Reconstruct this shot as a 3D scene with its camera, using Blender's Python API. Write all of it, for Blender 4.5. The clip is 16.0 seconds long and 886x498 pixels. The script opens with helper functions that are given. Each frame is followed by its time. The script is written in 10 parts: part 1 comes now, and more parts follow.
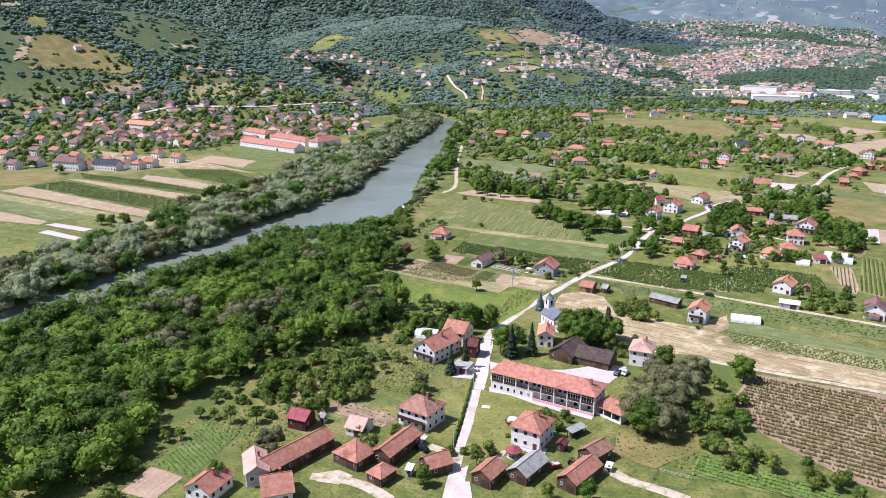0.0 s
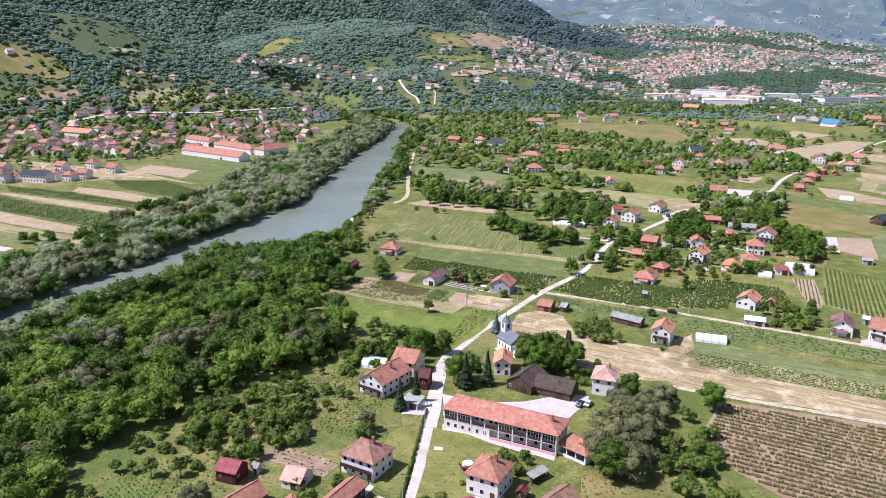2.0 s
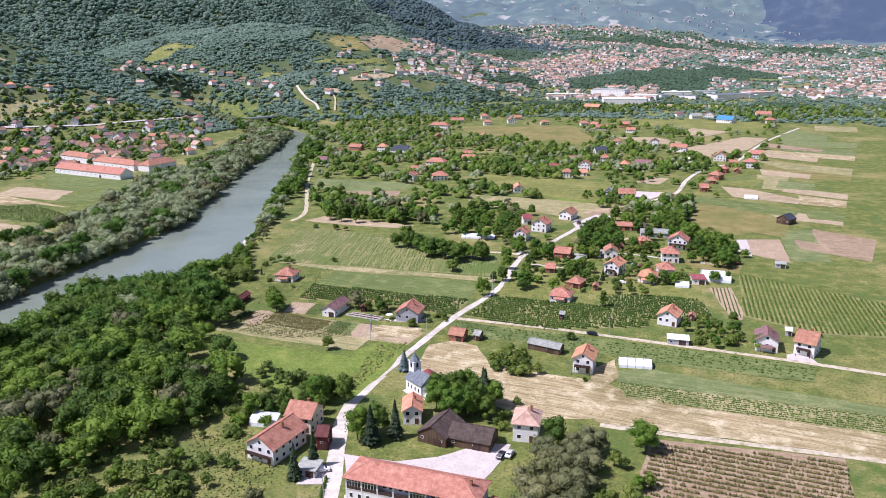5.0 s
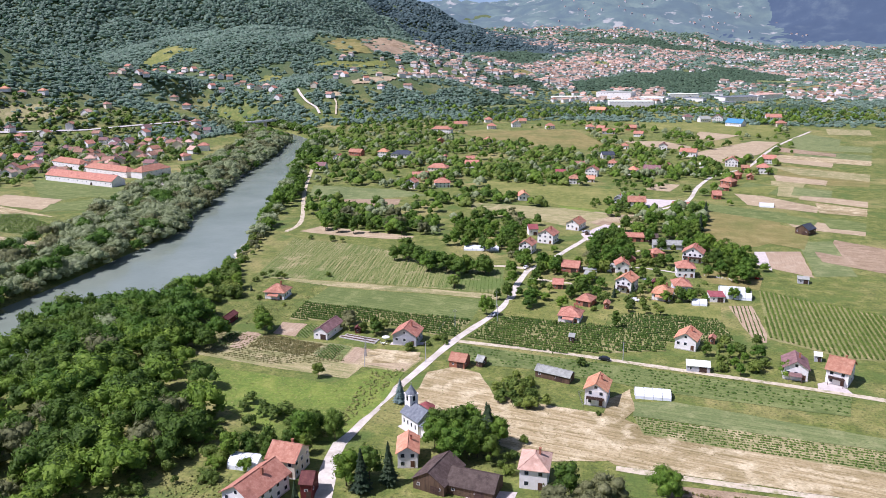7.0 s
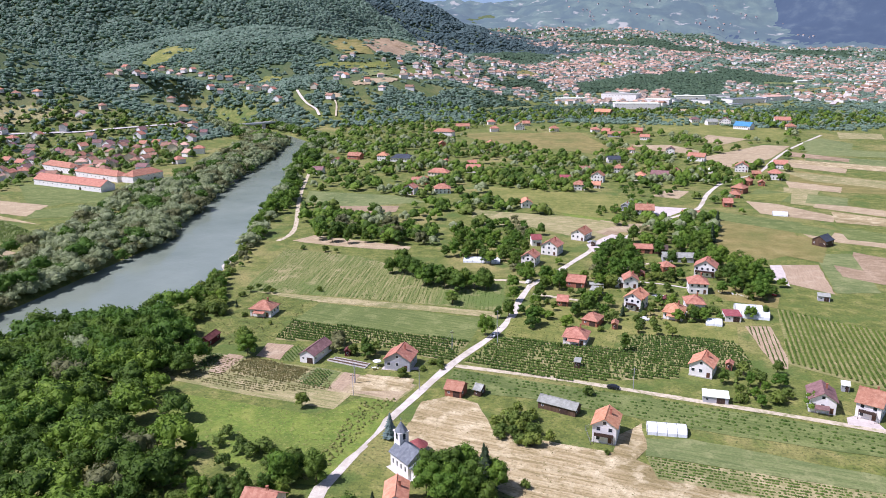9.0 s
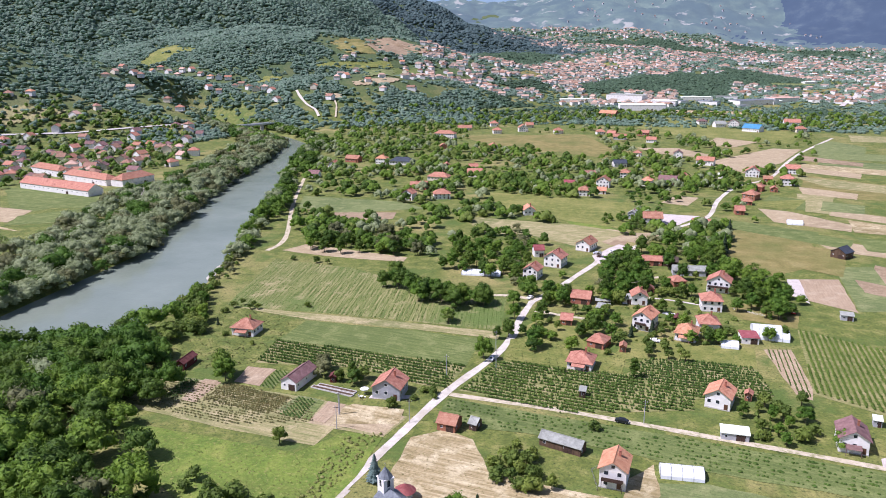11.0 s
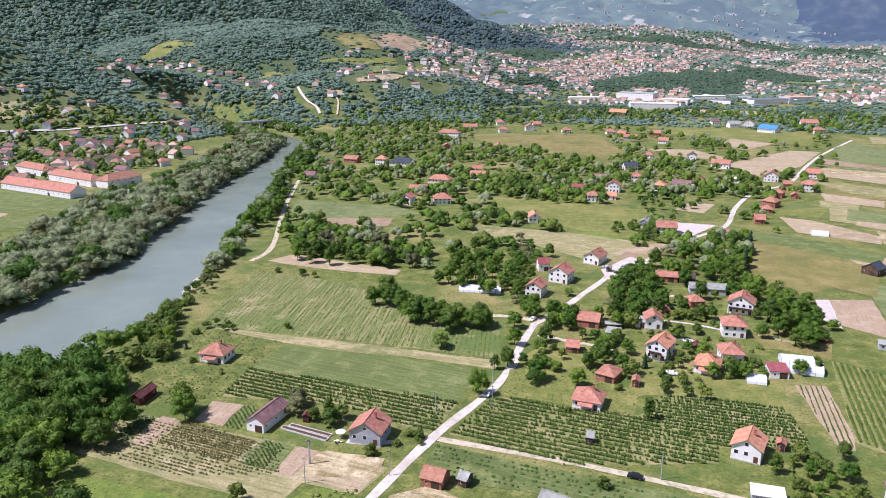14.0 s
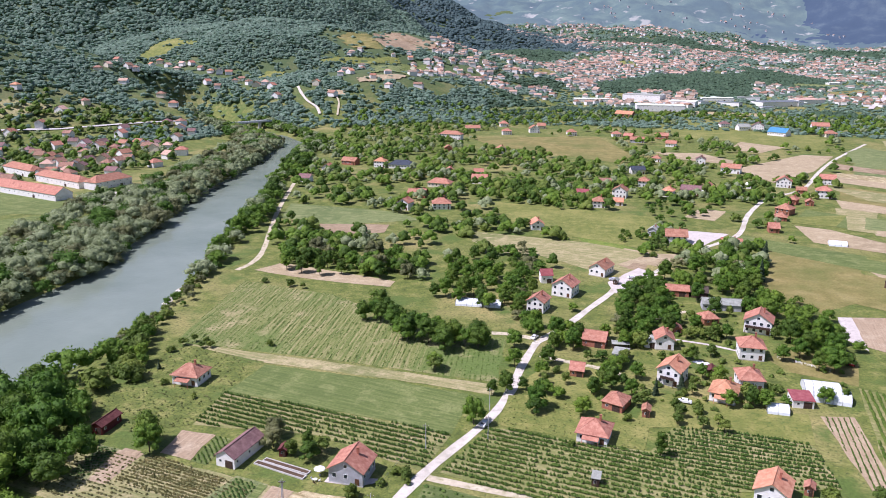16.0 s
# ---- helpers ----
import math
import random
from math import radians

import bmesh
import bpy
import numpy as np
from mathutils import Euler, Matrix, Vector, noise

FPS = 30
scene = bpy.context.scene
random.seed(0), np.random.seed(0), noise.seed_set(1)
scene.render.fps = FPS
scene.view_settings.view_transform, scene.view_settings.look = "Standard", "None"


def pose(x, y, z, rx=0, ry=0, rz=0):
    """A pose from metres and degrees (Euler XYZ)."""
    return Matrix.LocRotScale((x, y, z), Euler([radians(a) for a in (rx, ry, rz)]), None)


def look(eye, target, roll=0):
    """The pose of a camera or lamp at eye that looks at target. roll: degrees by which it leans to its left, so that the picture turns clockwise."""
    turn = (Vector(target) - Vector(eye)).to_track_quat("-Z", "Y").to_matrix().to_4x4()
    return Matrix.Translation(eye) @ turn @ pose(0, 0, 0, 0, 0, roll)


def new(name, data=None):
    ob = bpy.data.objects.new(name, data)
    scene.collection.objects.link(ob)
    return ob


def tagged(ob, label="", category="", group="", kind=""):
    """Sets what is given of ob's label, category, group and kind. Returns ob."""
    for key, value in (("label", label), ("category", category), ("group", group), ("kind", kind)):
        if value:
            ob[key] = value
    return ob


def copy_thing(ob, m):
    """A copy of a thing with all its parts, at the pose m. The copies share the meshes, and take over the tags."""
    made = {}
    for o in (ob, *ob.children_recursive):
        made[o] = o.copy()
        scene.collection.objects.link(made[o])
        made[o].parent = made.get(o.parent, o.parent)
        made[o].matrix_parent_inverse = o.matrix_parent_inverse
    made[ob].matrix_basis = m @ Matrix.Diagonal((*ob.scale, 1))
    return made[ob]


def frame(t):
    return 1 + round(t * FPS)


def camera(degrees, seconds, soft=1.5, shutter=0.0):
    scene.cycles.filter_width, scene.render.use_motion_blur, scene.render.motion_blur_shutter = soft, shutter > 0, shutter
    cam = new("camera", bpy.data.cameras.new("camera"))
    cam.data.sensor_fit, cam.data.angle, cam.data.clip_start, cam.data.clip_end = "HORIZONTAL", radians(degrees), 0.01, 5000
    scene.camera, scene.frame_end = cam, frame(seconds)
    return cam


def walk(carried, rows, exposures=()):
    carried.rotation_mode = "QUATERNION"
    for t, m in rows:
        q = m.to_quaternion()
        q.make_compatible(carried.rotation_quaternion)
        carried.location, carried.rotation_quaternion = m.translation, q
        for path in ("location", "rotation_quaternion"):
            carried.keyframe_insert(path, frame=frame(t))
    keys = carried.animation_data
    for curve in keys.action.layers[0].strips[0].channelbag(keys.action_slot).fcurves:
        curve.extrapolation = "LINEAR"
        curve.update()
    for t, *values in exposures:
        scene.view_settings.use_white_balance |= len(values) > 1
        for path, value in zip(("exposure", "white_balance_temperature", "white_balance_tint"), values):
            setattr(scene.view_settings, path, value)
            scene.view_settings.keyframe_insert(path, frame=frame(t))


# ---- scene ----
cam = camera(60.3, 16.0, soft=0.9)
PATH = [
    (0, (12.804, -19.92, 113.927), (12.112, -18.122, 113.389), 0.4),
    (0.5, (11.301, -13.966, 113.742), (10.609, -12.168, 113.207), 0.5),
    (1, (10.029, -8.356, 113.804), (9.346, -6.554, 113.271), 0.5),
    (1.5, (8.573, -2.757, 114.107), (7.932, -0.938, 113.576), 0.5),
    (2, (7.362, 2.511, 114.488), (6.778, 4.35, 113.959), 0.5),
    (2.5, (6.069, 7.85, 115.016), (5.545, 9.706, 114.489), 0.5),
    (3, (4.937, 13.148, 115.248), (4.47, 15.021, 114.723), 0.4),
    (3.5, (3.898, 18.904, 115.566), (3.489, 20.79, 115.04), 0.2),
    (4, (3.188, 24.239, 115.792), (2.826, 26.135, 115.267), 0.0),
    (4.2, (3.009, 26.27, 115.752), (2.654, 28.167, 115.227), -0.2),
    (6.5, (0.019, 53.482, 115.791), (-0.347, 55.378, 115.272), -0.4),
    (7, (-0.745, 59.288, 115.554), (-1.113, 61.184, 115.036), -0.4),
    (7.5, (-1.172, 65.316, 115.488), (-1.542, 67.213, 114.971), -0.5),
    (8, (-1.617, 70.85, 115.706), (-1.988, 72.746, 115.189), -0.4),
    (8.5, (-1.941, 76.71, 115.888), (-2.315, 78.605, 115.371), -0.4),
    (9, (-2.37, 82.355, 115.968), (-2.747, 84.25, 115.451), -0.3),
    (9.2, (-2.755, 84.907, 115.955), (-3.131, 86.802, 115.437), -0.3),
    (11.5, (-3.76, 112.299, 116.114), (-4.15, 114.191, 115.596), -0.1),
    (12, (-3.953, 118.049, 115.988), (-4.345, 119.94, 115.469), 0.0),
    (12.5, (-3.976, 123.696, 116.125), (-4.373, 125.585, 115.603), 0.0),
    (13, (-4.308, 129.401, 116.185), (-4.708, 131.289, 115.66), 0.0),
    (13.5, (-4.452, 134.978, 116.009), (-4.856, 136.865, 115.484), 0.1),
    (14, (-4.793, 140.86, 115.669), (-5.199, 142.747, 115.142), 0.1),
    (14.5, (-4.947, 146.854, 115.306), (-5.357, 148.739, 114.778), 0.2),
    (15, (-5.327, 152.722, 115.039), (-5.74, 154.607, 114.512), 0.2),
    (15.5, (-5.658, 158.571, 114.537), (-6.073, 160.455, 114.01), 0.3),
    (16, (-6.27, 164.138, 114.41), (-6.686, 166.022, 113.884), 0.4),
]
walk(cam, [(t, look(eye, target, roll)) for t, eye, target, roll in PATH], exposures=[(0, 0.1, 5800, 29), (4, 0.05, 5800, 29), (16, 0.05, 5800, 29)])

# ---- light ----
SUN_EL, SUN_AZ = radians(56), radians(243)
world = bpy.data.worlds.new("sky")
scene.world = world
world.use_nodes = True
wn = world.node_tree
sky = wn.nodes.new("ShaderNodeTexSky")
sky.sky_type, sky.sun_disc = "NISHITA", False
sky.sun_elevation, sky.sun_rotation = SUN_EL, SUN_AZ
sky.air_density, sky.dust_density = 1.0, 1.5
back = wn.nodes["Background"]
back.inputs["Strength"].default_value = 0.092
wn.links.new(sky.outputs[0], back.inputs["Color"])
sun = new("sun", bpy.data.lights.new("sun", "SUN"))
sun.data.energy, sun.data.angle, sun.data.color = 5.4, radians(0.55), (1.0, 0.965, 0.91)
sun.matrix_world = look((math.sin(SUN_AZ) * math.cos(SUN_EL) * 500, math.cos(SUN_AZ) * math.cos(SUN_EL) * 500, math.sin(SUN_EL) * 500), (0, 0, 0))

# ---- materials ----


def srgb(r, g, b, soft=0.05):
    """A colour from display values, drawn a little towards grey."""
    grey = 0.3 * r + 0.55 * g + 0.15 * b
    return tuple(((c / 255 + 0.055) / 1.055) ** 2.4 for c in (v + (grey - v) * soft for v in (r, g, b))) + (1,)


def material(name, stops, scale, rough=0.85, bump=0.0, detail=6.0, second=None, vary=0.0, spec=0.3, metal=0.0, bump_scale=None, stretch=None, angle=0.0, speckle=None):
    """Noise-driven colour: stops are (position, colour); second is (scale, colour, low, high) for patches at another size;
    vary is the spread of lightness from object to object; speckle is (scale, strength) of a fine light and dark grain; stretch and angle lay the noise in bands."""
    m = bpy.data.materials.new(name)
    m.use_nodes = True
    t = m.node_tree
    n, l = t.nodes, t.links
    b = n["Principled BSDF"]
    b.inputs["Roughness"].default_value, b.inputs["Metallic"].default_value = rough, metal
    b.inputs["Specular IOR Level"].default_value = spec
    place = n.new("ShaderNodeNewGeometry").outputs["Position"]
    if stretch:
        turn = n.new("ShaderNodeMapping")
        turn.inputs["Rotation"].default_value = (0, 0, radians(angle))
        l.new(place, turn.inputs["Vector"])
        squeeze = n.new("ShaderNodeMapping")
        squeeze.inputs["Scale"].default_value = stretch
        l.new(turn.outputs[0], squeeze.inputs["Vector"])
        grain_at = squeeze.outputs[0]
    else:
        grain_at = place
    noise_a = n.new("ShaderNodeTexNoise")
    noise_a.inputs["Scale"].default_value, noise_a.inputs["Detail"].default_value = scale, detail
    noise_a.inputs["Roughness"].default_value = 0.65
    l.new(grain_at, noise_a.inputs["Vector"])
    ramp = n.new("ShaderNodeValToRGB")
    while len(ramp.color_ramp.elements) < len(stops):
        ramp.color_ramp.elements.new(0.5)
    for e, (p, c) in zip(ramp.color_ramp.elements, stops):
        e.position, e.color = p, c
    l.new(noise_a.outputs["Fac"], ramp.inputs[0])
    colour = ramp.outputs[0]
    for k, (sc, col, lo, hi) in enumerate(second or ()):
        nb = n.new("ShaderNodeTexNoise")
        nb.inputs["Scale"].default_value, nb.inputs["Detail"].default_value = sc, 5
        nb.inputs["Roughness"].default_value = 0.6
        shift = n.new("ShaderNodeMapping")
        shift.inputs["Location"].default_value = (17.3 * (k + 1), 5.1 * k, 0)
        l.new(place, shift.inputs["Vector"])
        l.new(shift.outputs[0], nb.inputs["Vector"])
        ra = n.new("ShaderNodeMapRange")
        ra.inputs["From Min"].default_value, ra.inputs["From Max"].default_value = lo, hi
        l.new(nb.outputs["Fac"], ra.inputs["Value"])
        mix = n.new("ShaderNodeMix")
        mix.data_type = "RGBA"
        l.new(ra.outputs[0], mix.inputs["Factor"])
        l.new(colour, mix.inputs["A"])
        mix.inputs["B"].default_value = col
        colour = mix.outputs["Result"]
    if speckle:
        ns = n.new("ShaderNodeTexNoise")
        ns.inputs["Scale"].default_value, ns.inputs["Detail"].default_value, ns.inputs["Roughness"].default_value = speckle[0], 8, 0.75
        l.new(place, ns.inputs["Vector"])
        rs = n.new("ShaderNodeMapRange")
        rs.inputs["From Min"].default_value, rs.inputs["From Max"].default_value = 0.3, 0.7
        rs.inputs["To Min"].default_value, rs.inputs["To Max"].default_value = 1 - speckle[1], 1 + speckle[1]
        l.new(ns.outputs["Fac"], rs.inputs["Value"])
        hs = n.new("ShaderNodeHueSaturation")
        l.new(rs.outputs[0], hs.inputs["Value"])
        l.new(colour, hs.inputs["Color"])
        colour = hs.outputs[0]
    if vary:
        info = n.new("ShaderNodeObjectInfo")
        hsv = n.new("ShaderNodeHueSaturation")
        rv = n.new("ShaderNodeMapRange")
        rv.inputs["To Min"].default_value, rv.inputs["To Max"].default_value = 1 - vary, 1 + vary
        l.new(info.outputs["Random"], rv.inputs["Value"])
        l.new(rv.outputs[0], hsv.inputs["Value"])
        rh = n.new("ShaderNodeMapRange")
        rh.inputs["To Min"].default_value, rh.inputs["To Max"].default_value = 0.5 + vary * 0.06, 0.5 - vary * 0.06
        l.new(info.outputs["Random"], rh.inputs["Value"])
        l.new(rh.outputs[0], hsv.inputs["Hue"])
        l.new(colour, hsv.inputs["Color"])
        colour = hsv.outputs[0]
    l.new(colour, b.inputs["Base Color"])
    if bump:
        nb = n.new("ShaderNodeTexNoise")
        nb.inputs["Scale"].default_value, nb.inputs["Detail"].default_value = bump_scale or scale * 3, 4
        l.new(place, nb.inputs["Vector"])
        bp = n.new("ShaderNodeBump")
        bp.inputs["Strength"].default_value, bp.inputs["Distance"].default_value = bump, 0.3
        l.new(nb.outputs["Fac"], bp.inputs["Height"])
        l.new(bp.outputs[0], b.inputs["Normal"])
    return m


def leaves(name, dark, mid, light, island=0.0, through_light=0.34):
    m = material(name, [(0.25, dark), (0.5, mid), (0.75, light)], 0.35, rough=0.6, detail=5, vary=0.22, spec=0.25,
                 second=[(0.045, light, 0.5, 0.85)], speckle=(1.6, 0.4), bump=1.0, bump_scale=1.15)
    m.node_tree.nodes["Bump"].inputs["Distance"].default_value = 0.55
    t = m.node_tree
    b, out = t.nodes["Principled BSDF"], t.nodes["Material Output"]
    if island:
        geo, shade, spread = t.nodes.new("ShaderNodeNewGeometry"), t.nodes.new("ShaderNodeHueSaturation"), t.nodes.new("ShaderNodeMapRange")
        spread.inputs["To Min"].default_value, spread.inputs["To Max"].default_value = 1 - island, 1 + island
        t.links.new(geo.outputs["Random Per Island"], spread.inputs["Value"])
        t.links.new(spread.outputs[0], shade.inputs["Value"])
        t.links.new(b.inputs["Base Color"].links[0].from_socket, shade.inputs["Color"])
        t.links.new(shade.outputs[0], b.inputs["Base Color"])
    tr = t.nodes.new("ShaderNodeBsdfTranslucent")
    src = b.inputs["Base Color"].links[0].from_socket
    t.links.new(src, tr.inputs["Color"])
    mix = t.nodes.new("ShaderNodeMixShader")
    mix.inputs[0].default_value = through_light
    t.links.new(b.outputs[0], mix.inputs[1])
    t.links.new(tr.outputs[0], mix.inputs[2])
    t.links.new(mix.outputs[0], out.inputs[0])
    return m


M_GROUND = material("meadow grass", [(0.32, srgb(78, 92, 36)), (0.5, srgb(106, 116, 50)), (0.7, srgb(144, 140, 78))], 0.16, bump=0.9, bump_scale=1.1,
                    second=[(0.014, srgb(152, 142, 86), 0.5, 0.66), (0.9, srgb(62, 78, 34), 0.52, 0.7), (0.05, srgb(86, 106, 44), 0.52, 0.66)], detail=11, speckle=(0.9, 0.34))
M_LAWN = material("mown lawn", [(0.3, srgb(92, 106, 46)), (0.5, srgb(116, 122, 56)), (0.7, srgb(148, 142, 78))], 0.2, bump=0.6, bump_scale=1.5, detail=10,
                  second=[(0.03, srgb(146, 142, 78), 0.48, 0.68), (0.8, srgb(78, 98, 40), 0.54, 0.7)], speckle=(1.2, 0.24))
M_LUSH = material("lush meadow", [(0.3, srgb(84, 110, 38)), (0.5, srgb(110, 130, 48)), (0.7, srgb(138, 144, 66))], 0.14, bump=0.8, bump_scale=1.2, detail=10,
                  second=[(0.05, srgb(92, 110, 42), 0.45, 0.66), (0.7, srgb(140, 142, 74), 0.56, 0.7)], speckle=(0.9, 0.3))
M_DRY = material("dry meadow", [(0.3, srgb(110, 106, 54)), (0.5, srgb(134, 124, 70)), (0.75, srgb(158, 144, 92))], 0.1, bump=0.5, bump_scale=1.0, detail=8,
                 second=[(0.03, srgb(104, 110, 52), 0.45, 0.7)], speckle=(0.9, 0.3))
M_ROAD = material("pale gravel road", [(0.3, srgb(180, 172, 156)), (0.55, srgb(206, 199, 184)), (0.8, srgb(218, 212, 200))], 0.25, rough=0.95, bump=0.2, bump_scale=4,
                  second=[(0.06, srgb(172, 162, 140), 0.52, 0.75)], detail=8, speckle=(0.7, 0.14))
M_TRACK = material("dusty farm track", [(0.3, srgb(176, 164, 134)), (0.6, srgb(202, 190, 164))], 0.3, rough=0.95, second=[(0.4, srgb(142, 140, 96), 0.5, 0.68)], speckle=(0.8, 0.16))
M_YARD = material("paved yard", [(0.3, srgb(188, 178, 168)), (0.7, srgb(208, 198, 190))], 0.2, rough=0.9, second=[(0.8, srgb(166, 156, 146), 0.55, 0.75)], speckle=(0.7, 0.12))
M_BANK = material("pebble bank", [(0.3, srgb(170, 164, 148)), (0.7, srgb(212, 206, 190))], 0.5, rough=0.95, bump=0.5)
M_BUSHY = leaves("bush leaves", srgb(76, 98, 36), srgb(103, 125, 48), srgb(137, 153, 67))
M_LEAF = leaves("broad leaves", srgb(64, 97, 27), srgb(92, 127, 37), srgb(124, 153, 52))
M_LEAF_DARK = leaves("dark broad leaves", srgb(58, 85, 26), srgb(82, 111, 35), srgb(111, 138, 48))
M_WILLOW = leaves("willow leaves", srgb(92, 100, 58), srgb(118, 122, 76), srgb(148, 150, 106))
M_SILVER = leaves("silvery willow leaves", srgb(108, 124, 80), srgb(136, 150, 104), srgb(166, 178, 136))
M_NEEDLE = leaves("conifer needles", srgb(36, 54, 34), srgb(52, 72, 44), srgb(72, 90, 56))
M_SPRUCE = leaves("blue spruce needles", srgb(74, 96, 92), srgb(98, 120, 116), srgb(128, 146, 140))
M_BARK = material("bark", [(0.3, srgb(70, 58, 46)), (0.7, srgb(112, 98, 80))], 3, bump=0.6)
M_CROP = leaves("crop leaves", srgb(62, 92, 30), srgb(86, 116, 42), srgb(114, 138, 58))
M_CROP_DRY = leaves("dry crop leaves", srgb(92, 98, 52), srgb(122, 120, 68), srgb(152, 142, 88))
M_POTATO = leaves("bright potato leaves", srgb(92, 128, 46), srgb(116, 152, 58), srgb(146, 176, 82))
M_GRASS = leaves("tall grass blades", srgb(104, 116, 54), srgb(126, 134, 68), srgb(154, 152, 92))
M_WALLS = {
    "white": material("white plaster", [(0.3, srgb(226, 222, 214)), (0.7, srgb(242, 240, 236))], 0.6, rough=0.9, bump=0.1, bump_scale=6, vary=0.04, second=[(0.25, srgb(208, 200, 188), 0.58, 0.8)]),
    "cream": material("cream plaster", [(0.3, srgb(216, 204, 178)), (0.7, srgb(232, 222, 200))], 0.6, rough=0.9, bump=0.1, bump_scale=6, vary=0.05, second=[(0.25, srgb(194, 180, 152), 0.58, 0.8)]),
    "grey": material("grey plaster", [(0.3, srgb(160, 160, 164)), (0.7, srgb(186, 188, 194))], 0.6, rough=0.9, bump=0.1, bump_scale=6, vary=0.06, second=[(0.25, srgb(140, 138, 136), 0.55, 0.8)]),
    "wood": material("weathered boards", [(0.3, srgb(72, 56, 44)), (0.7, srgb(112, 90, 70))], 1.2, rough=0.9, bump=0.4, vary=0.12, stretch=(1, 1, 0.15)),
    "brick": material("brick wall", [(0.3, srgb(150, 92, 72)), (0.7, srgb(182, 122, 96))], 2.0, rough=0.9, bump=0.2, vary=0.08),
    "red": material("dark red boards", [(0.3, srgb(84, 34, 34)), (0.7, srgb(112, 48, 46))], 1.0, rough=0.8, bump=0.2),
    "pink": material("pink plinth plaster", [(0.3, srgb(206, 160, 154)), (0.7, srgb(224, 184, 176))], 0.6, rough=0.9),
}


def roof_material(name, a, b, c):
    a, b, c = ((q[0] * 0.96, q[1] * 1.03, q[2] * 0.86) for q in (a, b, c))
    a, b, c = (tuple(v + (0.3 * q[0] + 0.55 * q[1] + 0.15 * q[2] - v) * 0.14 for v in q[:3]) + (1,) for q in (a, b, c))
    return material(name, [(0.28, a), (0.5, b), (0.75, c)], 0.7, rough=0.85, bump=0.5, bump_scale=3.5, vary=0.1, detail=7,
                    second=[(0.22, tuple(v * 0.72 for v in a[:3]) + (1,), 0.56, 0.8), (2.6, c, 0.58, 0.75)])


M_ROOFS = {
    "red": roof_material("red clay tiles", srgb(158, 92, 74), srgb(184, 116, 96), srgb(206, 146, 126)),
    "orange": roof_material("orange clay tiles", srgb(190, 110, 80), srgb(212, 136, 104), srgb(226, 162, 134)),
    "pink": roof_material("faded pink tiles", srgb(190, 136, 122), srgb(208, 160, 148), srgb(222, 180, 170)),
    "old": roof_material("old mottled tiles", srgb(128, 84, 70), srgb(158, 110, 94), srgb(184, 142, 124)),
    "maroon": roof_material("maroon metal sheets", srgb(92, 44, 46), srgb(112, 56, 58), srgb(132, 72, 72)),
    "magenta": roof_material("red metal sheets", srgb(138, 58, 68), srgb(158, 72, 80), srgb(176, 98, 104)),
    "plum": roof_material("plum brown tiles", srgb(112, 76, 82), srgb(136, 96, 100), srgb(160, 120, 122)),
    "brown": roof_material("dark brown tiles", srgb(66, 50, 48), srgb(88, 70, 68), srgb(110, 92, 90)),
    "grey": roof_material("grey fibre sheets", srgb(134, 132, 132), srgb(158, 156, 158), srgb(180, 178, 180)),
    "slate": roof_material("slate blue sheets", srgb(92, 96, 112), srgb(116, 120, 138), srgb(142, 146, 162)),
    "dark": roof_material("dark slate tiles", srgb(46, 50, 66), srgb(62, 68, 88), srgb(84, 90, 110)),
    "blue": roof_material("bright blue sheets", srgb(40, 124, 190), srgb(60, 146, 210), srgb(90, 170, 220)),
    "muted": roof_material("dull pinkish tiles", srgb(146, 114, 104), srgb(168, 137, 127), srgb(188, 164, 156)),
    "white": roof_material("white sheets", srgb(214, 214, 212), srgb(230, 230, 228), srgb(240, 240, 240)),
}
M_GLASS = material("window glass", [(0.3, srgb(30, 36, 44)), (0.7, srgb(52, 60, 70))], 0.5, rough=0.08, spec=0.6)
M_FRAME = material("white window frame", [(0.3, srgb(226, 226, 224)), (0.7, srgb(240, 240, 238))], 2, rough=0.5)
M_DOOR = material("brown wooden door", [(0.3, srgb(84, 56, 40)), (0.7, srgb(112, 78, 56))], 2, rough=0.6)
M_CONC = material("concrete", [(0.3, srgb(176, 172, 164)), (0.7, srgb(204, 200, 192))], 0.8, rough=0.9, bump=0.2)
M_DARKWOOD = material("dark stained wood", [(0.3, srgb(56, 42, 36)), (0.7, srgb(86, 66, 56))], 1.5, rough=0.8)
M_PLASTIC = material("milky greenhouse film", [(0.3, srgb(206, 212, 214)), (0.7, srgb(236, 240, 240))], 0.8, rough=0.35, second=[(0.3, srgb(186, 194, 192), 0.55, 0.8)])
M_METAL = material("galvanised steel", [(0.3, srgb(136, 138, 140)), (0.7, srgb(170, 172, 174))], 2, rough=0.45, metal=0.7)
M_TYRE = material("black rubber", [(0.3, srgb(26, 26, 28)), (0.7, srgb(40, 40, 42))], 4, rough=0.8)


def paint(name, c):
    return material(name, [(0.3, c), (0.7, tuple(min(1, v * 1.12) for v in c[:3]) + (1,))], 1.5, rough=0.3, spec=0.5)


M_CAR = {"black": paint("black car paint", srgb(34, 36, 40)), "silver": paint("silver car paint", srgb(186, 190, 196)), "white": paint("white car paint", srgb(236, 236, 234)), "red": paint("red car paint", srgb(150, 40, 36)), "green": paint("green machine paint", srgb(64, 90, 60))}


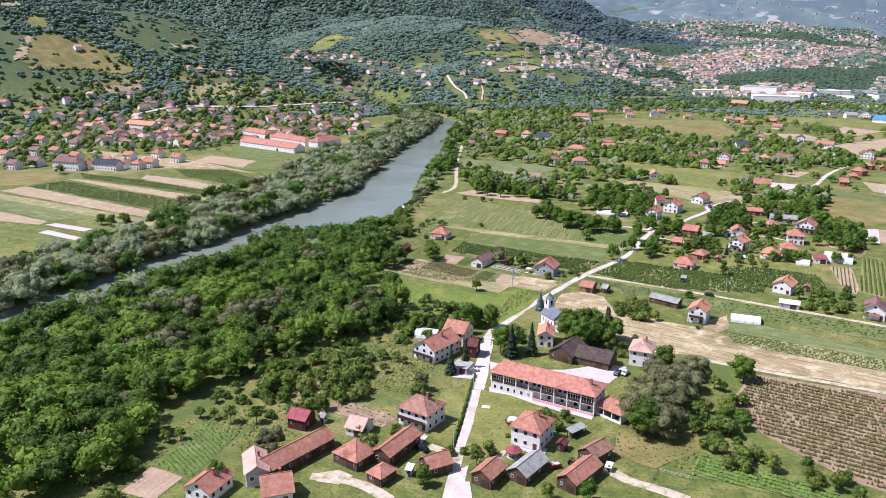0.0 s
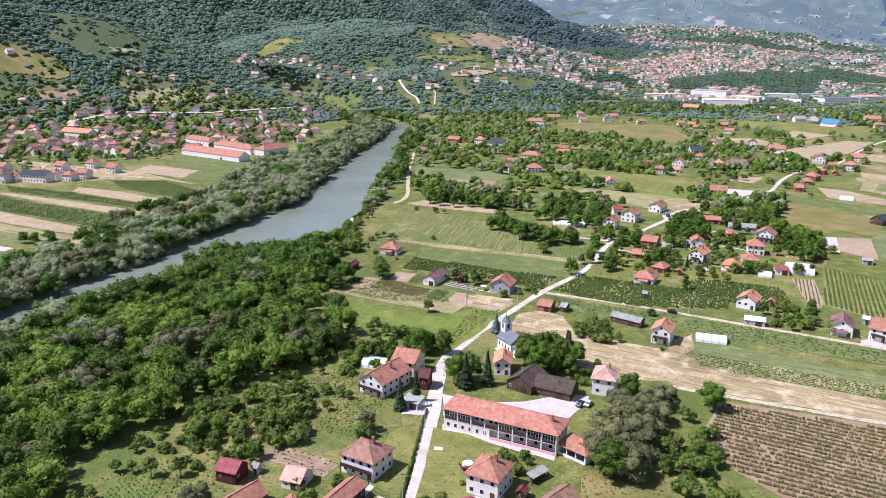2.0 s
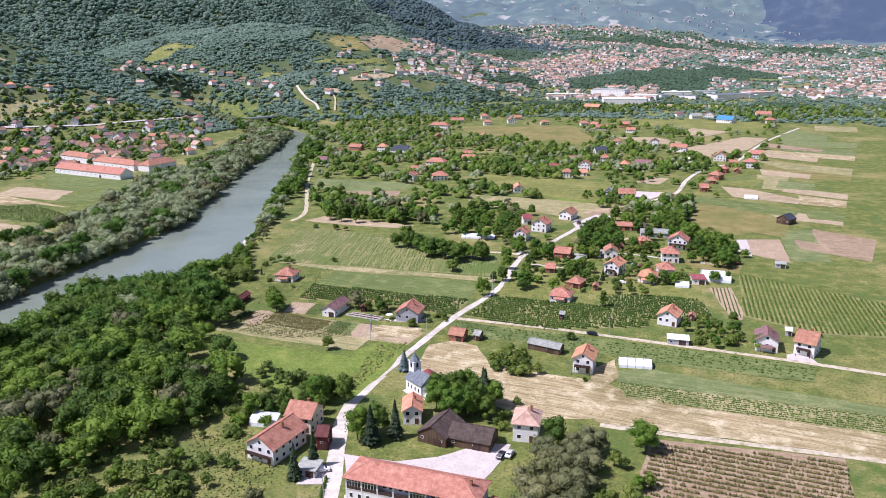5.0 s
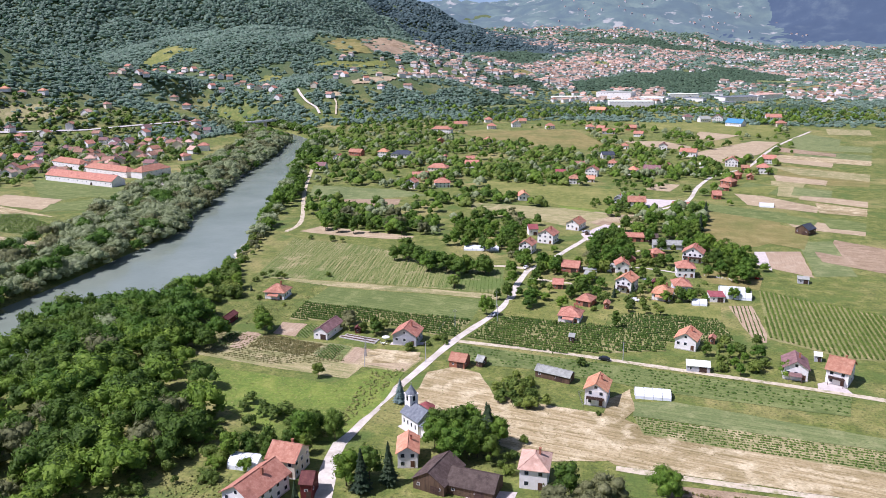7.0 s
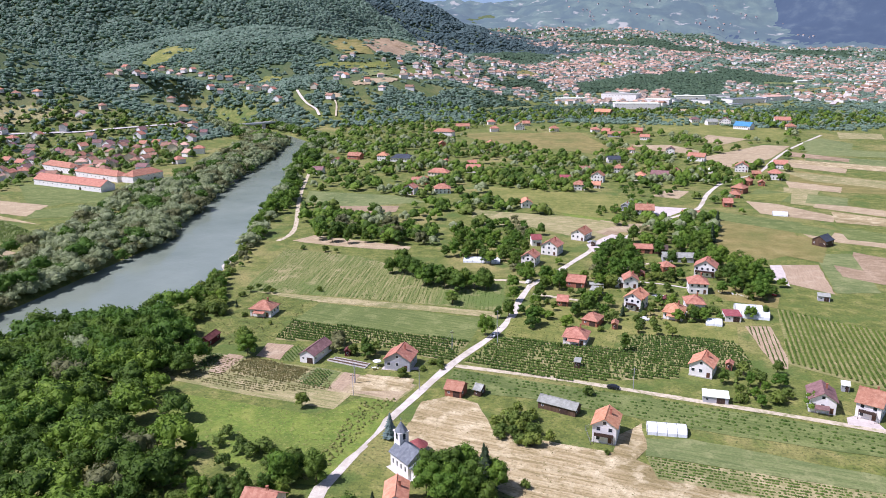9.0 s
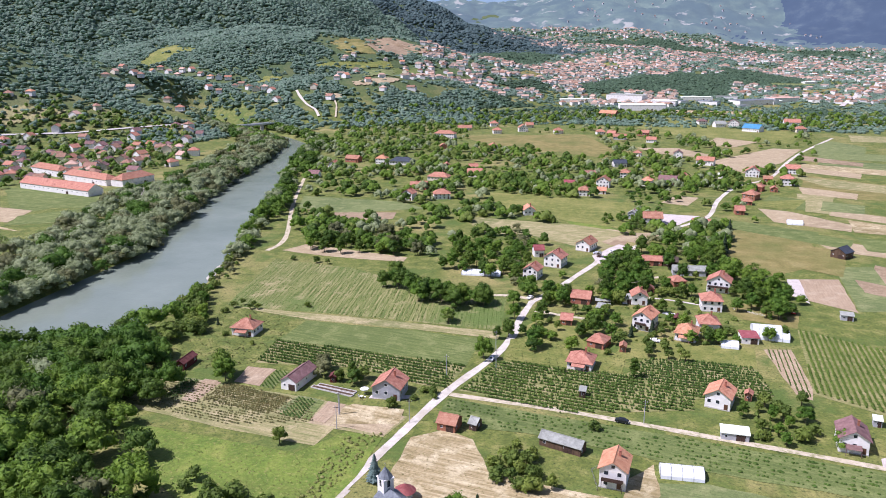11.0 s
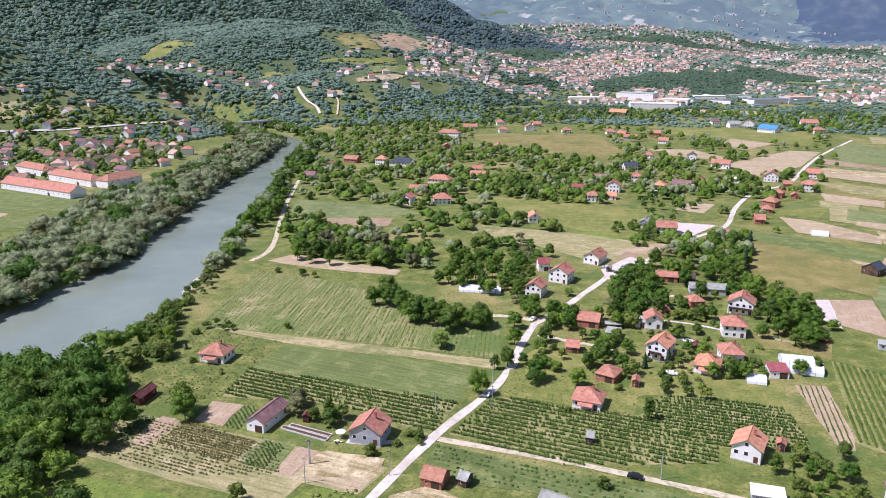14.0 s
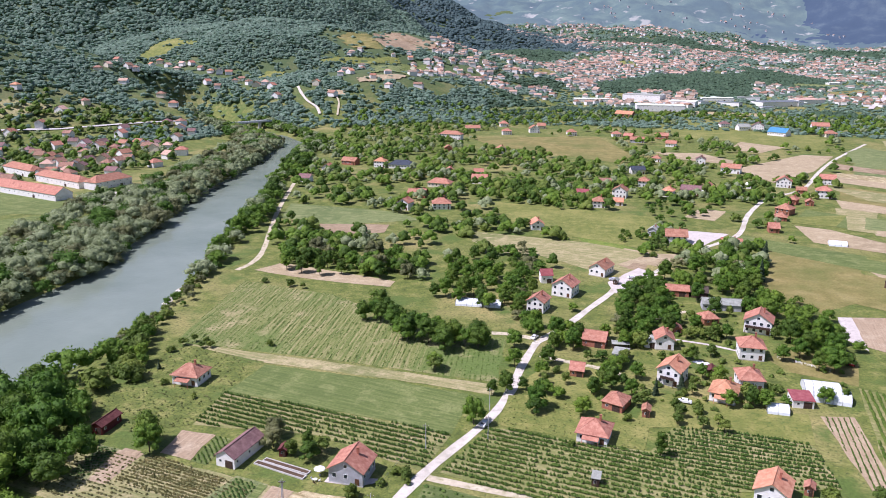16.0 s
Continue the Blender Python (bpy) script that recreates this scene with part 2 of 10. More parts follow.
def water_material():
    m = material("river water", [(0.3, srgb(114, 126, 110)), (0.6, srgb(132, 143, 127)), (0.8, srgb(148, 156, 138))], 0.012, rough=0.14, spec=0.36, detail=5)
    t = m.node_tree
    n, l = t.nodes, t.links
    b = n["Principled BSDF"]
    place = n.new("ShaderNodeNewGeometry").outputs["Position"]
    nb = n.new("ShaderNodeTexNoise")
    nb.inputs["Scale"].default_value, nb.inputs["Detail"].default_value = 0.55, 6
    l.new(place, nb.inputs["Vector"])
    bp = n.new("ShaderNodeBump")
    bp.inputs["Strength"].default_value, bp.inputs["Distance"].default_value = 0.35, 0.25
    l.new(nb.outputs["Fac"], bp.inputs["Height"])
    l.new(bp.outputs[0], b.inputs["Normal"])
    return m


M_WATER = water_material()


def wooded(m, colour, lo, hi):
    """Above the valley floor the grass gives way to a wooded floor."""
    t = m.node_tree
    n, l = t.nodes, t.links
    b = n["Principled BSDF"]
    src = b.inputs["Base Color"].links[0].from_socket
    sep = n.new("ShaderNodeSeparateXYZ")
    l.new(n.new("ShaderNodeNewGeometry").outputs["Position"], sep.inputs[0])
    ra = n.new("ShaderNodeMapRange")
    ra.inputs["From Min"].default_value, ra.inputs["From Max"].default_value = lo, hi
    ra.inputs["To Max"].default_value = 0.75
    l.new(sep.outputs["Z"], ra.inputs["Value"])
    mix = n.new("ShaderNodeMix")
    mix.data_type = "RGBA"
    l.new(ra.outputs[0], mix.inputs["Factor"])
    l.new(src, mix.inputs["A"])
    mix.inputs["B"].default_value = colour
    l.new(mix.outputs["Result"], b.inputs["Base Color"])


wooded(M_GROUND, srgb(70, 90, 58), 8, 60)


def field_material(name, a, b, c, angle, streak=1.2, patch=0.02):
    """A ploughed, mown or sown parcel: streaks along the given compass angle (degrees from +y, clockwise)."""
    return material(name, [(0.3, a), (0.5, b), (0.72, c)], streak, rough=0.95, bump=0.4, bump_scale=1.2, detail=5, stretch=(1.0, 0.06, 1.0), angle=angle,
                    second=[(patch, a, 0.5, 0.7), (0.14, c, 0.5, 0.68), (1.1, a, 0.55, 0.72)], speckle=(1.1, 0.26))


# ---- helpers of the place ----


def mesh_of(name, verts, faces, mats, ids=None, smooth=False):
    me = bpy.data.meshes.new(name)
    me.from_pydata([tuple(v) for v in verts], [], faces)
    for m in mats if isinstance(mats, (list, tuple)) else [mats]:
        me.materials.append(m)
    if ids is not None:
        me.polygons.foreach_set("material_index", ids)
    if smooth:
        me.polygons.foreach_set("use_smooth", [True] * len(me.polygons))
    me.update()
    return me


def part(name, me, parent, label="", m=None):
    ob = new(name, me)
    ob.parent = parent
    if m is not None:
        ob.matrix_basis = m
    return tagged(ob, label)


class Build:
    """Collects boxes, slabs and tubes into one mesh."""

    def __init__(self):
        self.v, self.f, self.i = [], [], []

    def add(self, verts, faces, k=0):
        o = len(self.v)
        self.v += [tuple(p) for p in verts]
        self.f += [tuple(o + a for a in f) for f in faces]
        self.i += [k] * len(faces)
        return self

    def box(self, x0, x1, y0, y1, z0, z1, k=0, bevel=0.0):
        v = [(x, y, z) for z in (z0, z1) for x, y in ((x0, y0), (x1, y0), (x1, y1), (x0, y1))]
        return self.add(v, [(3, 2, 1, 0), (4, 5, 6, 7), (0, 1, 5, 4), (1, 2, 6, 5), (2, 3, 7, 6), (3, 0, 4, 7)], k)

    def slab(self, top, thick, k=0):
        """A roof face with thickness below it; top: corners in order, seen from above anticlockwise."""
        n = len(top)
        v = list(top) + [(x, y, z - thick) for x, y, z in top]
        return self.add(v, [tuple(range(n)), tuple(range(2 * n - 1, n - 1, -1))] + [(a, n + a, n + (a + 1) % n, (a + 1) % n) for a in range(n)], k)

    def tube(self, a, b, ra, rb, n=6, k=0):
        a, b = Vector(a), Vector(b)
        q = (b - a).to_track_quat("Z", "Y").to_matrix()
        ring = [q @ Vector((math.cos(t * math.tau / n), math.sin(t * math.tau / n), 0)) for t in range(n)]
        v = [a + r * ra for r in ring] + [b + r * rb for r in ring]
        return self.add(v, [(i, (i + 1) % n, n + (i + 1) % n, n + i) for i in range(n)] + [tuple(range(n - 1, -1, -1)), tuple(range(n, 2 * n))], k)

    def sweep(self, pts, r, n=5):
        """One bent tube through the points."""
        o, v = [Vector(p) for p in pts], []
        for i, p in enumerate(o):
            q = (o[min(i + 1, len(o) - 1)] - o[max(i - 1, 0)]).to_track_quat("Z", "Y").to_matrix()
            v += [p + q @ Vector((math.cos(t * math.tau / n) * r, math.sin(t * math.tau / n) * r, 0)) for t in range(n)]
        m = len(o)
        return self.add(v, [(k * n + t, k * n + (t + 1) % n, k * n + n + (t + 1) % n, k * n + n + t) for k in range(m - 1) for t in range(n)] + [tuple(range(n - 1, -1, -1)), tuple(range(m * n - n, m * n))])

    def mesh(self, name, mats, smooth=False):
        return mesh_of(name, self.v, self.f, mats, self.i, smooth)


def thing(name, x, y, z, rot, label, category, group="", scale=1.0):
    ob = new(name)
    ob.empty_display_size = 0.5
    ob.matrix_basis = pose(x, y, z, 0, 0, rot)
    return tagged(ob, label, category, group)


def smooth01(t):
    t = np.clip(t, 0, 1)
    return t * t * (3 - 2 * t)


def line_dist(px, py, pts):
    best = np.full(np.shape(px), 1e9)
    for (ax, ay), (bx, by) in zip(pts, pts[1:]):
        dx, dy = bx - ax, by - ay
        t = np.clip(((px - ax) * dx + (py - ay) * dy) / (dx * dx + dy * dy), 0, 1)
        best = np.minimum(best, np.hypot(px - ax - t * dx, py - ay - t * dy))
    return best


def inside(px, py, poly):
    px, py = np.asarray(px, float), np.asarray(py, float)
    hit = np.zeros(px.shape, bool)
    for (ax, ay), (bx, by) in zip(poly, poly[1:] + poly[:1]):
        cross = (ay > py) != (by > py)
        with np.errstate(divide="ignore", invalid="ignore"):
            hit ^= cross & (px < (bx - ax) * (py - ay) / (by - ay if by != ay else 1e-9) + ax)
    return hit


# ---- terrain ----
BANK_L = [(-300, -200), (-285, 50), (-279, 202), (-276, 245), (-274, 305), (-267, 386), (-266, 505), (-280, 548), (-318, 684), (-342, 800), (-358, 890), (-384, 985), (-440, 1045), (-540, 1130), (-660, 1200)]
BANK_R = [(-230, -200), (-240, 50), (-241, 205), (-226, 285), (-196, 368), (-194, 410), (-200, 460), (-209, 492), (-235, 580), (-255, 658), (-289, 767), (-318, 860), (-338, 945), (-354, 1000), (-408, 1066), (-522, 1162), (-642, 1238)]
RIVER = BANK_L + BANK_R[::-1]
WATER_Z = -3.0


def wavy(x, y, size, seed=0.0, octaves=4):
    """Smooth pseudo-random hills between about -1 and 1 from turned sine waves."""
    out, amp, total = 0.0, 1.0, 0.0
    for k in range(octaves):
        a = 0.7 + 1.9 * k + seed
        u, v = x * math.cos(a) - y * math.sin(a), x * math.sin(a) + y * math.cos(a)
        out = out + amp * (np.sin(u / size * 6.28 + 1.3 * k + seed) * np.cos(v / size * 5.1 + 2.1 * k + 0.7 * np.sin(u / size * 3.0)))
        total, amp, size = total + amp, amp * 0.5, size * 0.47
    return out / total


def polar(az, d):
    return d * math.sin(radians(az)), 80 + d * math.cos(radians(az))


def ridge(x, y, crest, wide):
    """A rounded ridge along a crest line given by azimuth, distance and height."""
    best = np.zeros(np.shape(x))
    pts = [polar(az, d) + (h,) for az, d, h in crest]
    for (ax, ay, ah), (bx, by, bh) in zip(pts, pts[1:]):
        dx, dy = bx - ax, by - ay
        t = np.clip(((x - ax) * dx + (y - ay) * dy) / (dx * dx + dy * dy), 0, 1)
        far = np.clip(np.hypot(x - ax - t * dx, y - ay - t * dy) / wide, 0, 1)
        best = np.maximum(best, (ah + (bh - ah) * t) * (0.5 + 0.5 * np.cos(far * math.pi)))
    return best


SPUR = [(-64, 1560, 320), (-52, 1450, 205), (-46, 1430, 168), (-41, 1420, 124), (-36, 1400, 86), (-32, 1400, 50), (-27, 1420, 36)]
BIG_HILL = [(-66, 2550, 540), (-45, 2500, 480), (-36, 2450, 430), (-28, 2500, 400), (-22, 2750, 340)]
KNOLL = [(-27, 1900, 150), (-23.5, 1850, 163), (-21, 1850, 156), (-17.4, 1900, 142), (-14, 1950, 110), (-11, 2000, 76)]
KNOLL_FOOT = [(-24, 1420, 62), (-20, 1370, 72), (-17, 1400, 76), (-13.5, 1480, 68), (-10, 1560, 44)]
DARK_RIDGE = [(-32, 3050, 540), (-22, 3000, 410), (-14.5, 2950, 285), (-11.9, 2900, 221), (-9.2, 2900, 176), (-7.2, 2850, 134), (-3.1, 2750, 80), (0, 2700, 50)]


def height(x, y):
    x, y = np.asarray(x, float), np.asarray(y, float)
    d, az = np.hypot(x, y - 80), np.degrees(np.arctan2(x, y - 80))
    # the valley's end rises towards the far town, steeper in the middle than on the open side
    mid = np.interp(d, [1250, 1350, 1600, 1900, 2300, 2800, 3300, 4200], [0, 4, 20, 42, 72, 112, 182, 320])
    side = np.interp(d, [1350, 2000, 2625, 3000, 3300, 3500, 4200], [0, 16, 36, 62, 100, 126, 240])
    s = smooth01((az - 1) / 13)
    town = (mid * (1 - s) + side * s) * smooth01((az + 21) / 9)
    town = town + smooth01((d - 1450) / 500) * smooth01((az + 16) / 6) * 7 * wavy(x, y, 460, 0.4)
    # wooded hills on the far bank with a side valley between them
    glen = 62 * smooth01((d - 1330) / 360) * smooth01((-22 - az) / 8)
    layers = [town, glen, ridge(x, y, SPUR, 530), ridge(x, y, BIG_HILL, 800), ridge(x, y, KNOLL, 660), ridge(x, y, KNOLL_FOOT, 300), ridge(x, y, DARK_RIDGE, 640)]
    h = 4 * np.log(sum(np.exp(v / 4) for v in layers)) - 4 * math.log(len(layers))
    rough = smooth01((d - 1150) / 500) * np.clip(h / 60, 0, 1)
    gully = 1 - 2 * np.abs(wavy(x, y, 520, 2.3, 2))
    h += rough * (7 * wavy(x, y, 420, 1.0, 5) + 3 * wavy(x, y, 110, 3.0, 4)) - rough * 16 * np.clip(gully, 0, 1) ** 2 * np.clip((h - 60) / 120, 0, 1)
    h = np.maximum(h - 0.5, 0)
    # river bed
    near = (d < 1500) & (x < -150)
    edge = np.full(x.shape, 99.0)
    if near.any():
        e = np.minimum(line_dist(x[near], y[near], BANK_L), line_dist(x[near], y[near], BANK_R))
        edge[near] = np.where(inside(x[near], y[near], RIVER), -e, e)
    bed = -3.3 * smooth01((9 - edge) / 12) - 2.6 * smooth01((1 - edge) / 10)
    return np.where(edge < 9, np.minimum(h * smooth01(edge / 60), 0) + bed, h * np.where(edge < 60, smooth01(edge / 60), 1))


def spot(x, y):
    return float(height(np.array([x]), np.array([y]))[0])


def build_ground():
    xs = np.concatenate([np.arange(-4700, -1500, 64), np.arange(-1500, -420, 30), np.arange(-420, -180, 4.0), np.arange(-180, 330, 17), np.arange(330, 1500, 34), np.arange(1500, 3200, 64)])
    ys = np.concatenate([np.arange(-420, 40, 40), np.arange(40, 700, 6.0), np.arange(700, 1300, 10.0), np.arange(1300, 2600, 20), np.arange(2600, 5060, 32)])
    gx, gy = np.meshgrid(xs, ys)
    gz = height(gx, gy)
    nx, ny = len(xs), len(ys)
    idx = np.arange(nx * ny).reshape(ny, nx)
    quads = np.stack([idx[:-1, :-1], idx[:-1, 1:], idx[1:, 1:], idx[1:, :-1]], -1).reshape(-1, 4)
    me = mesh_of("ground", np.stack([gx, gy, gz], -1).reshape(-1, 3).tolist(), quads.tolist(), [M_GROUND], smooth=True)
    return tagged(new("ground", me), "grassy valley floor rising to wooded hills", "ground", kind="structure")


build_ground()


LINES, PLOTS = [], []


def free_spot(x, y, room):
    """Whether a plant of that reach stands clear of roads and buildings."""
    for pts, w, (x0, x1, y0, y1) in LINES:
        if x0 < x < x1 and y0 < y < y1 and line_dist(np.array([x]), np.array([y]), pts)[0] < w / 2 + 0.5 + room * 0.35:
            return False
    return all(abs(x - px) > r + room or abs(y - py) > r + room or math.hypot(x - px, y - py) > r + room * 0.5 for px, py, r in PLOTS)


def ribbon(pts, widths, z, step=6.0, lift=0.0):
    """A strip along a smoothed line."""
    p = [Vector((x, y)) for x, y in pts]
    line = []
    for k in range(len(p) - 1):
        p0, p1, p2, p3 = p[max(k - 1, 0)], p[k], p[k + 1], p[min(k + 2, len(p) - 1)]
        n = max(2, int((p2 - p1).length / step))
        for s in range(n):
            t = s / n
            line.append(0.5 * (2 * p1 + (p2 - p0) * t + (2 * p0 - 5 * p1 + 4 * p2 - p3) * t * t + (3 * p1 - p0 - 3 * p2 + p3) * t**3))
    line.append(p[-1])
    v, f = [], []
    for k, q in enumerate(line):
        d = (line[min(k + 1, len(line) - 1)] - line[max(k - 1, 0)]).normalized()
        w = widths * (1 + 0.09 * math.sin(k * 1.7) + 0.06 * math.sin(k * 0.61)) / 2
        for s in (1, -1):
            x, y = q.x - d.y * w * s, q.y + d.x * w * s
            v.append((x, y, (max(spot(x, y), 0) if lift else 0) + z + lift))
    for k in range(len(line) - 1):
        f.append((2 * k + 1, 2 * k + 3, 2 * k + 2, 2 * k))
    return v, f


def road(name, label, pts, width, m, z=0.07, lift=0.0):
    v, f = ribbon(pts, width, z, lift=lift)
    LINES.append((pts, width, (min(p[0] for p in pts) - 9, max(p[0] for p in pts) + 9, min(p[1] for p in pts) - 9, max(p[1] for p in pts) + 9)))
    return tagged(new(name, mesh_of(name, v, f, m)), label, "road", kind="structure")


FIELDS = []


def field(label, pts, m, z=0.05, name="field", category="field"):
    """A parcel: a thin sheet with a slightly wandering edge over the flat valley floor."""
    FIELDS.append(pts)
    v = []
    n = len(pts)
    z += 0.002 * (len(bpy.data.objects) % 40)
    for k in range(n):
        (ax, ay), (bx, by) = pts[k], pts[(k + 1) % n]
        far = math.hypot(bx - ax, by - ay)
        steps = max(1, int(far / 5))
        for s in range(steps):
            t = s / steps
            j = 0.35 if s else 0.0
            v.append((ax + (bx - ax) * t + random.uniform(-j, j), ay + (by - ay) * t + random.uniform(-j, j), z))
    bm = bmesh.new()
    face = bm.faces.new([bm.verts.new(p) for p in v])
    if face.normal.z < 0 or sum(a[0] * b[1] - b[0] * a[1] for a, b in zip(v, v[1:] + v[:1])) < 0:
        bmesh.ops.reverse_faces(bm, faces=[face])
    bmesh.ops.triangulate(bm, faces=bm.faces[:])
    me = bpy.data.meshes.new(name)
    bm.to_mesh(me)
    bm.free()
    me.materials.append(m)
    return tagged(new(name, me), label, category, kind="structure")


water = mesh_of("water", [(x, y, WATER_Z) for x, y in ((-1000, -210), (-150, -210), (-150, 640), (-150, 1300), (-1000, 1300))], [(0, 1, 2, 3, 4)], M_WATER)
tagged(new("water", water), "broad grey-green river flowing between wooded banks", "river", kind="structure")


OPEN = []


def slope_field(label, pts, m, cell=4.0, lift=1.3, name="field"):
    """A parcel on a hillside, draped over the slope."""
    xs, ys = [p[0] for p in pts], [p[1] for p in pts]
    gx, gy = np.meshgrid(np.arange(min(xs), max(xs) + cell, cell), np.arange(min(ys), max(ys) + cell, cell))
    gz = height(gx, gy) + lift
    ok = inside(gx[:-1, :-1] + cell / 2, gy[:-1, :-1] + cell / 2, pts)
    i = np.arange(gx.size).reshape(gx.shape)
    quads = np.stack([i[:-1, :-1], i[:-1, 1:], i[1:, 1:], i[1:, :-1]], -1)[ok]
    OPEN.append(pts)
    used, back = np.unique(quads, return_inverse=True)
    v = np.stack([gx, gy, gz], -1).reshape(-1, 3)[used]
    return tagged(new(name, mesh_of(name, v.tolist(), back.reshape(-1, 4).tolist(), m, smooth=True)), label, "field", kind="structure")

M_STRAW = field_material("mown straw", srgb(124, 112, 70), srgb(166, 149, 108), srgb(204, 190, 152), 102, 0.8)
M_SOIL = field_material("bare soil", srgb(150, 133, 102), srgb(170, 152, 118), srgb(186, 169, 136), 98, 1.5)
M_SOIL_N = field_material("bare tilled soil", srgb(150, 130, 103), srgb(169, 147, 118), srgb(181, 162, 134), 5, 1.5)
M_GREEN = field_material("young green crop", srgb(92, 108, 60), srgb(112, 124, 72), srgb(138, 142, 92), 100, 0.7)
M_GREEN_N = field_material("green crop in lines", srgb(90, 104, 60), srgb(114, 124, 76), srgb(156, 150, 106), -4, 0.8)
M_LINED = material("green crop in dry streaky lines", [(0.32, srgb(86, 104, 50)), (0.47, srgb(112, 122, 62)), (0.6, srgb(142, 138, 88)), (0.74, srgb(168, 158, 114))], 1.2, rough=0.95, bump=0.4, bump_scale=1.2, detail=4, stretch=(1.0, 0.025, 1.0), angle=-4,
                   second=[(0.016, srgb(96, 116, 54), 0.5, 0.66), (0.06, srgb(166, 154, 110), 0.55, 0.72), (0.6, srgb(88, 104, 50), 0.56, 0.72)], speckle=(1.1, 0.3))
M_DEEP = field_material("deep green crop", srgb(82, 98, 48), srgb(101, 115, 58), srgb(126, 134, 78), 102, 0.8)
M_MIX = field_material("green and straw field", srgb(110, 118, 66), srgb(148, 142, 94), srgb(178, 164, 122), 100, 0.7)
M_ROWSOIL = field_material("soil between crop rows", srgb(104, 114, 58), srgb(128, 130, 74), srgb(160, 150, 104), 101, 0.8)
M_BROWN = field_material("dry brown crop ground", srgb(129, 110, 83), srgb(152, 131, 102), srgb(172, 152, 123), 102, 0.9)

road("road", "pale gravel village road", [(-44.5, 136.4), (-47.3, 146.0), (-50.9, 162.8), (-56.6, 188.1), (-64.2, 219.6), (-70.4, 247.0), (-70.2, 262.1), (-67.0, 280.0)], 4.8, M_ROAD, 0.07)
road("road", "pale gravel road between the fields", [(-70.3, 259.0), (-66.6, 281.8), (-60.0, 308.7), (-51.1, 343.7), (-39.0, 378.0), (-34.5, 401.7), (-33.6, 421.1), (-30.5, 446.0)], 3.2, M_ROAD, 0.085)
road("farm_track", "pale track along the green strip", [(-49.5, 342.4), (-37.8, 340.9), (-8.8, 337.3), (38.3, 327.9), (63.8, 322.9), (89.9, 317.2), (116.8, 310.3)], 2.7, M_TRACK, 0.08)
road("farm_track", "sandy path beside the straw field", [(10.2, 256.2), (27.3, 254.3), (52.9, 251.9), (90.5, 248.5), (117.9, 244.8)], 2.6, M_TRACK, 0.08)
road("lane", "lane into the hamlet", [(-30.4, 446.3), (-20.7, 466.5), (-11.2, 492.5), (-2.8, 514.9), (3.8, 537.4), (19.6, 556.2), (41.7, 601.1), (65.9, 636.1), (76.5, 660.7), (89.0, 714.2), (112.7, 777.2), (146.8, 824.1), (182.1, 922.5), (219.8, 1016.3), (286.3, 1155.2)], 3.3, M_ROAD, 0.08)
road("lane", "narrow lane past the hedge", [(-29.6, 449.0), (-41.3, 452.3), (-49.3, 451.7)], 3.2, M_TRACK, 0.09)
road("farm_track", "riverside track", [(-190.6, 508.0), (-192.1, 538.8), (-224.8, 629.7), (-243.8, 688.3), (-266.4, 762.5)], 3, M_TRACK, 0.08)
road("farm_track", "track into the farmyard", [(-50.1, 158.3), (-55.4, 161.0), (-61.1, 162.1)], 3, M_TRACK, 0.09)
road("farm_track", "track to the barns", [(-60.4, 133.9), (-68.4, 137.0), (-77.2, 137.7), (-84.7, 135.9)], 3.4, M_TRACK, 0.09)
road("farm_track", "dirt track behind the barns", [(-11.3, 169.2), (-5.4, 165.6), (2.0, 164.3), (10.7, 162.3)], 3.4, M_TRACK, 0.09)
road("footpath", "pale footpath to the house", [(-41.1, 158.5), (-40.5, 164.4), (-39.9, 170.6)], 1.6, M_TRACK, 0.09)
road("lane", "grassy lane through the hamlet", [(-28.0, 433.1), (-16.2, 429.5), (-5.9, 426.7), (2.2, 422.7)], 2.6, M_TRACK, 0.09)
road("footpath", "pale garden path in the hamlet", [(11.7, 481.2), (21.5, 489.3), (30.3, 497.4)], 2.0, M_TRACK, 0.09)
road("footpath", "pale garden path in the hamlet", [(23.2, 461.7), (30.6, 460.5), (36.8, 459.0), (45.8, 455.4)], 1.6, M_YARD, 0.09)
road("footpath", "concrete path to the white house", [(-64.2, 168.5), (-64.6, 164.1), (-64.8, 160.6)], 1.6, M_YARD, 0.09)
field("concrete yard of the house", [(80.8, 324.9), (85.3, 327.7), (89.5, 322.0), (90.3, 318.4), (79.8, 320.1)], M_YARD, 0.06)
field("concrete apron of the school", [(-56.7, 205.0), (-55.0, 208.5), (-20.4, 197.5), (-20.3, 195.2), (-55.7, 201.8)], M_YARD, 0.06)
field("pale paved school yard", [(-58.3, 211.0), (-22.1, 217.2), (-17.1, 231.6), (-15.9, 239.3), (-23.9, 238.7), (-36.1, 228.5), (-47.3, 223.9), (-63.3, 225.3)], M_YARD, 0.06)
field("pale gravel forecourt", [(-71.0, 215.9), (-64.8, 219.4), (-62.4, 209.3), (-71.2, 207.7)], M_YARD, 0.06)
field("pale concrete pad by the barn", [(-47.9, 148.0), (-44.2, 149.2), (-41.2, 142.4), (-45.3, 138.6)], M_YARD, 0.06)
field("pale farmyard", [(-84.0, 137.6), (-79.2, 141.4), (-74.3, 140.3), (-75.8, 135.1), (-82.1, 134.3)], M_TRACK, 0.06)
field("mown lawn beside the road", [(-71.0, 197.4), (-62.8, 204.4), (-53.7, 163.4), (-64.7, 167.6)], M_LAWN, 0.05)
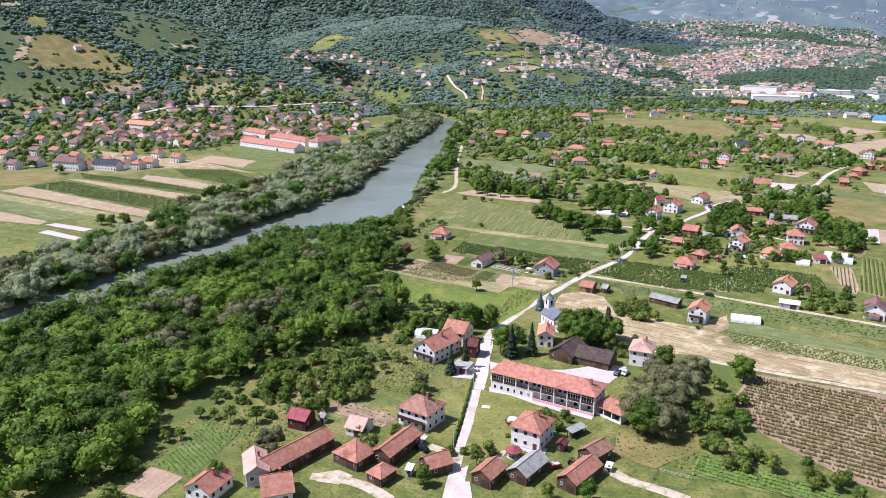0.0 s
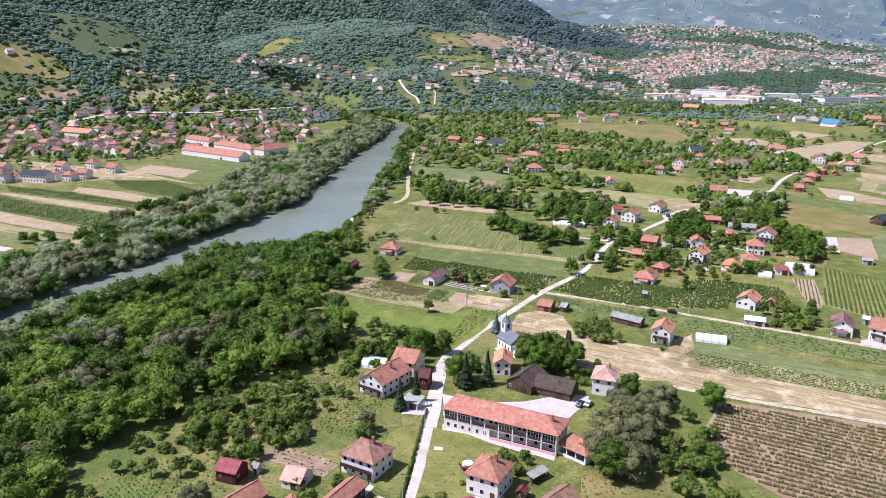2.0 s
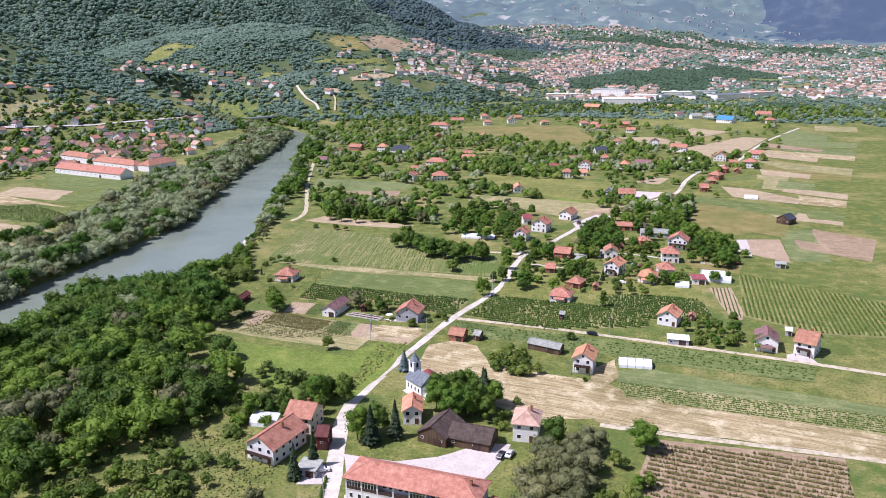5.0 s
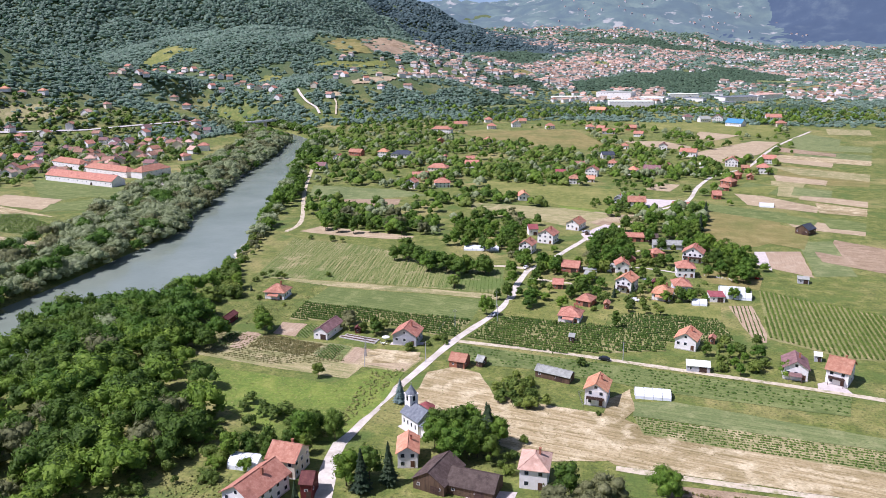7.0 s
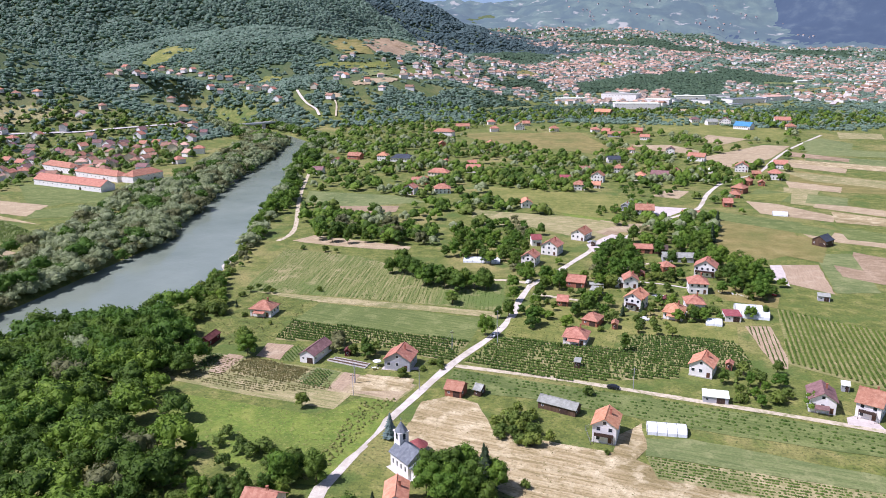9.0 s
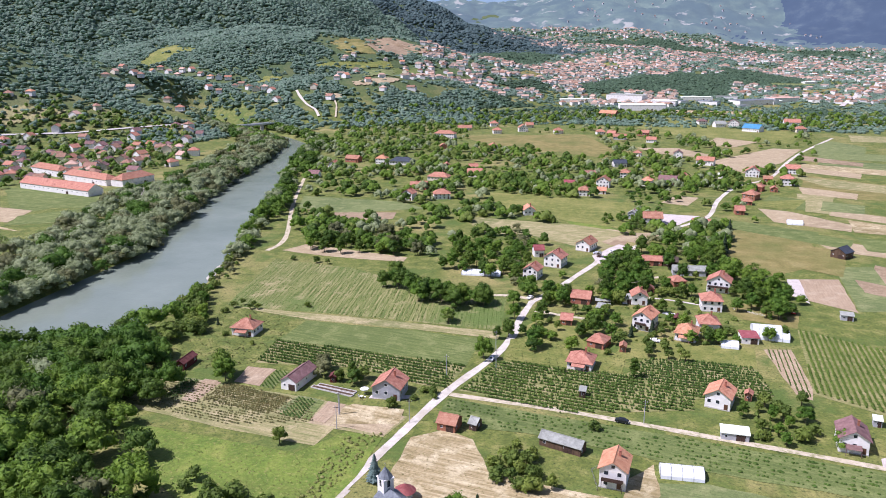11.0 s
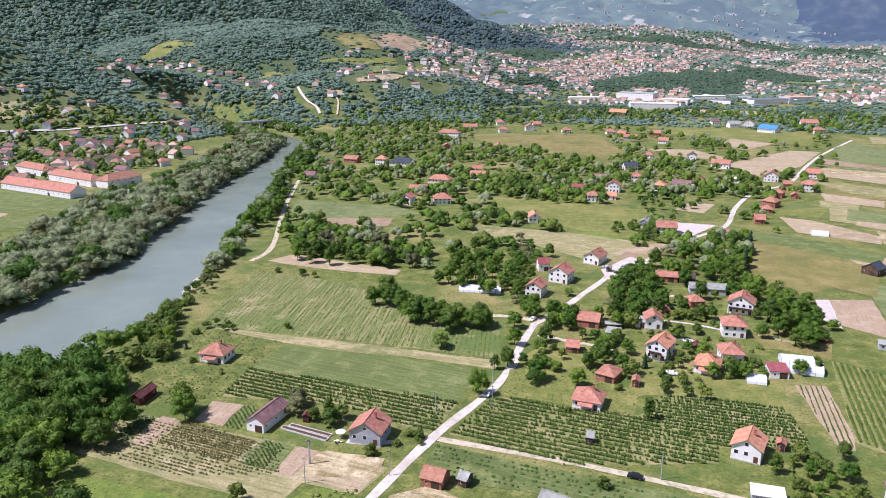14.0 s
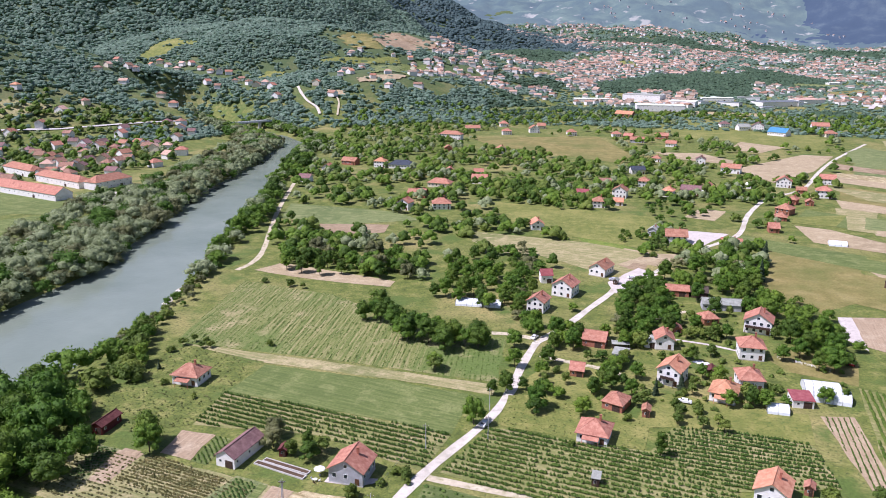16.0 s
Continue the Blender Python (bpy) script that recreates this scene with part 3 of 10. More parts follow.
field("mown lawn below the school", [(-58.7, 202.4), (-48.2, 202.1), (-31.7, 196.1), (-28.1, 180.5), (-42.0, 166.4), (-48.7, 154.2)], M_LAWN, 0.05)
field("lush wet meadow", [(-150.1, 302.9), (-87.0, 295.4), (-76.1, 310.0), (-64.0, 309.2), (-65.2, 286.3), (-72.5, 256.3), (-91.9, 255.5), (-121.9, 275.6)], M_LUSH, 0.05)
field("mown straw field", [(-55.6, 310.8), (-46.3, 317.8), (-36.7, 313.1), (-29.8, 296.6), (-13.7, 292.4), (0.6, 290.0), (10.4, 288.6), (17.3, 283.6), (85.4, 274.3), (80.3, 260.5), (30.1, 263.9), (-11.2, 256.0), (-56.6, 280.9)], M_STRAW, 0.05)
field("mown straw field", [(-8.8, 276.6), (5.0, 287.4), (15.1, 278.1), (106.5, 262.9), (101.2, 247.5), (90.8, 249.6), (53.1, 253.5), (27.4, 255.9), (10.2, 257.9)], M_STRAW, 0.05)
field("straw strip beside the tall house", [(9.1, 300.3), (16.3, 309.0), (17.1, 293.1), (12.6, 284.2), (7.2, 289.6)], M_STRAW, 0.07)
field("green crop strip beyond the straw", [(17.1, 299.4), (30.6, 301.4), (112.5, 282.2), (110.6, 276.2), (16.4, 289.0)], M_GREEN, 0.05)
field("patchy green and straw strip", [(16.4, 288.8), (110.5, 276.0), (106.5, 262.9), (19.0, 277.0)], M_MIX, 0.05)
field("green verge field along the track", [(-49.0, 339.3), (89.3, 315.3), (84.4, 300.3), (29.9, 307.8), (10.3, 313.7), (-21.4, 320.2), (-51.0, 321.4)], M_DEEP, 0.05)
field("dry brown crop field", [(25.3, 249.8), (79.0, 248.3), (66.8, 180.8), (49.6, 187.6), (28.8, 205.2), (18.9, 220.6)], M_BROWN, 0.05)
field("bright green crop ground", [(12.0, 188.1), (48.6, 178.3), (48.0, 172.1), (9.8, 174.7)], M_DEEP, 0.05)
field("dry grass beside the school", [(-11.8, 192.5), (11.3, 201.8), (12.0, 188.1), (1.0, 174.1), (-11.0, 177.2)], M_DRY, 0.05)
field("garden plot of bean rows", [(-126.7, 124.5), (-129.8, 148.8), (-116.4, 148.6), (-114.1, 124.1)], M_DEEP, 0.05)
field("bare garden plot", [(-126.4, 111.6), (-127.5, 123.8), (-115.9, 122.8), (-115.7, 111.8)], M_SOIL_N, 0.05)
field("brown tilled garden plot", [(-99.9, 178.6), (-76.6, 174.8), (-78.1, 166.9), (-99.8, 169.9)], M_BROWN, 0.05)
field("wide green field in fine lines", [(-178.8, 492.2), (-128.7, 482.2), (-111.4, 471.8), (-73.0, 442.1), (-42.9, 447.0), (-40.0, 405.9), (-77.7, 409.5), (-108.9, 411.4), (-168.8, 414.6)], M_LINED, 0.05)
field("dry headland strip", [(-168.1, 413.6), (-108.4, 409.9), (-39.8, 404.1), (-40.0, 395.9), (-75.1, 400.3), (-125.5, 403.1)], M_MIX, 0.06)
field("smooth green crop", [(-124.8, 401.7), (-74.7, 398.9), (-46.3, 394.4), (-48.0, 367.4), (-86.1, 373.3), (-127.3, 378.6)], M_DEEP, 0.055)
field("ground of berry rows", [(-127.8, 377.6), (-85.9, 372.6), (-48.2, 366.7), (-52.0, 344.9), (-87.5, 357.4), (-126.9, 354.5)], M_ROWSOIL, 0.05)
field("meadow round the white house", [(-163.6, 357.3), (-168.0, 411.8), (-126.4, 404.0), (-128.2, 378.4), (-127.3, 354.4), (-143.5, 345.8)], M_GROUND, 0.055)
field("bare garden plot", [(-124.9, 341.0), (-123.5, 350.2), (-116.7, 350.4), (-117.7, 340.1)], M_SOIL_N, 0.07)
field("bare garden plot", [(-138.0, 320.4), (-139.4, 336.3), (-131.3, 336.0), (-132.3, 319.8)], M_SOIL_N, 0.07)
field("green garden plot", [(-144.6, 321.1), (-146.4, 337.3), (-139.8, 336.9), (-138.8, 320.7)], M_GREEN_N, 0.065)
field("striped straw and green field", [(-157.1, 313.6), (-153.5, 338.7), (-119.2, 333.7), (-88.4, 328.9), (-59.5, 323.5), (-64.0, 309.2), (-80.6, 311.4), (-82.8, 300.3), (-115.0, 304.9)], M_MIX, 0.05)
field("green garden plot", [(-102.9, 320.0), (-100.4, 331.5), (-90.0, 329.4), (-91.9, 319.2)], M_GREEN_N, 0.07)
field("bare pinkish plot", [(-89.8, 313.3), (-88.1, 328.0), (-60.5, 323.4), (-64.2, 310.1), (-77.0, 312.9)], M_SOIL, 0.07)
field("ground of berry rows", [(-46.9, 345.8), (-36.6, 374.1), (-11.1, 371.3), (10.0, 370.3), (32.0, 355.4), (31.3, 345.7), (-12.0, 335.5)], M_ROWSOIL, 0.05)
field("ground of vegetable rows", [(10.0, 370.3), (17.3, 386.5), (35.7, 388.4), (57.3, 384.8), (59.1, 361.8), (32.5, 354.4)], M_ROWSOIL, 0.055)
field("bare field with thin rows", [(63.8, 405.1), (74.2, 406.8), (73.8, 373.1), (71.3, 361.4), (66.9, 362.5)], M_SOIL_N, 0.05)
field("vineyard ground", [(81.9, 430.5), (119.5, 407.6), (141.5, 393.3), (123.8, 349.5), (99.0, 349.4), (72.6, 366.6)], M_ROWSOIL, 0.05)
field("bare strip field", [(99.6, 506.1), (119.3, 509.6), (113.6, 457.6), (95.7, 471.5)], M_SOIL_N, 0.05)
field("white fleece strip", [(93.7, 505.0), (99.6, 506.1), (95.5, 466.8), (89.9, 478.2)], M_YARD, 0.06)
field("orchard grass", [(11.5, 412.7), (29.5, 408.3), (38.1, 406.2), (60.2, 405.4), (58.1, 385.0), (35.7, 388.4), (17.4, 387.3), (5.4, 383.0)], M_LAWN, 0.05)
field("dry meadow", [(-34.9, 397.2), (-12.7, 402.5), (10.6, 387.9), (8.4, 370.6), (-11.2, 372.7), (-35.5, 376.2)], M_LAWN, 0.05)
field("pale gravel yard", [(-4.3, 532.5), (11.2, 561.4), (20.8, 551.4), (7.8, 530.9), (-0.2, 515.6)], M_YARD, 0.06)
field("tilled brown field", [(-182.2, 510.1), (-173.7, 526.2), (-125.5, 514.1), (-106.4, 509.2), (-106.5, 499.9), (-132.7, 500.8), (-157.8, 504.1)], M_SOIL, 0.05)
field("bare field corner", [(8.5, 571.7), (18.1, 591.5), (42.9, 597.8), (25.8, 565.1)], M_SOIL, 0.06)
field("pale tilled patch", [(-4.9, 568.3), (4.2, 600.5), (18.2, 594.0), (5.5, 563.2)], M_SOIL, 0.06)
field("pale green strip field", [(-231.4, 670.1), (-150.1, 661.7), (-126.7, 641.0), (-174.6, 615.4), (-190.4, 616.3), (-218.3, 626.0)], M_GREEN, 0.06)
field("tan strip field", [(-189.8, 614.8), (-143.0, 623.5), (-140.4, 602.5), (-169.2, 590.8)], M_BROWN, 0.06)
field("striped strip field", [(-86.7, 619.1), (-16.9, 608.3), (18.1, 591.5), (-0.4, 563.9), (-34.9, 584.4), (-83.9, 594.1)], M_MIX, 0.06)
field("green meadow strip", [(-99.8, 715.0), (25.4, 688.7), (21.5, 598.5), (-24.1, 620.4), (-69.3, 647.3)], M_LAWN, 0.055)
field("broad dry meadow", [(-180.2, 1095.2), (-23.4, 1140.3), (15.3, 988.8), (3.6, 926.1), (-79.1, 984.4), (-140.6, 1024.1)], M_DRY, 0.055)
field("pale ploughed field", [(44.1, 693.6), (58.2, 725.2), (74.8, 719.9), (63.5, 686.4)], M_SOIL, 0.06)
field("deep green field", [(74.7, 648.3), (106.2, 631.4), (151.8, 596.5), (141.8, 573.5), (114.9, 592.7), (67.9, 627.0)], M_DEEP, 0.06)
field("dry pasture", [(82.3, 601.7), (140.1, 568.3), (122.8, 514.1), (99.8, 531.7), (83.4, 554.2)], M_DRY, 0.055)
field("bare pale field", [(107.3, 918.9), (191.8, 1037.7), (221.2, 1033.1), (176.9, 921.1), (129.6, 848.6)], M_SOIL, 0.06)
field("pale field", [(120.8, 1063.3), (143.1, 1136.1), (186.1, 1096.2), (149.5, 1039.2)], M_SOIL, 0.06)
field("bare field", [(112.4, 685.6), (132.7, 678.1), (163.2, 640.5), (156.7, 620.3), (114.6, 641.5)], M_SOIL, 0.06)
field("striped field", [(154.4, 727.3), (172.3, 717.7), (158.5, 674.0), (143.4, 680.8)], M_MIX, 0.06)
field("green garden", [(117.9, 712.5), (155.5, 727.6), (138.8, 689.1), (112.0, 692.1)], M_LAWN, 0.06)
field("pale strip", [(180.7, 906.2), (234.2, 862.8), (225.2, 834.9), (179.1, 870.1)], M_SOIL, 0.06)
field("tan strip", [(208.7, 982.1), (256.6, 932.9), (249.0, 909.2), (201.0, 944.3)], M_BROWN, 0.06)
field("tan strip", [(162.1, 783.4), (200.8, 758.2), (192.9, 733.6), (157.9, 751.1)], M_SOIL, 0.06)
field("green strip", [(245.7, 1074.9), (275.6, 1121.4), (299.6, 1067.6), (265.8, 961.9), (224.7, 994.1)], M_GREEN, 0.06)
field("green far field", [(28.3, 1300.7), (142.4, 1288.6), (205.8, 1165.1), (189.3, 1097.1), (137.9, 1145.8), (79.7, 1158.0)], M_LAWN, 0.06)
field("pale gravel lot", [(27.4, 655.9), (67.8, 651.0), (47.5, 614.0), (41.3, 623.0)], M_YARD, 0.06)
field("tan far strip", [(39.6, 1017.5), (86.7, 1021.7), (118.9, 965.1), (105.8, 946.7), (59.9, 972.2)], M_SOIL, 0.06)
field("dry brown pasture", [(84.7, 618.8), (125.2, 597.3), (121.5, 539.7), (88.2, 509.7), (66.5, 536.3)], M_DRY, 0.058)
field("bluish green strip", [(83.1, 642.7), (136.4, 615.7), (130.9, 599.9), (82.3, 614.9)], M_DEEP, 0.058)
field("bare strip", [(124.2, 608.5), (173.1, 571.4), (167.5, 554.3), (131.6, 568.3)], M_SOIL, 0.058)
field("brown pasture", [(146.1, 541.6), (175.5, 517.5), (162.2, 481.7), (131.5, 501.0)], M_BROWN, 0.058)
field("green parcel", [(123.0, 533.7), (143.4, 537.3), (135.8, 463.4), (114.6, 459.5)], M_GREEN, 0.058)
field("striped parcel", [(153.3, 752.2), (179.6, 743.7), (160.0, 682.4), (143.4, 697.0)], M_MIX, 0.058)
field("dry meadow parcel", [(181.1, 846.9), (246.4, 795.5), (225.6, 731.8), (182.0, 736.6), (165.5, 787.6)], M_DRY, 0.058)
field("bare strip", [(158.6, 692.9), (203.9, 665.6), (196.8, 643.8), (156.8, 669.4)], M_SOIL, 0.058)
field("olive parcel", [(86.9, 1417.5), (204.7, 1363.4), (256.6, 1184.1), (221.1, 1083.8), (141.1, 1132.9), (81.8, 1208.8)], M_LAWN, 0.058)
field("brown strip", [(127.3, 511.1), (164.1, 486.8), (156.8, 467.2), (125.6, 489.6)], M_BROWN, 0.058)
field("green strip", [(223.0, 958.2), (289.5, 927.2), (272.7, 875.9), (200.2, 885.7)], M_GREEN, 0.058)
field("tan strip", [(-22.9, 587.8), (21.5, 587.2), (13.5, 557.6), (-3.9, 559.0)], M_BROWN, 0.058)
field("striped green parcel", [(-84.5, 600.3), (-23.2, 592.9), (10.0, 554.0), (-3.7, 544.3), (-44.6, 575.6), (-74.6, 573.7)], M_MIX, 0.058)
field("pale pebble bar at the river edge", [(-203.9, 459.9), (-208.3, 480.5), (-207.3, 495.6), (-199.4, 483.3), (-196.6, 463.5), (-197.7, 451.5)], M_BANK, -2.86, category="river bank")
field("striped plot", [(315.4, 1192.9), (367.0, 1180.4), (349.2, 1115.3), (298.5, 1119.4)], M_MIX, 0.085)
field("green strip", [(244.8, 1022.8), (311.7, 994.9), (296.6, 948.6), (217.1, 957.2)], M_GREEN, 0.085)
field("pale strip", [(197.5, 920.3), (275.2, 883.4), (264.5, 850.7), (181.2, 890.1)], M_STRAW, 0.085)
field("mixed strip", [(166.5, 844.5), (246.4, 795.5), (234.2, 758.1), (185.6, 785.2)], M_MIX, 0.085)
field("deep green plot", [(131.1, 740.6), (161.2, 720.9), (144.6, 684.0), (115.5, 701.3)], M_DEEP, 0.085)
field("green plot", [(165.6, 721.6), (191.2, 709.7), (182.1, 677.8), (154.9, 685.8)], M_GREEN, 0.085)
field("straw strip", [(164.9, 656.9), (194.9, 638.1), (186.7, 612.9), (158.4, 619.6)], M_STRAW, 0.085)
field("deep green strip", [(155.8, 607.5), (179.6, 591.4), (171.2, 565.6), (151.8, 571.9)], M_DEEP, 0.085)
field("bare strip field", [(-496.6, 440.8), (-476.9, 443.8), (-317.4, 421.3), (-309.7, 404.3), (-348.6, 410.1)], M_SOIL, 0.06)
field("dark green strip field", [(-494.0, 405.0), (-488.6, 433.3), (-308.3, 401.1), (-301.1, 374.8), (-317.2, 371.5)], M_DEEP, 0.06)
field("bare strip field", [(-498.2, 383.8), (-494.8, 404.6), (-313.0, 366.3), (-308.8, 354.7), (-369.3, 362.0)], M_SOIL, 0.06)
field("dry strip field", [(-507.7, 363.7), (-490.9, 377.7), (-309.4, 351.2), (-307.9, 339.2), (-399.3, 343.8)], M_MIX, 0.06)
field("bare strip field", [(-462.0, 328.2), (-438.6, 334.4), (-386.3, 325.3), (-383.7, 316.6), (-442.6, 313.2)], M_SOIL, 0.06)
field("yellow-green strip field", [(-498.6, 356.6), (-473.3, 363.1), (-363.8, 346.5), (-387.1, 328.2), (-444.5, 339.3)], M_GREEN, 0.06)
field("bare strip field", [(-446.1, 479.9), (-402.4, 476.1), (-330.8, 455.7), (-327.7, 440.8), (-437.4, 463.7)], M_SOIL, 0.06)
field("dark green strip field", [(-505.7, 465.9), (-435.6, 461.7), (-326.4, 439.1), (-319.8, 424.5), (-480.9, 447.6)], M_DEEP, 0.06)
field("dark green strip field", [(-443.4, 511.7), (-403.1, 529.3), (-355.2, 502.1), (-336.6, 467.8), (-409.1, 484.4)], M_DEEP, 0.06)
field("pale straw field", [(-606.3, 570.8), (-455.7, 557.6), (-365.3, 521.0), (-403.1, 529.3), (-451.9, 514.5), (-567.2, 546.4)], M_STRAW, 0.06)
field("bare yard field", [(-458.1, 556.5), (-465.7, 591.4), (-405.5, 579.7), (-394.9, 542.6)], M_SOIL, 0.06)
field("dark green field", [(-462.9, 648.3), (-382.4, 649.0), (-374.3, 593.4), (-427.6, 588.7)], M_DEEP, 0.06)
field("dark green field", [(-403.1, 562.8), (-374.3, 593.4), (-362.6, 547.0), (-389.7, 535.2)], M_DEEP, 0.06)
field("fleece strip", [(-380.6, 318.0), (-377.8, 323.9), (-345.9, 321.7), (-345.3, 314.4)], M_YARD, 0.06)
field("fleece strip", [(-368.1, 301.9), (-368.5, 309.1), (-325.6, 301.4), (-323.0, 295.8)], M_YARD, 0.06)
field("dark green strip field", [(-364.8, 298.9), (-322.0, 294.9), (-314.4, 280.3), (-353.4, 285.7)], M_DEEP, 0.06)
field("dry meadow", [(-606.7, 440.4), (-536.5, 471.0), (-499.5, 442.4), (-497.9, 408.3), (-541.2, 389.7)], M_DRY, 0.06)
field("pale meadow", [(-375.3, 261.0), (-351.4, 283.9), (-312.7, 278.6), (-296.4, 259.1), (-329.0, 225.1)], M_LAWN, 0.06)
field("pale paved lot", [(-399.0, 633.2), (-374.5, 687.8), (-380.1, 744.0), (-352.6, 641.5), (-367.5, 607.6)], M_YARD, 0.06)
field("dark green crop field across the river", [(-493.0, 655.0), (-469.1, 668.3), (-414.3, 659.2), (-405.9, 629.7), (-398.2, 589.3), (-408.0, 562.8)], M_DEEP, 0.07)
field("pale gravel bar below the willows", [(-352.0, 702.7), (-329.8, 689.2), (-318.7, 701.8), (-321.9, 728.2), (-337.0, 736.5), (-348.4, 722.7)], M_BANK, -2.8, category="river bank")
slope_field("bare cut slope", [(-928.0, 774.0), (-944.0, 806.0), (-953.0, 821.0), (-949.0, 831.0), (-933.0, 807.0), (-920.0, 784.0)], M_SOIL)
slope_field("mown hillside meadow", [(-935.0, 810.0), (-949.0, 831.0), (-938.0, 861.0), (-917.0, 866.0), (-901.0, 893.0), (-887.0, 885.0), (-852.0, 896.0), (-813.0, 876.0), (-813.0, 860.0), (-855.0, 836.0), (-900.0, 776.0), (-916.0, 782.0)], M_DRY)
slope_field("pale upper hillside clearing", [(-1040.0, 859.0), (-1025.0, 882.0), (-1012.0, 879.0), (-1031.0, 851.0)], M_STRAW)
slope_field("green upper clearing", [(-990.0, 857.0), (-981.0, 879.0), (-962.0, 876.0), (-953.0, 856.0), (-967.0, 840.0)], M_LAWN)
slope_field("brown terrace with vine rows", [(-815.0, 812.0), (-810.0, 823.0), (-782.0, 855.0), (-767.0, 841.0), (-793.0, 805.0)], M_BROWN)
slope_field("dry terrace", [(-835.0, 804.0), (-791.0, 869.0), (-782.0, 866.0), (-825.0, 802.0)], M_DRY)
slope_field("orchard slope", [(-733.0, 881.0), (-738.0, 914.0), (-713.0, 953.0), (-671.0, 973.0), (-666.0, 942.0), (-694.0, 900.0), (-707.0, 854.0)], M_MIX)
slope_field("hillside orchard meadow", [(-772.0, 901.0), (-748.0, 927.0), (-744.0, 909.0), (-756.0, 893.0)], M_DRY)
slope_field("pale hillside strip", [(-832.0, 978.0), (-814.0, 1009.0), (-804.0, 1012.0), (-819.0, 974.0)], M_STRAW)
slope_field("green glade on the wooded hill", [(-889.0, 1477.0), (-902.0, 1549.0), (-909.0, 1628.0), (-816.0, 1582.0), (-807.0, 1560.0), (-841.0, 1556.0), (-843.0, 1495.0), (-858.0, 1472.0)], M_LAWN)
slope_field("meadow at the hill foot", [(-597.0, 1362.0), (-605.0, 1433.0), (-575.0, 1441.0), (-545.0, 1345.0), (-561.0, 1330.0)], M_LAWN)
slope_field("meadow in the side valley", [(-695.0, 1251.0), (-679.0, 1269.0), (-673.0, 1276.0), (-684.0, 1252.0)], M_LAWN)
slope_field("brown field on the knoll", [(-487.0, 1697.0), (-525.0, 1802.0), (-507.0, 1862.0), (-389.0, 1841.0), (-387.0, 1801.0), (-414.0, 1696.0), (-459.0, 1671.0)], M_BROWN)
slope_field("orchard slope on the knoll", [(-577.0, 1714.0), (-568.0, 1760.0), (-525.0, 1794.0), (-487.0, 1697.0), (-456.0, 1651.0), (-497.0, 1623.0), (-530.0, 1637.0)], M_DRY)
slope_field("green terrace on the knoll", [(-543.0, 1527.0), (-523.0, 1551.0), (-421.0, 1628.0), (-410.0, 1610.0), (-472.0, 1546.0), (-534.0, 1509.0)], M_LAWN)
slope_field("green terrace strip", [(-453.0, 1544.0), (-407.0, 1598.0), (-359.0, 1436.0), (-394.0, 1365.0)], M_GREEN)
slope_field("terrace on the knoll", [(-405.0, 1332.0), (-358.0, 1391.0), (-339.0, 1400.0), (-349.0, 1356.0), (-395.0, 1318.0)], M_SOIL)
slope_field("green terrace", [(-409.0, 1606.0), (-368.0, 1640.0), (-356.0, 1618.0), (-338.0, 1396.0), (-360.0, 1432.0)], M_DEEP)
slope_field("pale building plot", [(-430.0, 1264.0), (-405.0, 1272.0), (-395.0, 1262.0), (-418.0, 1246.0)], M_SOIL)
slope_field("clearing among the town", [(-191.0, 1868.0), (-183.0, 1970.0), (-137.0, 1993.0), (-145.0, 1860.0), (-177.0, 1801.0)], M_DRY)
slope_field("green clearing among the town", [(-13.0, 2311.0), (31.0, 2376.0), (46.0, 2247.0), (4.0, 2219.0)], M_LAWN)
slope_field("sports field at the town's edge", [(421.0, 2247.0), (539.0, 2253.0), (511.0, 2173.0), (411.0, 2176.0)], M_GREEN)
slope_field("pale meadow by the town", [(460.0, 2091.0), (548.0, 2101.0), (519.0, 1972.0), (436.0, 1936.0)], M_DRY)
slope_field("long green strip by the poplars", [(-242.0, 1324.0), (-114.0, 1507.0), (-110.0, 1483.0), (-236.0, 1317.0)], M_GREEN)
slope_field("pale strip by the halls", [(120.0, 1522.0), (250.0, 1524.0), (249.0, 1467.0), (126.0, 1481.0)], M_STRAW)
road("far_road", "pale winding road up the knoll", [(-410.0, 1184.0), (-423.0, 1205.0), (-442.0, 1220.0), (-461.0, 1243.0), (-477.0, 1268.0)], 3.8, M_ROAD, 0.1, 1.6)
road("far_road", "pale dirt road up the terraces", [(-386.0, 1189.0), (-399.0, 1232.0), (-413.0, 1253.0)], 2.6, M_TRACK, 0.1, 1.6)
road("far_road", "grey main road along the hill foot", [(-730.0, 790.0), (-704.0, 850.0), (-653.0, 895.0), (-596.0, 953.0), (-532.0, 1029.0)], 4.5, M_CONC, 0.1, 1.0)
road("far_street", "pale street of the far town", [(436.0, 1666.0), (523.0, 1887.0), (597.0, 2041.0), (663.0, 2205.0)], 10, M_YARD, 0.1, 1.4)
field("bare garden plot", [(-138.2, 321.6), (-138.4, 337.5), (-132.6, 336.8), (-132.7, 320.3)], M_SOIL_N, 0.09)
field("dark green vegetable plot", [(-100.7, 316.9), (-99.5, 330.4), (-92.8, 328.5), (-93.6, 315.4)], M_DEEP, 0.09)
field("narrow green vegetable plot", [(-93.0, 315.6), (-92.3, 329.1), (-89.8, 328.8), (-90.1, 315.2)], M_DEEP, 0.09)
field("pinkish dug plot", [(-89.9, 315.2), (-88.7, 329.1), (-82.1, 327.9), (-84.5, 314.2)], M_SOIL_N, 0.09)
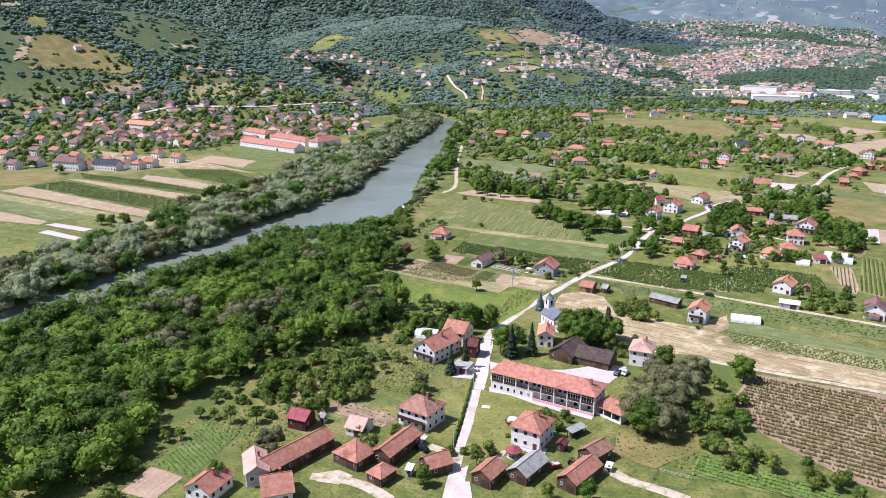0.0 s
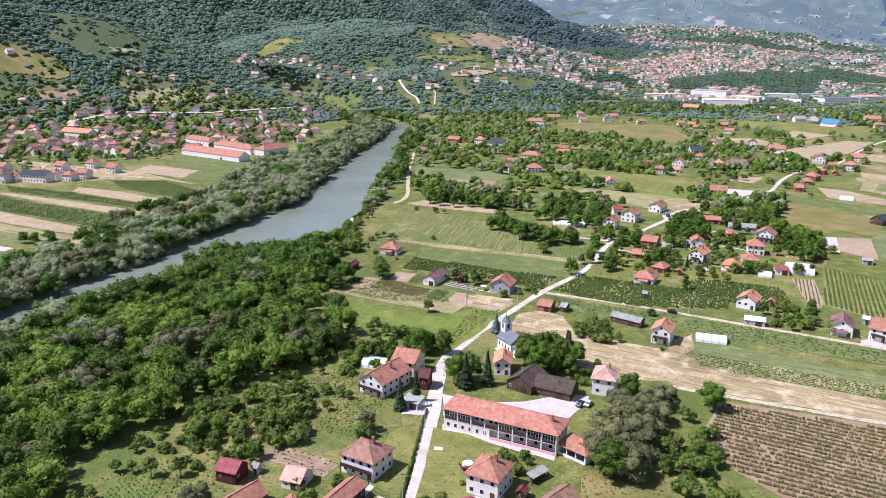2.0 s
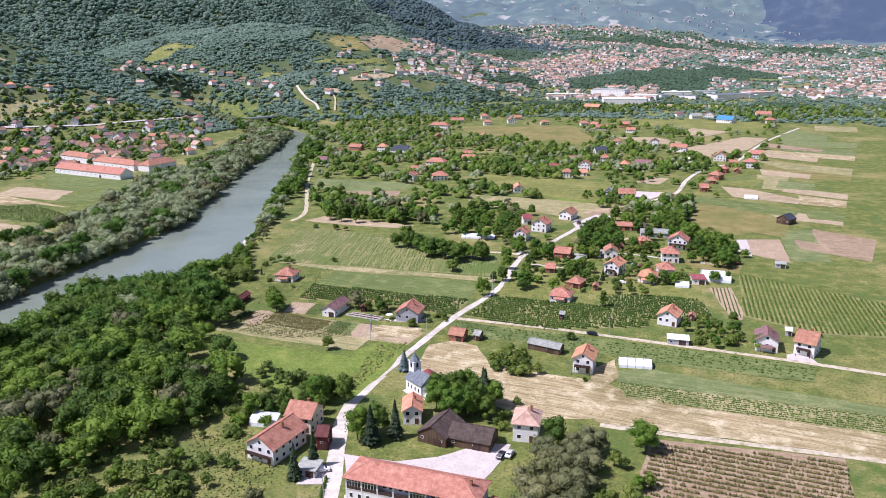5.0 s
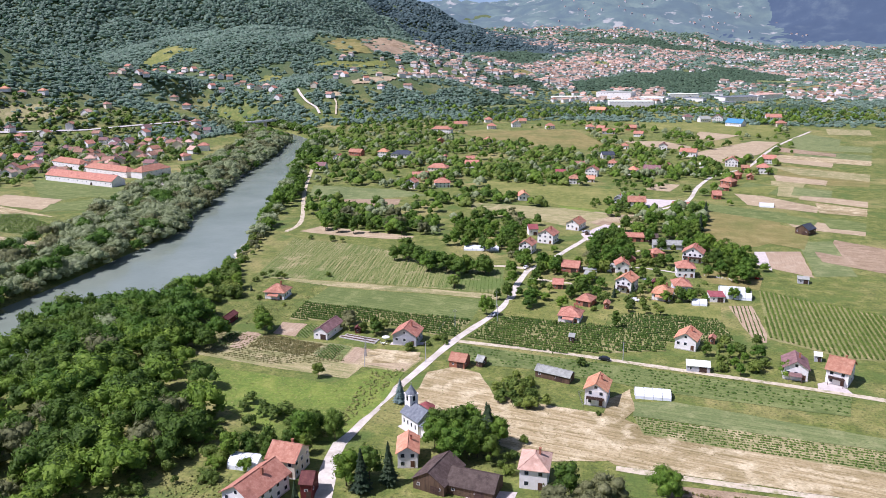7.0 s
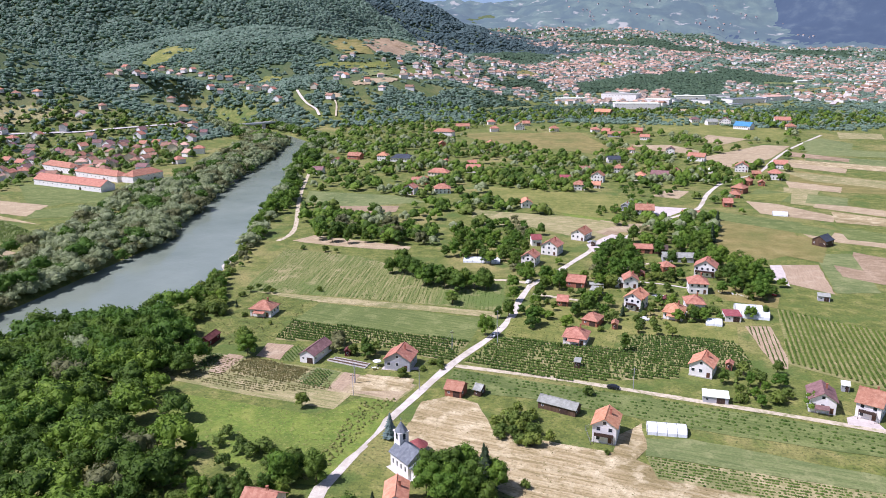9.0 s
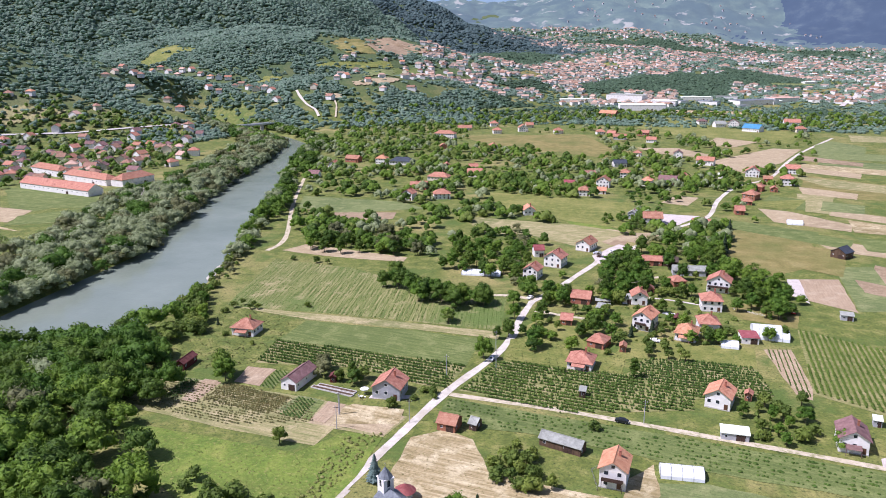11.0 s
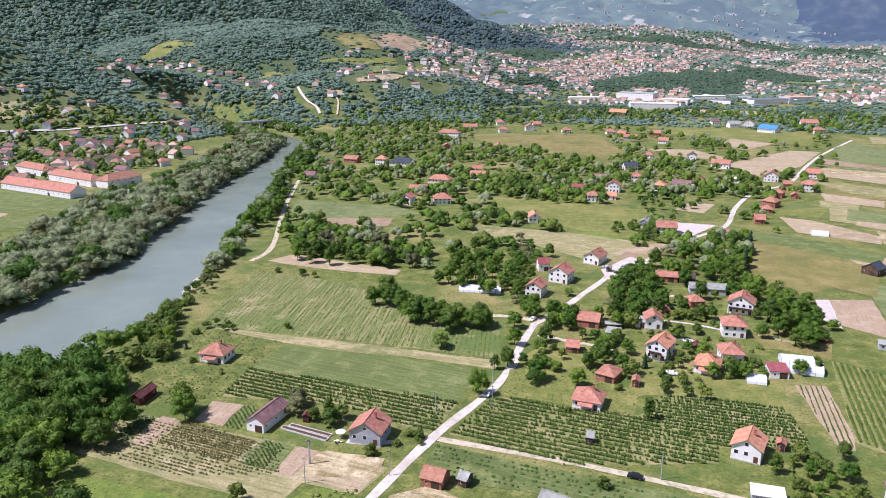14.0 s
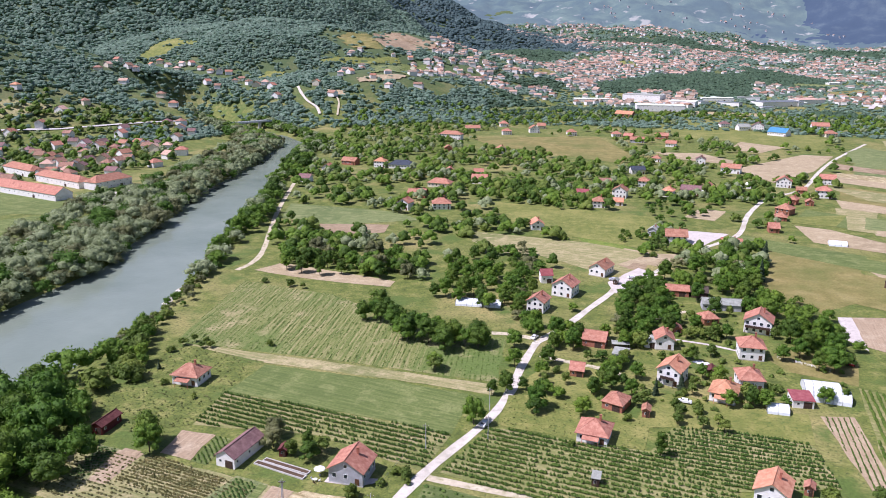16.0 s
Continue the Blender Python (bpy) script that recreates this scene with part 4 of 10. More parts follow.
field("dry mown grass by the house", [(-82.2, 325.9), (-79.7, 328.9), (-62.0, 328.0), (-61.5, 318.2), (-82.4, 313.5)], M_STRAW, 0.085)
field("bare garden plot", [(-127.2, 337.5), (-128.2, 350.9), (-117.4, 350.6), (-116.5, 335.7)], M_SOIL_N, 0.09)
field("row vegetable plot", [(-116.1, 335.4), (-116.4, 349.7), (-111.4, 349.4), (-111.0, 334.5)], M_DEEP, 0.09)
field("concrete terrace of the house", [(-76.0, 334.0), (-75.8, 336.7), (-62.5, 338.8), (-61.1, 337.4), (-66.6, 334.1)], M_YARD, 0.09)
field("dry mown grass under the trees", [(-33.9, 405.1), (-20.0, 432.5), (-4.1, 423.6), (-5.7, 395.8), (-18.1, 389.7)], M_LAWN, 0.06)
field("yellowing meadow by the hamlet", [(55.0, 449.7), (64.2, 462.0), (88.1, 454.1), (82.3, 431.7), (62.2, 438.8)], M_DRY, 0.06)
field("concrete terrace of the house", [(-39.7, 170.8), (-40.4, 177.6), (-28.9, 173.3), (-29.3, 168.5)], M_YARD, 0.06)
field("striped green parcel", [(-63.3, 606.0), (-51.9, 608.7), (-7.2, 581.4), (-15.5, 565.8), (-60.2, 583.3)], M_MIX, 0.07)
field("green parcel among the lanes", [(-26.8, 627.2), (-0.3, 620.9), (15.8, 586.8), (8.6, 580.2), (-19.1, 608.4)], M_LUSH, 0.07)

# ---- buildings ----
RING = [(x, y, z) for y in (-0.06, 0.0) for x, z in ((-0.62, -0.68), (0.62, -0.68), (0.62, 0.68), (-0.62, 0.68), (-0.53, -0.58), (0.53, -0.58), (0.53, 0.58), (-0.53, 0.58))]
W_FRAME = mesh_of("window", RING, [(k, (k + 1) % 4, 4 + (k + 1) % 4, 4 + k) for k in range(4)] + [((k + 1) % 4, k, 8 + k, 8 + (k + 1) % 4) for k in range(4)] + [(4 + k, 4 + (k + 1) % 4, 12 + (k + 1) % 4, 12 + k) for k in range(4)], M_FRAME)
W_PANE = Build().box(-0.53, 0.53, -0.02, 0.0, -0.58, 0.58).mesh("pane", M_GLASS)
D_LEAF = Build().box(-0.5, 0.5, -0.06, 0.0, 0.0, 2.05).box(-0.58, -0.5, -0.09, 0.0, 0.0, 2.15).box(0.5, 0.58, -0.09, 0.0, 0.0, 2.15).box(-0.5, 0.5, -0.09, 0.0, 2.05, 2.15).box(0.3, 0.42, -0.11, -0.06, 1.0, 1.04).mesh("door", M_DOOR)
CHIMNEY = Build().box(-0.3, 0.3, -0.3, 0.3, -1.2, 1.1).box(-0.38, 0.38, -0.38, 0.38, 1.1, 1.22).mesh("chimney", M_WALLS["brick"])


def window(parent, x, y, z, rot, sx=1.0, sz=1.0):
    m = pose(x, y, z, 0, 0, rot) @ Matrix.Diagonal((sx, 1, sz, 1))
    w = part("window", W_FRAME, parent, "", m)
    part("pane", W_PANE, w)
    return w


def gable_roof(b, w, d, h, pitch, over, along, thick=0.16):
    """Two slabs; the ridge runs along x or along y."""
    half = (d if along == "x" else w) / 2
    rise, long = half * pitch, (w if along == "x" else d) / 2 + over
    drop, out = over * pitch, half + over
    for s in (1, -1):
        c = [(-long, -out * s, h - drop), (long, -out * s, h - drop), (long, 0, h + rise), (-long, 0, h + rise)]
        if s < 0:
            c = c[::-1]
        if along == "y":
            c = [(-y, x, z) for x, y, z in c]
        b.slab([(x, y, z + thick) for x, y, z in c], thick)
    r = [(-long, 0, h + rise + thick + 0.03), (long, 0, h + rise + thick + 0.03)]
    if along == "y":
        r = [(-y, x, z) for x, y, z in r]
    b.tube(r[0], r[1], 0.13, 0.13, 6)
    return h + rise


def hip_roof(b, w, d, h, pitch, over, thick=0.16):
    hx, hy = w / 2 + over, d / 2 + over
    run = min(hx, hy)
    top, z0 = h - over * pitch + run * pitch + thick, h - over * pitch + thick
    if hx >= hy:
        ra, rb = (-(hx - run) - 0.01, 0, top), (hx - run + 0.01, 0, top)
        c = [(-hx, -hy, z0), (hx, -hy, z0), (hx, hy, z0), (-hx, hy, z0)]
        for q in ([c[0], c[1], rb, ra], [c[1], c[2], rb], [c[2], c[3], ra, rb], [c[3], c[0], ra]):
            b.slab(q, thick)
    else:
        ra, rb = (0, -(hy - run) - 0.01, top), (0, hy - run + 0.01, top)
        c = [(-hx, -hy, z0), (hx, -hy, z0), (hx, hy, z0), (-hx, hy, z0)]
        for q in ([c[0], c[1], ra], [c[1], c[2], rb, ra], [c[2], c[3], rb], [c[3], c[0], ra, rb]):
            b.slab(q, thick)
    for p, q in ((c[0], ra), (c[1], rb if hx >= hy else ra), (c[2], rb), (c[3], ra if hx >= hy else rb), (ra, rb)):
        b.tube(p, q, 0.11, 0.11, 5)
    return top


WORDS = {"red": "red tiled", "orange": "orange tiled", "pink": "faded pink tiled", "old": "old mottled tiled", "maroon": "maroon sheet-metal", "magenta": "red sheet-metal", "plum": "plum-brown tiled", "brown": "dark brown tiled", "grey": "grey sheet", "slate": "slate-blue", "dark": "dark slate", "blue": "bright blue", "white": "white sheet"}
SHAPES = {"h": "hipped", "x": "gabled", "y": "gabled", "f": "flat"}


def house(x, y, rot, w, d, h, roof="h", rc="red", wc="white", floors=2, pitch=0.62, name="house", detail=2, balcony=False, note="", group="houses in the valley", porch=False, z=0.0, chimney=True):
    """w along the front, d deep, h to the eaves. roof: h hipped, x or y gabled with the ridge along or across the front, f flat.
    detail: 2 full, 1 front windows only, 0 none."""
    PLOTS.append((x, y, math.hypot(w, d) / 2 * 0.85))
    kind = {"house": "house", "barn": "barn", "shed": "shed"}.get(name, "building")
    size = "two-storey " if floors > 1 and name == "house" else ("small " if w * d < 40 else "")
    wall_words = {"white": "white plastered", "cream": "cream plastered", "grey": "grey plastered", "wood": "weathered wooden", "brick": "brick", "red": "dark red boarded", "pink": "pink plastered"}[wc]
    ob = thing(name, x, y, z, rot, f"{size}{wall_words} {kind} with {WORDS[rc]} {SHAPES[roof]} roof{note}", kind, group)
    if y > 1180 or x < -430:
        ob.location.z = max(spot(x, y), 0)
    over = 0.6 if name == "house" else 0.4
    b = Build().box(-w / 2, w / 2, -d / 2, d / 2, -0.3, h)
    if roof in "xy":
        half = (d if roof == "x" else w) / 2
        rise = half * pitch
        for s in (1, -1):
            tri = [(s * (w / 2 - 0.001), -d / 2, h), (s * (w / 2 - 0.001), d / 2, h), (s * (w / 2 - 0.001), 0, h + rise)] if roof == "x" else [(-w / 2, s * (d / 2 - 0.001), h), (w / 2, s * (d / 2 - 0.001), h), (0, s * (d / 2 - 0.001), h + rise)]
            b.add(tri + [(px * 0.9 if roof == "x" else px, py if roof == "x" else py * 0.9, pz) for px, py, pz in tri], [(0, 1, 2), (5, 4, 3), (0, 3, 4, 1), (1, 4, 5, 2), (2, 5, 3, 0)])
    part("wall", b.mesh("wall", M_WALLS[wc]), ob)
    b = Build()
    if roof == "h":
        top = hip_roof(b, w, d, h, pitch, over)
    elif roof == "f":
        b.slab([(-w / 2 - 0.3, -d / 2 - 0.3, h + 0.05), (w / 2 + 0.3, -d / 2 - 0.3, h + 0.05), (w / 2 + 0.3, d / 2 + 0.3, h + 0.5), (-w / 2 - 0.3, d / 2 + 0.3, h + 0.5)], 0.18)
        top = h + 0.4
    else:
        top = gable_roof(b, w, d, h, pitch, over, roof)
    part("roof", b.mesh("roof", M_ROOFS[rc]), ob)
    if detail and name == "house" and chimney:
        part("chimney", CHIMNEY, ob, "", pose(w * 0.16, d * 0.06, top - 0.1))
    if name == "house" and detail > 1:
        part("plinth", Build().box(-w / 2 - 0.08, w / 2 + 0.08, -d / 2 - 0.08, d / 2 + 0.08, -0.3, 0.35).mesh("plinth", M_CONC), ob)
    if detail:
        step = h / floors
        sides = [(0, w, -d / 2)] + ([(90, d, -w / 2), (270, d, -w / 2), (180, w, -d / 2)] if detail > 1 else [])
        for turn, wide, off in sides:
            n = max(1, int(round(wide / 3.0)))
            c, s = math.cos(radians(turn)), math.sin(radians(turn))
            for fl in range(floors):
                for k in range(n):
                    u = (k + 0.5) / n * wide - wide / 2
                    if turn == 0 and fl == 0 and k == n - 1 and name == "house":
                        part("door", D_LEAF, ob, "", pose(u, -d / 2, 0.1))
                        continue
                    if name != "house" and (k + fl) % 2:
                        continue
                    window(ob, c * u - s * off, s * u + c * off, fl * step + step * 0.56, turn, 1.0 if name == "house" else 0.7, 1.0 if name == "house" else 0.6)
        if roof == "y" and name == "house" and w > 6:
            window(ob, 0, -d / 2, h + w / 2 * pitch * 0.34, 0, 0.9, 0.85)
    if name != "house" and detail:
        wide = min(2.6, w * 0.4)
        part("door", Build().box(-wide / 2, -0.02, -0.08, 0, 0, 2.3).box(0.02, wide / 2, -0.08, 0, 0, 2.3).mesh("door", M_DARKWOOD), ob, "", pose(w * 0.2, -d / 2, 0))
    if balcony:
        bw = w * (0.9 if balcony is True else balcony)
        zb = h / floors
        part("balcony", Build().box(-bw / 2, bw / 2, -d / 2 - 1.4, -d / 2, zb - 0.16, zb).box(-bw / 2, bw / 2, -d / 2 - 1.42, -d / 2 - 1.34, zb + 0.85, zb + 0.95).box(-bw / 2, bw / 2, -d / 2 - 1.4, -d / 2 - 1.36, zb, zb + 0.8).box(-bw / 2 + 0.02, -bw / 2 + 0.16, -d / 2 - 1.36, -d / 2 - 1.22, 0, zb - 0.16).box(bw / 2 - 0.16, bw / 2 - 0.02, -d / 2 - 1.36, -d / 2 - 1.22, 0, zb - 0.16).mesh("balcony", M_DARKWOOD), ob, "dark timber balcony")
    if porch:
        part("porch", Build().slab([(-w * 0.3, -d / 2 - 2.2, 2.3), (w * 0.25, -d / 2 - 2.2, 2.3), (w * 0.25, -d / 2 - 0.02, 2.9), (-w * 0.3, -d / 2 - 0.02, 2.9)], 0.12).box(-w * 0.29, -w * 0.29 + 0.14, -d / 2 - 2.15, -d / 2 - 2.0, 0, 2.2).box(w * 0.24 - 0.14, w * 0.24, -d / 2 - 2.15, -d / 2 - 2.0, 0, 2.2).mesh("porch", M_ROOFS[rc]), ob)
    return ob


def tunnel(x, y, rot, w, d, h=2.4, label="milky film polytunnel greenhouse on the field"):
    """A polytunnel: w long along the front, d deep, with hoops."""
    ob = thing("greenhouse", x, y, 0, rot, label, "greenhouse", "greenhouses")
    n = 10
    arc = [(-math.cos(t * math.pi / n) * d / 2, math.sin(t * math.pi / n) ** 0.8 * h) for t in range(n + 1)]
    v = [(s * w / 2, a, b) for s in (-1, 1) for a, b in arc]
    f = [(k + 1, k, n + 1 + k, n + 2 + k) for k in range(n)] + [tuple(range(n + 1)), tuple(range(2 * n + 1, n, -1))]
    part("cover", mesh_of("cover", v, f, M_PLASTIC), ob)
    hoops = max(3, int(w / 2.2))
    bar = Build()
    bar.sweep([(0, a * 1.01, b * 1.01) for a, b in arc], 0.06, 4)
    hoop = bar.mesh("hoop", M_METAL)
    for k in range(hoops):
        part("hoop", hoop, ob, "", pose(-w / 2 + w * k / (hoops - 1), 0, 0))
    part("door", Build().box(-0.05, 0, -0.6, 0.6, 0, 1.9).mesh("door", M_FRAME), ob, "", pose(-w / 2 - 0.02, 0, 0))
    return ob


def school(x, y, rot, w, d, h):
    """A long two-storey school with open and glazed galleries along its front."""
    ob = thing("school", x, y, 0, rot, "long white two-storey school with galleries and red hipped roof", "school")
    f, deep = -d / 2, 1.8
    b = Build().box(-w / 2, w / 2, f + deep, d / 2, -0.3, h).box(-w / 2, -w / 2 + 0.3, f, f + deep, -0.3, h).box(w / 2 - 0.3, w / 2, f, f + deep, -0.3, h)
    b.box(-w / 2 + 0.3, -w * 0.08, f, f + deep, -0.3, h / 2 - 0.2)
    part("wall", b.mesh("wall", M_WALLS["white"]), ob)
    part("gallery_floor", Build().box(-w / 2 + 0.3, w / 2 - 0.3, f - 0.1, f + deep, h / 2 - 0.2, h / 2).mesh("gallery_floor", M_CONC), ob)
    part("plinth", Build().box(-w * 0.08, w / 2 + 0.1, f - 0.15, f + 0.05, -0.3, 1.0).mesh("plinth", M_WALLS["pink"]), ob, "pink plastered plinth wall")
    bays = 8
    post = Build().box(-0.16, 0.16, -0.16, 0.16, 0, h).mesh("column", M_FRAME)
    rail = Build().box(-w / bays / 2 + 0.16, w / bays / 2 - 0.16, -0.08, 0.02, 0, 0.85).mesh("parapet", M_DARKWOOD)
    glass = Build().box(-w / bays / 2 + 0.16, w / bays / 2 - 0.16, -0.03, 0.0, 0, h / 2 - 1.0)
    sash = Build()
    for k in range(6):
        u = -w / bays / 2 + 0.16 + (w / bays - 0.32) * k / 5
        sash.box(u - 0.05, u + 0.05, -0.08, -0.03, 0, h / 2 - 1.0)
    sash.box(-w / bays / 2 + 0.16, w / bays / 2 - 0.16, -0.08, -0.03, 1.3, 1.4)
    glass, sash = glass.mesh("glazing", M_GLASS), sash.mesh("sash", M_FRAME)
    for k in range(bays + 1):
        part("column", post, ob, "", pose(-w / 2 + 0.16 + (w - 0.32) * k / bays, f + 0.1, 0))
    for k in range(bays):
        u = -w / 2 + w * (k + 0.5) / bays
        part("parapet", rail, ob, "dark timber parapet", pose(u, f + 0.06, h / 2))
        if k in (0, 1, 4, 6, 7):
            g = part("glazing", glass, ob, "gallery glazing", pose(u, f + 0.12, h / 2 + 0.86))
            part("sash", sash, g)
        if k > 3:
            part("parapet", rail, ob, "dark timber parapet", pose(u, f + 0.2, 0.4))
        window(ob, u - 0.9, f + deep, h * 0.72, 0)
        window(ob, u + 0.9, f + deep, h * 0.72, 0)
        if k > 3:
            window(ob, u, f + deep, h * 0.24, 0)
    for k in range(6):
        window(ob, -w / 2 + 1.5 + k * w * 0.067, f, h * 0.25, 0, 0.8, 1.05)
    for turn, off in ((90, -w / 2), (270, -w / 2)):
        for k in range(3):
            u = (k - 1) * 2.8
            c, s = math.cos(radians(turn)), math.sin(radians(turn))
            for z in (h * 0.26, h * 0.74):
                window(ob, c * u - s * off, s * u + c * off, z, turn)
    for k in range(11):
        for z in (h * 0.26, h * 0.74):
            window(ob, -w / 2 + w * (k + 0.5) / 11, d / 2, z, 180)
    b = Build()
    hip_roof(b, w, d, h, 0.5, 0.7)
    part("roof", b.mesh("roof", M_ROOFS["red"]), ob)
    part("chimney", CHIMNEY, ob, "", pose(w * 0.42, -0.6, h + 2.0))
    return ob


def pavilion(x, y, rot, w, d, h):
    ob = thing("pavilion", x, y, 0, rot, "low white open-fronted pavilion with red hipped roof", "pavilion")
    f = -d / 2
    part("wall", Build().box(-w / 2, w / 2, d / 2 - 0.25, d / 2, -0.3, h).box(-w / 2, -w / 2 + 0.25, f, d / 2 - 0.25, -0.3, h).box(w / 2 - 0.25, w / 2, f, d / 2 - 0.25, -0.3, h).box(-w / 2 + 0.25, w / 2 - 0.25, f, f + 0.2, -0.3, 0.8).mesh("wall", M_WALLS["white"]), ob)
    part("floor", Build().box(-w / 2 + 0.25, w / 2 - 0.25, f + 0.2, d / 2 - 0.25, -0.3, 0.1).mesh("floor", M_CONC), ob)
    post = Build().box(-0.14, 0.14, -0.14, 0.14, 0.8, h).mesh("column", M_FRAME)
    for k in range(4):
        part("column", post, ob, "", pose(-w / 2 + 0.3 + (w - 0.6) * k / 3, f + 0.1, 0))
    b = Build()
    hip_roof(b, w, d, h, 0.5, 0.6)
    part("roof", b.mesh("roof", M_ROOFS["red"]), ob)
    return ob


def church(x, y, rot, w, d, h):
    """A village church: nave along x, tower at the far end, apse at the near end."""
    ob = thing("church", x, y, 0, rot, "small white village church with slate-blue roof and tower", "church")
    b = Build().box(-w / 2, w / 2, -d / 2, d / 2, -0.3, h)
    for s in (1, -1):
        tri = [(s * (w / 2 - 0.01), -d / 2, h), (s * (w / 2 - 0.01), d / 2, h), (s * (w / 2 - 0.01), 0, h + d / 2 * 0.75)]
        b.add(tri + [(px - s * 0.3, py, pz) for px, py, pz in tri], [(0, 1, 2), (5, 4, 3), (0, 3, 4, 1), (1, 4, 5, 2), (2, 5, 3, 0)])
    part("wall", b.mesh("wall", M_WALLS["white"]), ob)
    b = Build()
    gable_roof(b, w, d, h, 0.75, 0.45, "x")
    part("roof", b.mesh("roof", M_ROOFS["slate"]), ob)
    part("plinth", Build().box(-w / 2 - 0.9, w / 2 + 0.9, -d / 2 - 0.9, d / 2 + 0.9, -0.3, 0.18).mesh("plinth", M_CONC), ob)
    t = part("tower", Build().box(-1.5, 1.5, -1.5, 1.5, 0.2, h + 5.2).box(-1.7, 1.7, -1.7, 1.7, h + 5.2, h + 5.45).mesh("tower", M_WALLS["white"]), ob, "", pose(-w / 2 + 0.4, 0, 0))
    sp = Build().tube((0, 0, h + 5.45), (0, 0, h + 6.3), 1.95, 1.35, 8).tube((0, 0, h + 6.3), (0, 0, h + 8.2), 1.35, 0.12, 8)
    part("spire", sp.mesh("spire", M_ROOFS["slate"]), t)
    part("cross", Build().box(-0.04, 0.04, -0.04, 0.04, h + 8.1, h + 9.5).box(-0.35, 0.35, -0.04, 0.04, h + 8.95, h + 9.05).mesh("cross", M_METAL), t)
    # Solid dark panels on the tower stand in for shaded belfry openings.
    for turn in (0, 90, 180, 270):
        c, s = math.cos(radians(turn)), math.sin(radians(turn))
        w2 = part("belfry_opening", Build().box(-0.45, 0.45, -0.03, 0, -0.7, 0.7).tube((0, -0.03, 0.7), (0, 0, 0.7), 0.45, 0.45, 12).mesh("belfry_opening", M_GLASS), t, "dark panel standing for a shaded belfry opening", pose(s * 1.5, -c * 1.5, h + 3.9, 0, 0, turn))
    part("porch_gable", Build().slab([(w / 2 + 0.4, -d / 2 - 0.3, h * 0.8), (w / 2 + 2.6, -d / 2 + 0.6, h * 0.8), (w / 2 + 2.6, 0, h + 0.6), (w / 2 + 0.4, 0, h + 1.0)], 0.15).slab([(w / 2 + 2.6, d / 2 - 0.6, h * 0.8), (w / 2 + 0.4, d / 2 + 0.3, h * 0.8), (w / 2 + 0.4, 0, h + 1.0), (w / 2 + 2.6, 0, h + 0.6)], 0.15).mesh("porch_gable", M_ROOFS["slate"]), ob, "slate-blue roof of the apse")
    part("apse", Build().box(w / 2, w / 2 + 2.3, -d / 2 + 0.8, d / 2 - 0.8, -0.3, h * 0.8).mesh("apse", M_WALLS["white"]), ob)
    for s in (-1, 1):
        for k in range(4):
            window(ob, (k - 1.5) * w / 4.4, s * d / 2, h * 0.55, 0 if s < 0 else 180, 0.55, 1.25)
    return ob


def round_chapel(x, y):
    ob = thing("chapel", x, y, 0, 0, "small round chapel with a red conical roof", "chapel")
    part("wall", Build().tube((0, 0, -0.2), (0, 0, 2.6), 2.0, 2.0, 12).mesh("wall", M_WALLS["white"]), ob)
    part("roof", Build().tube((0, 0, 2.5), (0, 0, 4.4), 3.0, 0.15, 14).mesh("roof", M_ROOFS["magenta"]), ob)
    part("ball", Build().tube((0, 0, 4.4), (0, 0, 5.0), 0.1, 0.04, 6).mesh("ball", M_METAL), ob)
    return ob


# ---- vehicles and small things ----


def car_meshes():
    prof = [(-2.1, 0.35), (-2.15, 0.75), (-1.9, 0.95), (-1.45, 1.0), (-0.95, 1.42), (0.75, 1.45), (1.35, 1.02), (1.95, 0.88), (2.15, 0.65), (2.1, 0.35)]
    v = [(px, s * (0.84 if pz < 1.1 else 0.68), pz) for s in (-1, 1) for px, pz in prof]
    n = len(prof)
    f = [tuple(range(n)), tuple(range(2 * n - 1, n - 1, -1))] + [((k + 1) % n, k, n + k, n + (k + 1) % n) for k in range(n)]
    return v, f


def car(x, y, rot, colour, label, z=0.2):
    ob = thing("car", x, y, z, rot, label, "car", "parked cars")
    v, f = car_meshes()
    part("body", mesh_of("body", v, f, M_CAR[colour]), ob)
    g = Build()
    for s in (-1, 1):
        g.add([(-1.25, s * 0.79, 1.06), (1.05, s * 0.79, 1.06), (0.68, s * 0.715, 1.37), (-0.9, s * 0.715, 1.37)], [(0, 1, 2, 3) if s < 0 else (3, 2, 1, 0)])
    g.add([(1.3, -0.68, 1.08), (1.3, 0.68, 1.08), (0.83, 0.6, 1.43), (0.83, -0.6, 1.43)], [(0, 1, 2, 3)])
    g.add([(-1.42, -0.68, 1.06), (-1.42, 0.68, 1.06), (-1.0, 0.6, 1.41), (-1.0, -0.6, 1.41)], [(3, 2, 1, 0)])
    part("windows", g.mesh("windows", M_GLASS), ob)
    tyre = Build().tube((0, -0.1, 0), (0, 0.1, 0), 0.32, 0.32, 12).mesh("wheel", M_TYRE)
    rim = Build().tube((0, -0.11, 0), (0, 0.11, 0), 0.18, 0.18, 8).mesh("rim", M_METAL)
    for px in (-1.3, 1.3):
        for py in (-0.78, 0.78):
            part("rim", rim, part("wheel", tyre, ob, "", pose(px, py, 0.32)))
    lamp = Build().box(-0.03, 0.03, -0.16, 0.16, -0.07, 0.07).mesh("headlight", M_FRAME)
    for py in (-0.55, 0.55):
        part("headlight", lamp, ob, "", pose(2.13, py, 0.68))
    return ob


